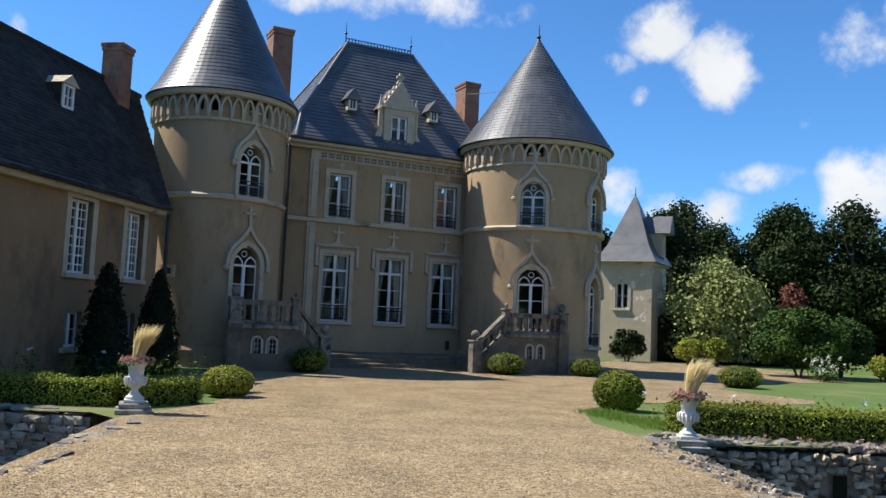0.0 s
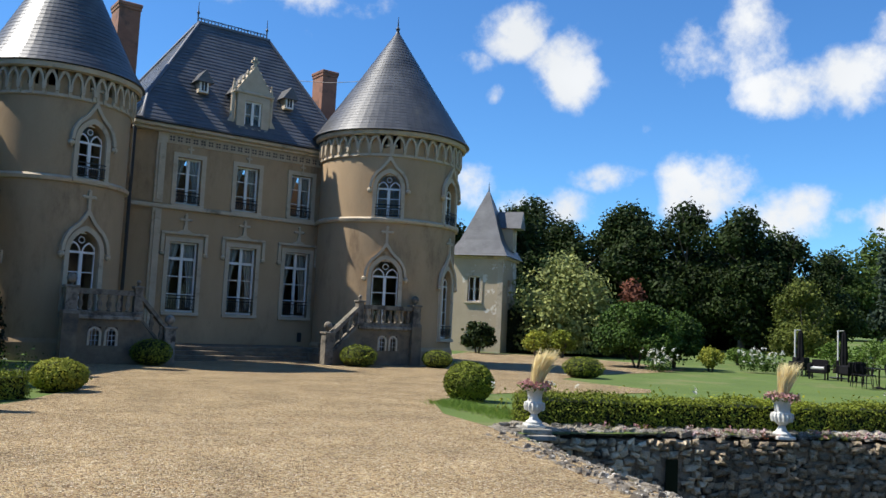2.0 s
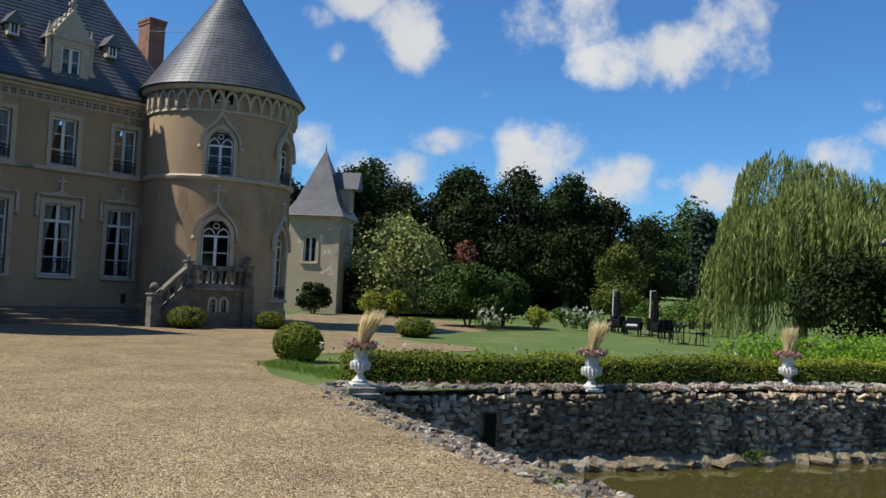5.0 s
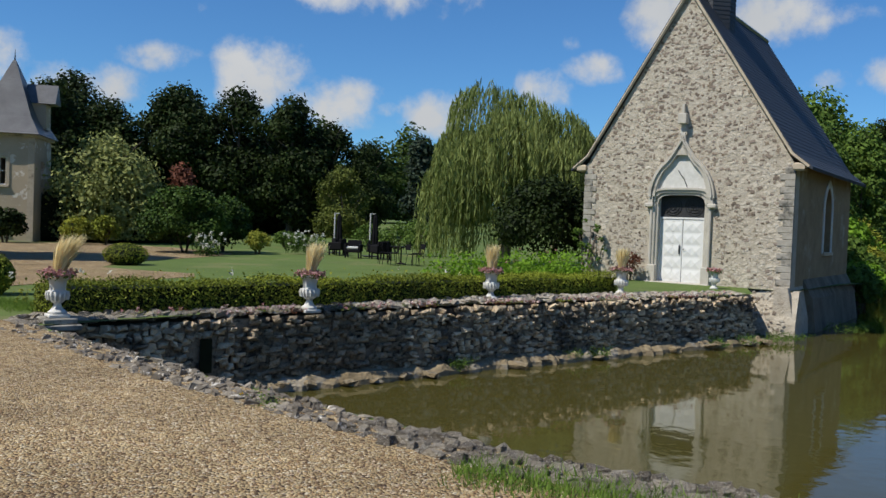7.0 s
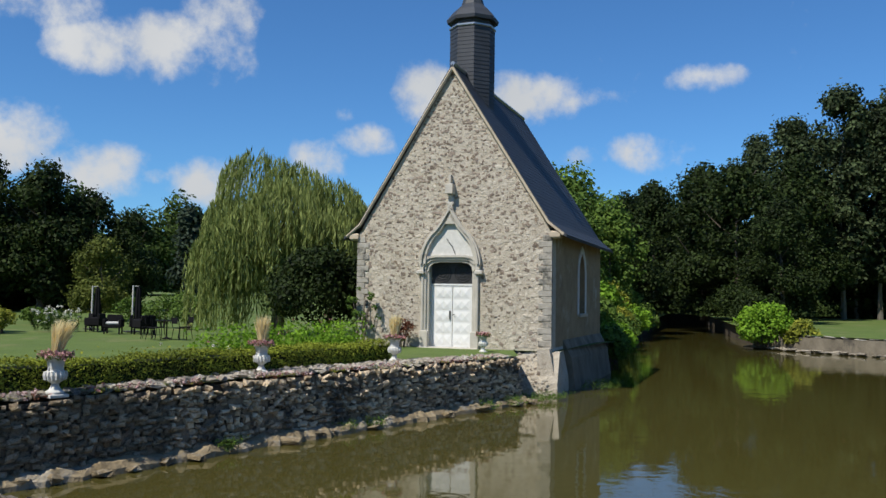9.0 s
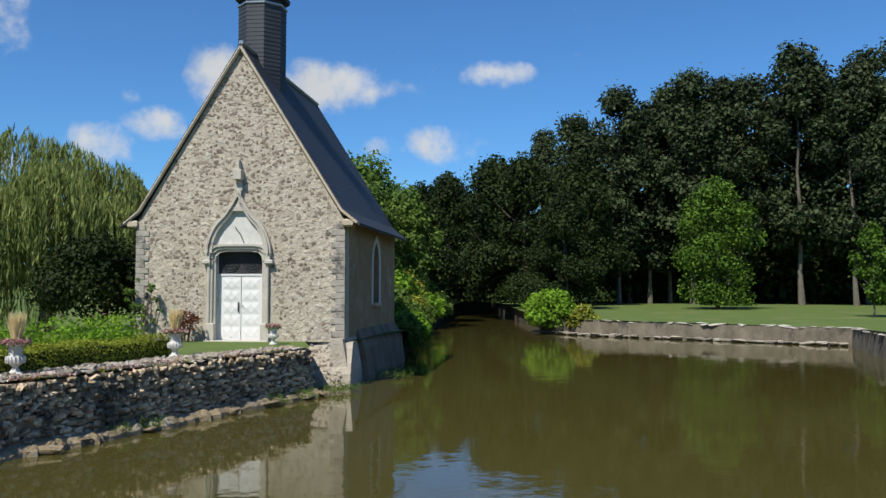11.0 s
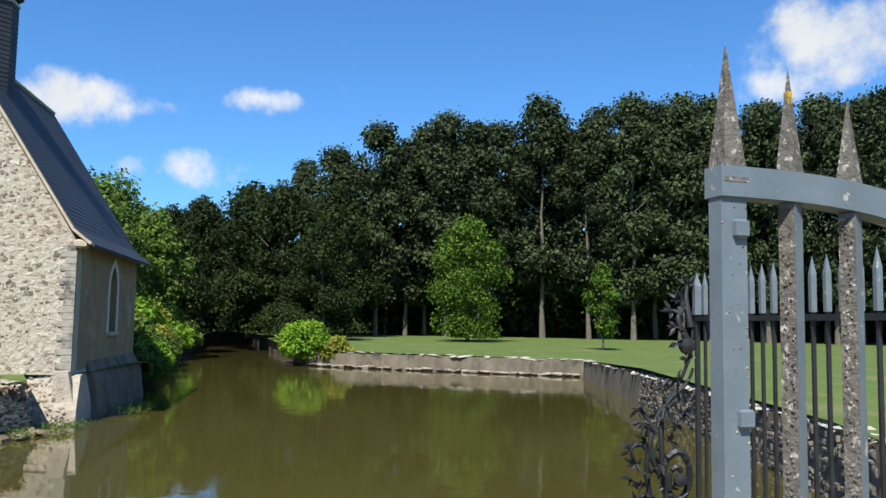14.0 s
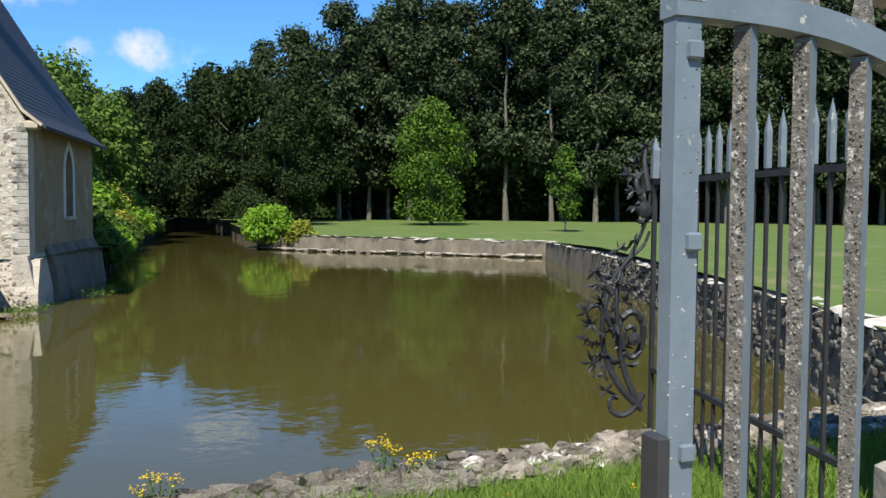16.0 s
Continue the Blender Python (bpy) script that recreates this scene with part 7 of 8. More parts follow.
def fence():
    a, b = Vector((6.57, -3.18)), Vector((4.44, -3.04))
    d = b - a
    ln = d.length
    at = pose(a.x, a.y, 0, 0, 0, math.degrees(math.atan2(d.y, d.x)))
    t = thing("spiked_fence", at, "dark grey iron railing with pointed bars beside the gate pier", "fence")
    part("rail", Shape().box(0, ln, -0.015, 0.015, 1.66, 1.69), M_BLACKIRON, t)
    part("rail", Shape().box(0, ln, -0.015, 0.015, 0.45, 0.48), M_BLACKIRON, t)
    n = 17
    for k in range(n):
        x = ln * k / (n - 0.5)
        w = 0.0135 if k else 0.022
        s = Shape().box(x - w * 0.62, x + w * 0.62, -w * 0.62, w * 0.62, 0.02, 1.7)
        bar = part("bar", s, M_BLACKIRON, t)
        q = Shape()
        m = pose(x, 0, 0)
        q.add([(-w, -w, 1.7), (w, -w, 1.7), (w, w, 1.7), (-w, w, 1.7), (-w, -w, 1.88), (w, -w, 1.88), (w, w, 1.88), (-w, w, 1.88), (0, 0, 1.97)], [(3, 2, 1, 0), (0, 1, 5, 4), (1, 2, 6, 5), (2, 3, 7, 6), (3, 0, 4, 7), (4, 5, 8), (5, 6, 8), (6, 7, 8), (7, 4, 8)], m)
        part("spear", q, M_IRON, bar)
    # thorny scrollwork that guards the end over the water
    rng = np.random.default_rng(91)
    g = Shape()
    P2 = lambda u, z: (0.02 * math.sin(z * 9) - 0.02, -u, z)
    stems = [
        [(0.06, 0.2), (0.2, 0.34), (0.3, 0.55), (0.33, 0.8), (0.26, 1.05), (0.14, 1.2), (0.05, 1.42), (0.03, 1.62)],
        [(0.08, 0.22), (0.16, 0.42), (0.22, 0.66), (0.24, 0.92), (0.2, 1.12), (0.06, 1.26), (0.02, 1.36)],
        [(0.05, 0.3), (0.12, 0.2), (0.2, 0.16), (0.27, 0.2), (0.27, 0.27), (0.22, 0.27)],
        [(0.25, 0.7), (0.34, 0.86), (0.4, 0.88), (0.44, 0.84)], [(0.27, 0.95), (0.34, 1.06), (0.38, 1.1)], [(0.22, 0.5), (0.34, 0.56), (0.38, 0.5)],
        [(0.04, 1.5), (0.1, 1.6), (0.12, 1.68), (0.07, 1.74), (0.03, 1.7)], [(0.04, 1.62), (0.06, 1.8), (0.04, 1.92)],
    ]
    for stem in stems:
        q = smooth_line(stem, 6)
        g.tube([P2(*p) for p in q], [0.024 - 0.015 * i / (len(q) - 1) for i in range(len(q))], 8)
    g.tube([P2(0.13 + 0.105 * (1 - q * 0.85) * math.cos(q * 11), 0.66 + 0.2 * (1 - q * 0.85) * math.sin(q * 11)) for q in np.linspace(0, 1, 40)], [0.026 - 0.01 * q for q in np.linspace(0, 1, 40)], 6)
    g.lathe([(0.001, -0.03), (0.04, -0.02), (0.045, 0), (0.04, 0.02), (0.001, 0.03)], 10, pose(0.0, -0.12, 0.66, 0, 90, 0))
    g.lathe([(0.001, -0.03), (0.05, -0.02), (0.055, 0), (0.05, 0.02), (0.001, 0.03)], 10, pose(0.0, -0.07, 1.5, 0, 90, 0))
    part("scrollwork", g, M_BLACKIRON, t, "dark thorny wrought scrollwork")
    stars = [(0.44, 0.84), (0.38, 1.1), (0.38, 0.5), (0.2, 1.12), (0.26, 1.06), (0.12, 1.18), (0.32, 0.98), (0.3, 0.7), (0.36, 0.62), (0.25, 0.5), (0.14, 1.0), (0.08, 1.08), (0.3, 0.42), (0.12, 1.3), (0.06, 1.42), (0.13, 1.52), (0.16, 1.72), (0.1, 1.8), (0.05, 1.9), (0.22, 1.24), (0.18, 0.9), (0.4, 0.76), (0.34, 0.9), (0.28, 0.84), (0.22, 1.0), (0.36, 1.02), (0.2, 0.62), (0.32, 0.54), (0.42, 0.66), (0.3, 0.32), (0.16, 0.48), (0.24, 0.76), (0.09, 1.7), (0.14, 1.62)]
    for u, z in stars:
        q = Shape()
        c = Vector(P2(u, z))
        for j in range(7):
            dr = Vector((rng.normal() * 0.7, rng.normal() - 0.35, rng.normal() + 0.15)).normalized()
            sd = dr.cross(Vector((rng.normal(), rng.normal(), rng.normal()))).normalized()
            ln_ = rng.uniform(0.05, 0.11)
            up = dr.cross(sd) * 0.004
            p0, p1, p2 = c, c + dr * ln_ * 0.45, c + dr * ln_
            q.add([p0 + up, p1 + sd * 0.015, p2, p1 - sd * 0.015, p0 - up, p1 - up * 1.5], [(0, 1, 2), (0, 2, 3), (4, 5, 1), (5, 2, 1), (4, 3, 5), (5, 3, 2)])
        part("thorn_leaf", q, M_BLACKIRON, t)


fence()


def pier():
    at = pose(4.42, -3.82, 0.0, 0, 0, -12)
    t = thing("gate_pier", at, "weathered stone gate pier with a moulded cap", "pier")
    part("shaft", Shape().box(-0.34, 0.34, -0.34, 0.34, -0.05, 2.26, bev=0.02), M_STONE, t)
    part("base", Shape().box(-0.4, 0.4, -0.4, 0.4, -0.05, 0.35, bev=0.03), M_GREYSTONE, t)
    for nm, w, z0, z1, bv in (("necking", 0.37, 2.26, 2.34, 0.03), ("moulding", 0.42, 2.34, 2.42, 0.035), ("cap", 0.5, 2.42, 2.6, 0.075), ("cap_step", 0.42, 2.6, 2.66, 0.02)):
        part(nm, Shape().box(-w, w, -w, w, z0, z1, bev=bv), M_STONE if nm != "cap_step" else M_GREYSTONE, t, "moulded stone cap with dark lichen" if nm == "cap" else "")
    part("block", Shape().box(-0.3, 0.3, -0.3, 0.3, 2.65, 2.92, bev=0.03), M_GREYSTONE, t)


pier()


# ---- lawn furniture ----
def parasol(at, seed):
    t = thing("closed_parasol", at, "closed black garden parasol with a pale pole on the lawn", "parasol", "closed parasols")
    part("pole", Shape().tube([(0, 0, 0), (0, 0, 2.55)], 0.045, 8), M_CANVAS, t)
    part("base_plate", Shape().box(-0.35, 0.35, -0.35, 0.35, 0.0, 0.06, bev=0.015), M_LEAD, t)
    part("arm", Shape().tube([(0, 0, 2.5), (0.28, 0, 2.52)], 0.03, 6), M_CANVAS, t)
    s = Shape()
    prof = [(0.05, 2.5), (0.11, 2.3), (0.13, 1.8), (0.16, 1.2), (0.15, 0.6), (0.08, 0.4)]
    n = 14
    for r, z in prof:
        s.v += [((r * (1 + 0.25 * (i % 2))) * math.cos(2 * math.pi * i / n) + 0.28, (r * (1 + 0.25 * (i % 2))) * math.sin(2 * math.pi * i / n), z) for i in range(n)]
    for k in range(len(prof) - 1):
        for i in range(n):
            j = (i + 1) % n
            s.f.append((k * n + i, (k + 1) * n + i, (k + 1) * n + j, k * n + j))
    s.f += [tuple(range(n)), tuple(reversed(range((len(prof) - 1) * n, len(prof) * n)))]
    part("canopy", s, M_BLACKCANVAS, t, "folded black canopy")


parasol(pose(33.59, 31.32, -0.2, 0, 0, -30) @ Matrix.Diagonal((0.9, 0.9, 0.86, 1)), 1)
parasol(pose(32.32, 27.64, -0.18, 0, 0, -30) @ Matrix.Diagonal((0.9, 0.9, 0.86, 1)), 2)


def lounge_chair(at, mat, label):
    t = thing("garden_armchair", at, label, "armchair", "garden armchairs")
    part("seat", Shape().box(-0.33, 0.33, -0.33, 0.3, 0.26, 0.42, bev=0.03), mat, t)
    part("cushion", Shape().box(-0.28, 0.28, -0.3, 0.24, 0.42, 0.54, bev=0.04), M_CANVAS, t)
    part("backrest", Shape().box(-0.33, 0.33, 0.24, 0.36, 0.42, 0.85, bev=0.03), mat, t)
    for sx in (-1, 1):
        part("armrest", Shape().box(*sorted((sx * 0.29, sx * 0.4)), -0.33, 0.36, 0.3, 0.66, bev=0.025), mat, t)
        for y in (-0.28, 0.28):
            part("leg", Shape().box(sx * 0.32 - 0.03, sx * 0.32 + 0.03, y - 0.03, y + 0.03, 0, 0.3), mat, t)
    return t


first = lounge_chair(pose(32.44, 29.8, -0.2, 0, 0, 60), M_BLACKCANVAS, "dark woven garden armchair with a pale cushion")
for x, y, r in ((31.56, 29.16, 200), (31.3, 26.37, 40), (30.67, 25.48, 160), (30.41, 27.0, 300)):
    copy_thing(first, pose(x, y, -0.18, 0, 0, r))


def iron_chair(at):
    t = thing("bistro_chair", at, "black metal bistro chair on the lawn", "chair", "bistro chairs")
    part("seat", Shape().lathe([(0.2, 0.44), (0.21, 0.46), (0.2, 0.47)], 12), M_BLACKCANVAS, t)
    part("backrest", Shape().tube([(-0.19, 0.17, 0.46), (-0.2, 0.24, 0.8), (-0.1, 0.27, 0.92), (0.1, 0.27, 0.92), (0.2, 0.24, 0.8), (0.19, 0.17, 0.46)], 0.014, 6).box(-0.15, 0.15, 0.235, 0.255, 0.62, 0.86), M_BLACKCANVAS, t)
    for sx in (-1, 1):
        for sy in (-1, 1):
            part("leg", Shape().tube([(sx * 0.15, sy * 0.15, 0.45), (sx * 0.2, sy * 0.2, 0.0)], 0.013, 5), M_BLACKCANVAS, t)
    return t


c1 = iron_chair(pose(27.91, 22.38, -0.15, 0, 0, 20))
for x, y, r in ((26.95, 22.14, 140), (28.03, 21.18, 250), (27.07, 20.7, 80), (26.59, 21.54, 10)):
    copy_thing(c1, pose(x, y, -0.12, 0, 0, r))
tb = thing("bistro_table", pose(27.43, 21.6, -0.13), "round black metal garden table on the lawn", "table")
part("tabletop", Shape().lathe([(0.44, 0.71), (0.45, 0.72), (0.44, 0.735)], 20), M_BLACKCANVAS, tb)
part("pedestal", Shape().lathe([(0.2, 0), (0.19, 0.03), (0.03, 0.08), (0.025, 0.71)], 10), M_BLACKCANVAS, tb)


# ---- trees ----
def place_copies(first, spots, seed):
    rng = np.random.default_rng(seed)
    for x, y, s in spots:
        m = pose(x, y, ground_z(x, y) - 0.05, 0, 0, rng.uniform(0, 360))
        c = copy_thing(first, m)
        c.matrix_basis = m @ Matrix.Diagonal((s * rng.uniform(0.92, 1.08), s * rng.uniform(0.92, 1.08), s, 1))


POP = "tall grey-green poplar with a bare lower trunk at the wood edge"
pops = [tree("poplar", pose(x, y, -0.1), POP, 26, 9.6, M_POPLAR, 100 + k, 14500, 0.25, 0.2, 0.26, M_PALEBARK, 62, group="poplars", crown_shape="column") for k, (x, y) in enumerate(((103.5, -8.0), (101.0, -20.0), (98.0, -33.0)))]
spots = [[], [], []]
rng = np.random.default_rng(5)
k = 0
for row_x, y_start, step in ((104.0, -1.5, 5.2), (110.0, -4.0, 5.6), (117.0, 0.0, 6.0)):
    y = y_start
    while y > -86:
        x = row_x - max(0, -y - 25) * 0.42 + rng.normal() * 1.2
        grow = 0.86 + 0.26 * min(1, max(0, -y / 32))
        if not (row_x == 104.0 and min(abs(y + 8), abs(y + 20), abs(y + 33)) < 2.4):
            spots[k % 3].append((x, y + rng.normal() * 0.8, grow * rng.uniform(0.93, 1.06)))
        k += 1
        y -= step
for first, sp in zip(pops, spots):
    place_copies(first, sp, 6 + len(sp))

DARK = "dense dark green broadleaf tree at the wood edge"
dark1 = tree("broadleaf_tree", pose(47.0, 64.5, 0.0), DARK, 12.8, 10.0, M_DARKLEAF, 120, 20000, 0.19, 0.1, 0.3, None, 50, group="woodland trees")
dark2 = tree("broadleaf_tree", pose(86.5, 2.6, -0.1), DARK, 15.5, 11.0, M_DARKLEAF, 121, 18000, 0.2, 0.06, 0.3, None, 50, group="woodland trees")
place_copies(dark1, [(33.0, 74.0, 0.92), (38.5, 70.0, 1.0), (42.5, 67.5, 0.9), (51.0, 60.5, 1.03), (54.0, 56.5, 0.98), (57.5, 55.0, 0.82), (60.5, 53.0, 0.7), (26.0, 77.0, 0.9), (18.0, 80.0, 0.95), (44.0, 76.0, 1.15), (52.0, 70.0, 1.1), (35.0, 82.0, 1.05), (59.0, 64.0, 0.95)], 7)
place_copies(dark2, [(80.5, -1.5, 0.72), (92.0, 6.0, 1.05), (95.5, -3.0, 1.1), (78.0, 12.0, 0.75), (100.0, 12.0, 1.0), (112.0, 14.0, 1.1), (121.0, 9.0, 1.1), (66.0, 16.0, 0.75)], 8)
# unseen row added behind the camera to darken window reflections and sky fill
place_copies(dark1, [(-58.0 + 9.5 * k, -34.0 - 5.0 * math.sin(k * 1.7), 1.0 + 0.12 * math.sin(k * 2.3)) for k in range(9)], 12)
far1 = tree("broadleaf_tree", pose(121.0, 104.0, 1.5), "hazy green tree on the far meadow edge", 15, 14, M_CANALLEAF, 122, 8000, 0.36, 0.08, 0.3, None, 30, group="far trees")
place_copies(far1, [(112.0, 112.0, 1.0), (104.0, 120.0, 1.1), (128.0, 98.0, 1.0), (135.0, 92.0, 0.95), (142.0, 84.0, 0.9), (95.0, 128.0, 1.15), (118.0, 118.0, 1.3), (132.0, 105.0, 1.25), (150.0, 74.0, 1.0), (158.0, 64.0, 1.0), (164.0, 52.0, 1.0), (168.0, 38.0, 1.05), (168.0, 24.0, 1.1), (84.0, 134.0, 1.2), (70.0, 140.0, 1.2)], 9)
mid1 = tree("broadleaf_tree", pose(50.5, 11.8, -0.1), "mid-green tree leaning over the canal", 9.5, 6.5, M_MIDLEAF, 123, 9000, 0.17, 0.05, 0.16, None, 46, group="canal trees")
place_copies(mid1, [(44.5, 13.5, 0.95), (56.0, 13.0, 0.92), (62.0, 13.5, 1.0), (69.0, 14.5, 1.05), (75.0, 15.0, 1.1), (84.0, 16.0, 1.2), (40.0, 16.5, 0.8), (71.1, 15.2, 1.36), (66.0, 11.2, 1.04)], 10)
tree("conifer_tree", pose(79.0, 61.0, 0.8), "dark blue-green conifer above the meadow", 10.5, 6.0, M_PINE, 124, 4200, 0.3, 0.1, 0.2, None, 30, crown_shape="cone")
tree("lime_tree", pose(82.0, -15.4, -0.1), "bright green young lime tree on the lawn", 12.0, 9.4, M_LINDEN, 125, 13000, 0.17, 0.06, 0.16, None, 60)
tree("young_tree", pose(63.8, -22.7, -0.15), "slim bright green young tree on the lawn", 6.3, 3.4, M_LINDEN, 126, 2600, 0.15, 0.2, 0.07, M_PALEBARK, 16)
tree("flowering_tree", pose(27.9, 44.2, -0.2), "broad cream-green flowering tree beside the pavilion", 5.9, 8.6, M_PALELEAF, 127, 18000, 0.13, 0.08, 0.16, None, 38)
tree("copper_shrub", pose(33.6, 45.0, -0.2), "copper-red leaved small tree behind the bushes", 4.9, 3.0, M_REDLEAF, 128, 2200, 0.15, 0.15, 0.09, None, 14)
tree("young_tree", pose(43.09, 39.74, -0.2), "yellow-green small spreading tree on the lawn", 5.2, 5.2, M_OLIVELEAF, 129, 9000, 0.11, 0.2, 0.09, None, 22)
shrub("laurel_bush", pose(24.9, 32.6, -0.2), "large glossy dark green laurel bush on the lawn", 2.2, 2.2, 3.2, M_LAUREL, 130, 14000, 0.085, 26)
shrub("laurel_bush", pose(27.6, 33.2, -0.2), "rounded green shrub behind the laurel", 1.5, 1.5, 2.8, M_LAUREL, 131, 8000, 0.085, 16)
shrub("round_bush", pose(25.6, 40.4, -0.2), "rounded green shrub before the tall hedge", 0.9, 0.9, 1.6, M_BOX, 132, 1800, 0.08)
shrub("round_bush", pose(24.3, 40.9, -0.2), "rusty-tinged rounded shrub before the hedge", 0.9, 0.9, 1.5, M_GOLDLEAF, 133, 1500, 0.08)
shrub("yucca_bush", pose(21.6, 42.9, -0.2), "dark spiky bush against the pavilion wall", 1.15, 0.9, 1.9, M_DARKLEAF, 134, 1800, 0.13, 12)
shrub("golden_shrub", pose(27.9, 31.0, -0.2), "golden yellow-green shrub on the lawn", 0.75, 0.7, 1.15, M_GOLDLEAF, 135, 1400, 0.07)
for k, (x, y, r, h) in enumerate(((36.15, 37.97, 0.8, 1.0), (35.77, 36.44, 0.8, 0.95), (37.43, 32.34, 1.0, 1.7), (37.69, 30.29, 1.1, 1.9), (36.54, 27.73, 1.2, 2.1))):
    shrub("garden_shrub", pose(x, y, -0.2), "loose green garden shrub behind the lawn seats", r, r, h, M_MIDLEAF, 140 + k, 1300, 0.08, group="garden shrubs")
shrub("dark_shrub", pose(29.4, 15.8, -0.1), "large dark green shrub beside the chapel wall", 2.6, 2.2, 3.7, M_DARKLEAF, 150, 12000, 0.09, 26)
shrub("dark_shrub", pose(31.6, 14.2, -0.1), "dark green shrub close to the chapel side", 1.8, 1.8, 3.2, M_DARKLEAF, 151, 3500, 0.1, 16)
shrub("bank_bush", pose(58.9, -0.25, -1.4), "rounded bright green bush on the bank corner", 2.1, 2.1, 3.1, M_LIMELEAF, 152, 5200, 0.13, 20)
shrub("bank_bush", pose(58.0, -2.4, -1.3), "pale reedy bush on the bank corner", 1.3, 1.3, 2.0, M_GOLDLEAF, 153, 1800, 0.12)
for k, (x, y, r, h, mt) in enumerate(((42.0, 7.6, 1.5, 2.4, M_MIDLEAF), (47.5, 9.2, 2.0, 3.6, M_LIMELEAF), (54.0, 10.2, 2.2, 4.0, M_LIMELEAF), (61.0, 10.9, 2.2, 3.8, M_GOLDLEAF), (69.0, 11.4, 2.4, 4.2, M_MIDLEAF), (78.0, 12.2, 2.6, 4.2, M_DARKLEAF), (72.0, 0.6, 2.4, 3.4, M_DARKLEAF), (80.0, 2.2, 2.6, 4.0, M_DARKLEAF))):
    shrub("canal_bush", pose(x, y, -0.6), "overhanging green bush on the canal bank", r, r, h, mt, 160 + k, 3600, 0.13, 18, group="canal bushes")
for k, (x, y, r, h, mt) in enumerate(((37.5, 6.2, 1.1, 1.9, M_MIDLEAF), (40.5, 6.6, 1.2, 2.1, M_LIMELEAF), (45.0, 7.2, 1.4, 2.4, M_MIDLEAF), (50.5, 8.0, 1.5, 2.6, M_GOLDLEAF), (57.5, 8.9, 1.5, 2.6, M_MIDLEAF), (65.0, 9.3, 1.6, 2.8, M_LIMELEAF), (73.0, 9.8, 1.7, 2.8, M_MIDLEAF))):
    shrub("canal_bush", pose(x, y, -1.3), "low green bush hanging over the canal water", r * 1.5, r, h, mt, 260 + k, 2600, 0.11, 16, group="canal bushes")
shrub("climbing_rose", pose(26.2, 12.5, -0.05), "thin climbing rose against the chapel corner", 0.25, 0.75, 2.1, M_MIDLEAF, 170, 420, 0.06, 16)
shrub("reddish_shrub", pose(26.0, 10.9, -0.05), "dark reddish shrub beside the chapel door", 0.4, 0.5, 1.05, M_REDLEAF, 171, 700, 0.05)


def willow(at):
    rng = np.random.default_rng(180)
    t = thing("weeping_willow", at, "weeping willow with long yellow-green hanging fronds", "tree")
    part("trunk", trunk_shape(rng, 6.0, 0.3, 8, 0.4, 0.35), M_BARK, t)
    pts, s = [], Shape()
    # domes: to the side, towards the house, top height, radius
    domes = [(-1.0, 0.2, 8.5, 1.7), (0.8, 0.4, 8.0, 1.6), (2.5, 0.2, 7.3, 1.3), (3.3, 0.0, 6.3, 1.1), (-2.2, 0.0, 6.4, 1.2), (-2.9, -0.3, 4.6, 1.0), (0.0, -1.6, 7.0, 1.9), (-1.7, -1.7, 5.7, 1.5), (1.9, -1.5, 6.0, 1.6), (0.4, 2.0, 7.2, 2.0), (-1.6, 1.7, 6.2, 1.7), (2.0, 1.8, 6.2, 1.6)]
    for k in range(2300):
        u, w, dome_top, dome_r = domes[rng.integers(len(domes))]
        a, q = rng.uniform(0, 2 * math.pi), math.sqrt(rng.random())
        r = dome_r * q * (1 + 0.15 * math.sin(3 * a + u))
        top = dome_top - dome_r * (1 - math.sqrt(max(0.02, 1 - 0.95 * q * q))) - rng.uniform(0, 0.5)
        ln = rng.uniform(0.6, 2.9) * (0.45 + 0.75 * q)
        if u < -1.5 and rng.random() < 0.45:
            ln *= 1.9
        cx, cy = 0.524 * u + 0.852 * w, -0.852 * u + 0.524 * w
        ln = min(ln, top - 0.4)
        x, y = cx + r * math.cos(a), cy + r * math.sin(a)
        ox, oy = math.cos(a) * 0.35, math.sin(a) * 0.35
        n = int(ln * 5.5) + 2
        e = np.linspace(0, 1, n)
        px_ = x + ox * np.sqrt(e) + 0.04 * rng.normal(size=n)
        py_ = y + oy * np.sqrt(e) + 0.04 * rng.normal(size=n)
        pts.append(np.stack([px_, py_, top - ln * e ** 1.15], 1))
        s.tube([(x, y, top), (x + ox * 0.7, y + oy * 0.7, top - ln * 0.5), (x + ox, y + oy, top - ln)], 0.008, 3)
    part("fronds", s, M_WILLOW, t)
    p = np.concatenate(pts)
    n = len(p)
    d = np.stack([0.3 * rng.normal(size=n), 0.3 * rng.normal(size=n), -np.ones(n)], 1)
    d /= np.linalg.norm(d, axis=1)[:, None]
    b = np.cross(d, rng.normal(size=(n, 3)))
    b /= np.linalg.norm(b, axis=1)[:, None]
    ln = rng.uniform(0.14, 0.26, n)[:, None]
    v = np.stack([p - d * ln, p + b * 0.03, p + d * ln, p - b * 0.03], 1).reshape(-1, 3)
    part("leaves", leaf_mesh("leaves", v, np.arange(len(v)).reshape(-1, 4), M_WILLOW), M_WILLOW, t)


willow(pose(33.3, 20.3, -0.2))

# dark leaf masses close the woods and stand in for shade below the crowns
rng = np.random.default_rng(190)


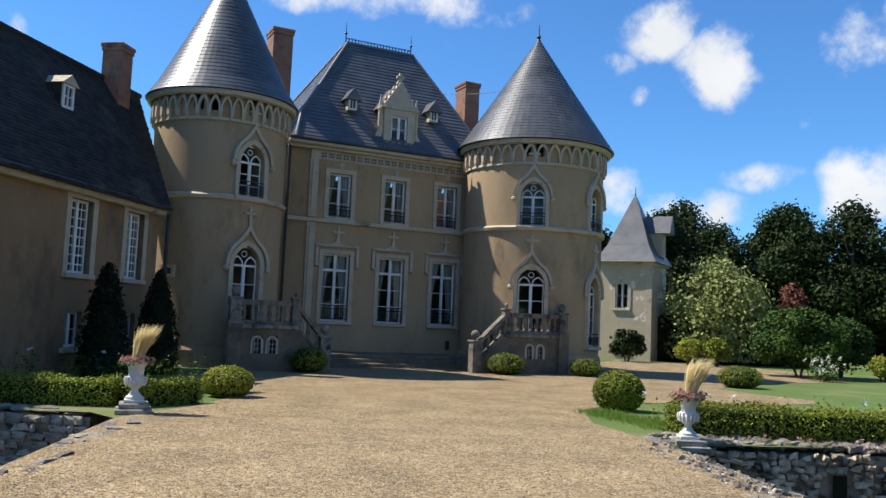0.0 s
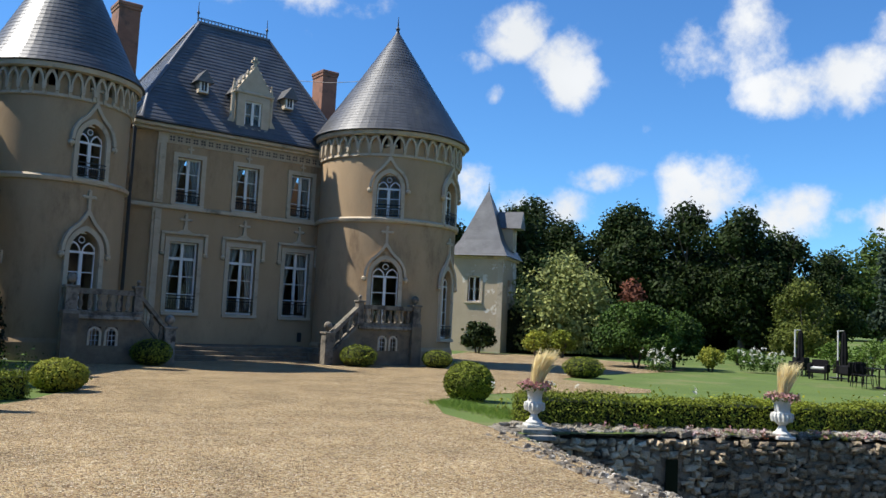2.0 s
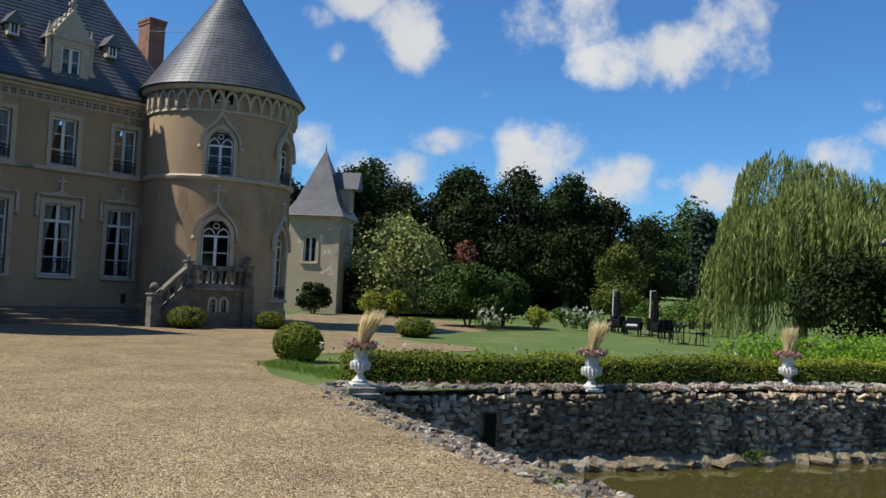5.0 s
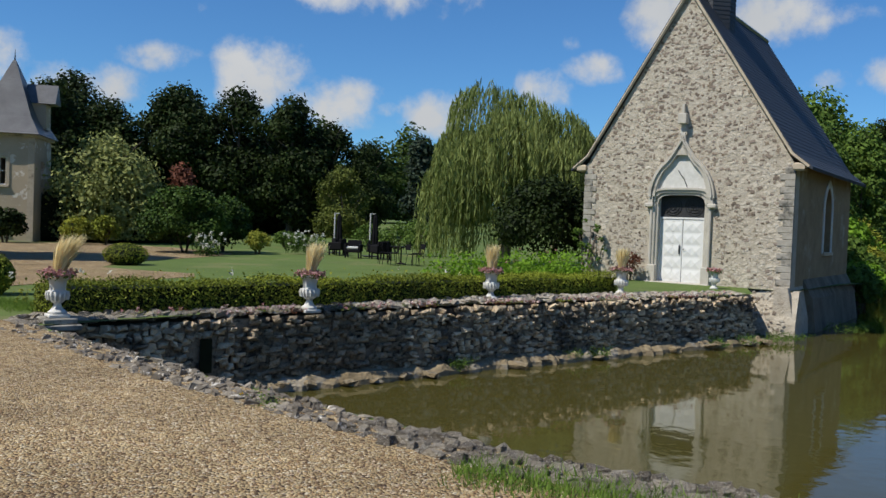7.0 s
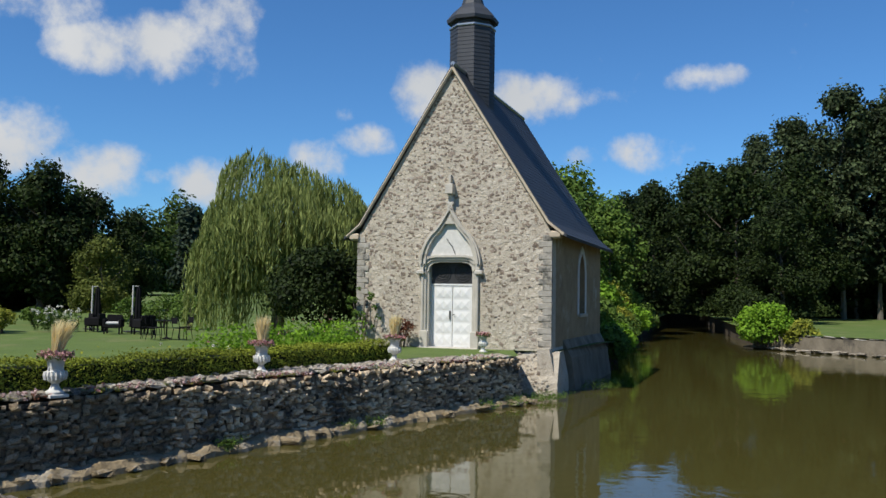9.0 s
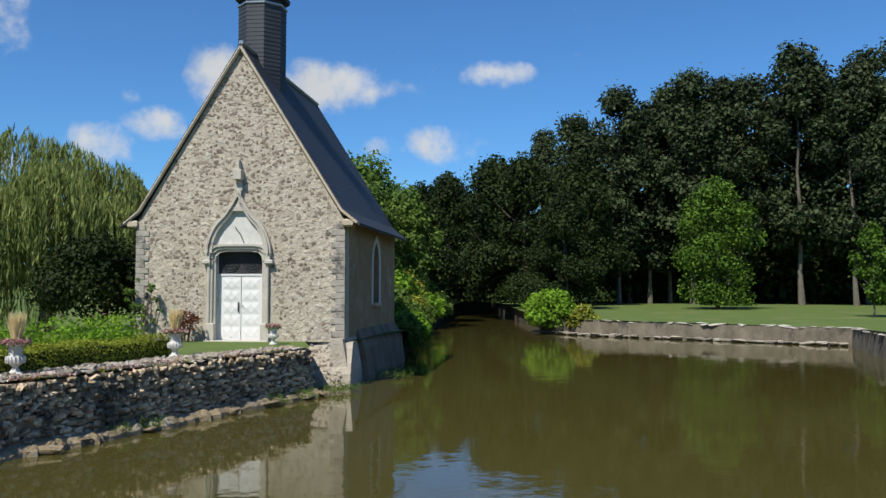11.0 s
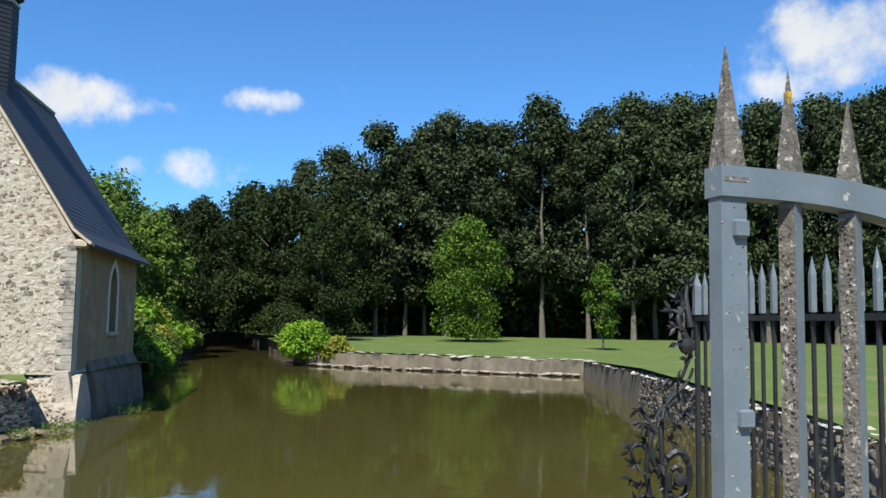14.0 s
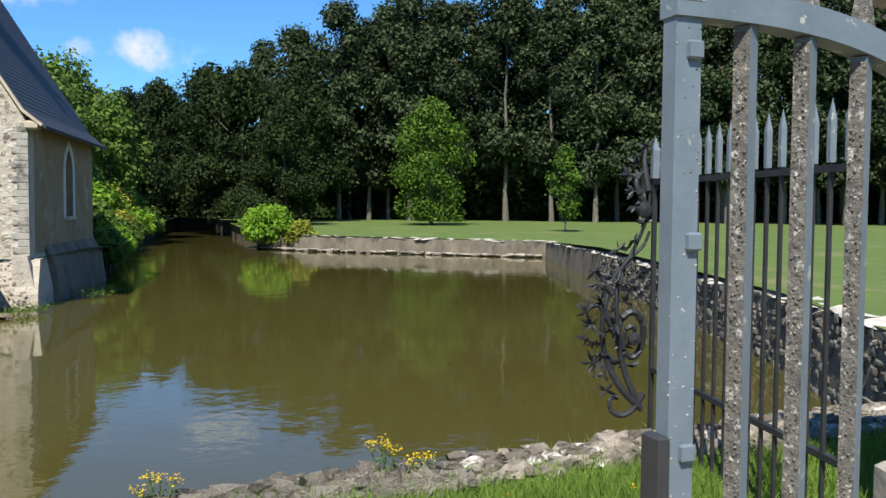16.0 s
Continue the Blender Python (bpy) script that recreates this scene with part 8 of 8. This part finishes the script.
def undergrowth(label, line, h, count, size, seed, depth):
    rng = np.random.default_rng(seed)
    pts = []
    tot = sum(math.dist(a, b) for a, b in zip(line, line[1:]))
    for a, b in zip(line, line[1:]):
        n = int(count * math.dist(a, b) / tot)
        q = rng.random(n)
        dx, dy = b[0] - a[0], b[1] - a[1]
        ln = math.hypot(dx, dy)
        e = rng.uniform(min(0, depth), max(0, depth), n)
        x, y = a[0] + dx * q + dy / ln * e, a[1] + dy * q - dx / ln * e
        z = h * rng.random(n) ** 1.2 * (0.8 + 0.25 * np.sin(x * 0.5) * np.cos(y * 0.4))
        pts.append(np.stack([x, y, z], 1))
    p = np.concatenate(pts)
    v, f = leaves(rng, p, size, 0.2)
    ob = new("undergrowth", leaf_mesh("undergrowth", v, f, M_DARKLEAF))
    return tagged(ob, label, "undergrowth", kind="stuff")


undergrowth("dark leaf mass standing for the shade behind the poplars", [(122, 20), (122, -25), (108, -60), (84, -92)], 15, 24000, 1.0, 191, -7)
undergrowth("dark leaf mass standing for the shade between the poplar trunks", [(109, 2), (108.5, -25), (97, -62)], 8.5, 12000, 0.55, 194, -4)
undergrowth("undergrowth and shade beneath the woodland trees, as dark leaves", [(16, 84), (36, 75), (62, 56)], 6, 7000, 0.6, 192, -5)
undergrowth("dark leaf mass closing the canal end with shade", [(124, 16), (124, 4)], 12, 2500, 0.8, 193, -4)

# ---- stones laid one by one ----
rng = np.random.default_rng(201)
spots = courses(rng, [(0.0, -HW + 0.05), (0.0, HW - 0.05)], [APEX, APEX], WATER - 0.05, 0.088, 0.115, (0, 0))
keep, brown = [], []
for m, w, h, _ in spots:
    p = m.translation
    y, z = p.y, p.z
    lim = HW if z < EAVE else HW * (APEX - z) / (APEX - EAVE)
    if abs(y) + w / 2 > lim - 0.02:
        continue
    if z < 2.5 and abs(y) - w / 2 < 1.05:
        continue
    if z < 4.2 and abs(y) - w / 2 < 1.1 * (1 - max(0, z - 2.5) / 1.9):
        continue
    if z < 5.8 and abs(y) - w / 2 < 0.16:
        continue
    if z < -0.02 and y > -2.15:
        continue
    if z < 0:
        m = Matrix.Translation((z * 0.335 - 0.012, 0, 0)) @ m
    if rng.random() < 0.36:
        continue
    big = rng.uniform(0.55, 1.3)
    m = Matrix.Translation((0, rng.normal() * 0.03, rng.normal() * 0.05)) @ m @ pose(0, 0, 0, 0, rng.normal() * 16, 0)
    if rng.random() < 0.12 + 0.07 * max(0, z):
        brown.append((m, w * big, h * big, abs(y) + abs(z - 1.7)))
    else:
        keep.append((m, w * big, h * big, abs(y) + abs(z - 1.7)))
lay_stones(chapel_thing, keep, M_RUBBLE, 202, 180, 0.012)
lay_stones(chapel_thing, brown, M_BROWNSTONE, 222, 120, 0.014)
# dressed corner stones
for sy in (-1, 1):
    for k in range(19):
        z = WATER + 1.3 + k * 0.198
        ln = 0.42 if k % 2 else 0.28
        if z > EAVE - 0.1:
            break
        part("quoin", Shape().box(-0.035, 0.1, *sorted((sy * (HW + 0.012), sy * (HW - ln))), z, z + 0.19, bev=0.012), M_GREYSTONE, chapel_thing)

spots = courses(rng, GARDEN, GARDEN_TOP, WATER - 0.1, 0.085, 0.165, (11.0, 9.0), 0.1, 0.2)
spots = [(m @ pose(0, 0, rng.normal() * 0.02, rng.normal() * 9, rng.normal() * 8, rng.normal() * 15), w * rng.uniform(0.7, 1.3), h * rng.uniform(0.7, 1.35), q) for m, w, h, q in spots]
spots = [q for q in spots if not (abs(q[0].translation.x - 9.0) < 0.24 and -1.05 < q[0].translation.z < -0.36)]
lay_stones(garden_wall, spots, M_DARKRUBBLE, 203, 300, 0.1)
spots = courses(rng, LEFT_WALL, [-0.06, 0.05, 0.05], WATER - 0.1, 0.11, 0.22, (-3, 14), 0.1, 0.15)
lay_stones(left_wall, [q for q in spots if q[0].translation.x > -12], M_RUBBLE, 204, 200, 0.06)


def coping(parent, line, tops, back, seed, mat, near, step=0.26, rows=2, depth=0.07, limit=300):
    """Rough stones lying along the top of a wall, faces up."""
    rng = np.random.default_rng(seed)
    spots = []
    for (a, ta), (b, tb_) in zip(zip(line, tops), zip(line[1:], tops[1:])):
        a, b = Vector(a), Vector(b)
        d = b - a
        ln = d.length
        d.normalize()
        nrm = Vector((-d.y, d.x))
        ang = math.degrees(math.atan2(d.y, d.x))
        for r in range(rows):
            u = rng.uniform(-0.1, 0.1)
            while u < ln:
                w = step * rng.uniform(0.55, 1.5)
                wid = back / rows * rng.uniform(0.75, 1.15)
                p = a + d * (u + w / 2) - nrm * (back * (r + 0.5) / rows + rng.normal() * 0.025)
                z = ta + (tb_ - ta) * min(1, max(0, u / ln)) - 0.06
                spots.append((pose(p.x, p.y, z, -90 + rng.normal() * 4, rng.normal() * 4, ang + rng.normal() * 16), w * 0.95, wid, (p - Vector(near)).length))
                u += w
    lay_stones(parent, spots, mat, seed, limit, depth)


M_COPING = material("coping_stone", (0.44, 0.385, 0.30), (0.13, 0.11, 0.085), 0.92, 4.0, 24, 1.0, 0.04, island=0.7, per_object=0.8, third=(0.66, 0.62, 0.54), third_scale=6.0, third_edge=(0.56, 0.64))
coping(cause_wall, CAUSEWAY, [z + 0.032 for z in CAUSE_TOP], 0.52, 205, M_COPING, (5.5, 1.0), 0.115, 6, 0.06)
coping(garden_wall, GARDEN, [z + 0.08 for z in GARDEN_TOP], 0.85, 206, M_COPING, (9.0, 10.5), 0.2, 5, 0.085, 150)
coping(left_cause, LEFT_EDGE[::-1], [0.0] * 6, 0.4, 207, M_COPING, (-1.5, 11.0), 0.34, 2, 0.07, 150)
coping(left_wall, LEFT_WALL, [-0.02, 0.09, 0.09], 0.45, 208, M_COPING, (-3, 14), 0.34, 2, 0.06, 100)
M_PALECOPING = material("pale_coping", (0.56, 0.52, 0.44), (0.30, 0.28, 0.23), 0.9, 3, 25, 0.4, 0.012, per_object=0.5, island=0.4)
sl = [(7.6, -7.3), (12.0, -8.75), (15.5, -9.9), (33.0, -13.4), (48.6, -16.2)]
st_tops = [-0.05, 0.0, -0.1, -0.25, -0.39]
coping(bank_wall, sl, [z + 0.02 for z in st_tops], 0.45, 209, M_PALECOPING, (12, -8.75), 0.8, 1, 0.08, 150)
coping(bank_wall_e, [(48.6, -16.2), (52.6, -9.5), (56.6, -2.9), (60.0, 0.6)], [-0.37, -0.36, -0.34, -0.31], 0.45, 210, M_PALECOPING, (52, -9), 0.8, 1, 0.08, 100)
spots = courses(rng, sl[:4], st_tops[:4], WATER - 0.05, 0.12, 0.24, (12, -9), 0.1, 0.45)
lay_stones(bank_wall, spots, M_BANKSTONE, 211, 250, 0.05)
FOOT_E = [(48.4, -15.9), (52.3, -9.35), (56.3, -2.72), (59.75, 0.85)]
coping(bank_wall_e, FOOT_E, [WATER + 0.12] * 4, 0.3, 212, M_COPING, (52, -9), 0.55, 1, 0.12, 80)

# drain slot in the garden wall and the stony ledge along its foot
# no hole is cut: a thin near-black plate paints the slot's inner shade
part("drain_slot", Shape().box(-0.1, 0.1, -0.135, -0.12, 0, 0.55), M_YEW_SHADE, garden_wall, "narrow drain slot, its inner shade painted near black", pose(9.0, 10.67, -0.95, 0, 0, -15))
ledge = tagged(new("stone_ledge"), "rough stony ledge along the waterline", "ledge", kind="structure")
spots = []
for (a, b) in zip(GARDEN, GARDEN[1:]):
    a, b = Vector(a), Vector(b)
    d = b - a
    ln = d.length
    d.normalize()
    nrm = Vector((-d.y, d.x))
    u = 0
    while u < ln:
        w = rng.uniform(0.2, 0.6)
        p = a + d * u + nrm * rng.uniform(0.12, 0.4)
        spots.append((pose(p.x, p.y, WATER + 0.03, -90 + rng.normal() * 6, rng.normal() * 6, rng.uniform(0, 360)), w, rng.uniform(0.15, 0.35), u))
        u += w * 2.4
lay_stones(ledge, spots, M_MOSSLEDGE, 213, 100, 0.1)
foot = Shape()
line = []
for (a, b) in zip(GARDEN, GARDEN[1:]):
    a, b = Vector(a), Vector(b)
    d = (b - a).normalized()
    nrm = Vector((-d.y, d.x))
    for k in range(int((b - a).length / 0.2)):
        line.append((a + d * k * 0.2, nrm))
for p, nrm in line:
    w0, hh = 0.34 + 0.05 * rng.normal(), 0.17 + 0.03 * rng.normal()
    for off, z in ((0.02, WATER + hh + 0.05), (w0 * 0.75, WATER + hh), (w0, WATER + hh * 0.5), (w0 + 0.05, WATER - 0.3)):
        q = p + nrm * off
        foot.v.append((q.x, q.y, z))
for k in range(len(line) - 1):
    foot.f += [(4 * k + j, 4 * k + 4 + j, 4 * k + 5 + j, 4 * k + 1 + j) for j in range(3)]
part("footing", foot, M_MOSSLEDGE, ledge, "mossy brown footing at the waterline")

# loose pebbles on the gravel
n = 9000
x, y = rng.uniform(-1.4, 5.0, n), 2.5 + 10 * rng.random(n) ** 1.3
sel = x < 4.4 + np.clip((y - 2) * 0.13, 0, 1.2)
p = np.stack([x, y, np.full(n, 0.016)], 1)[sel]
n = len(p)
s = rng.uniform(0.005, 0.013, n)[:, None]
a = rng.uniform(0, 6.28, n)[:, None]
ux, uy = np.concatenate([np.cos(a), np.sin(a), 0 * a], 1) * s, np.concatenate([-np.sin(a), np.cos(a), 0 * a], 1) * s * 0.7
v = np.stack([p - ux, p + uy, p + ux, p - uy, p + np.concatenate([0 * s, 0 * s, s * 0.7], 1)], 1).reshape(-1, 3)
f = (np.arange(n)[:, None, None] * 5 + np.array([(0, 3, 4), (3, 2, 4), (2, 1, 4), (1, 0, 4)])).reshape(-1, 3)
ob = new("pebbles", leaf_mesh("pebbles", v, f, M_PEBBLE))
tagged(ob, "loose buff pebbles on the gravel", "pebbles", kind="stuff")
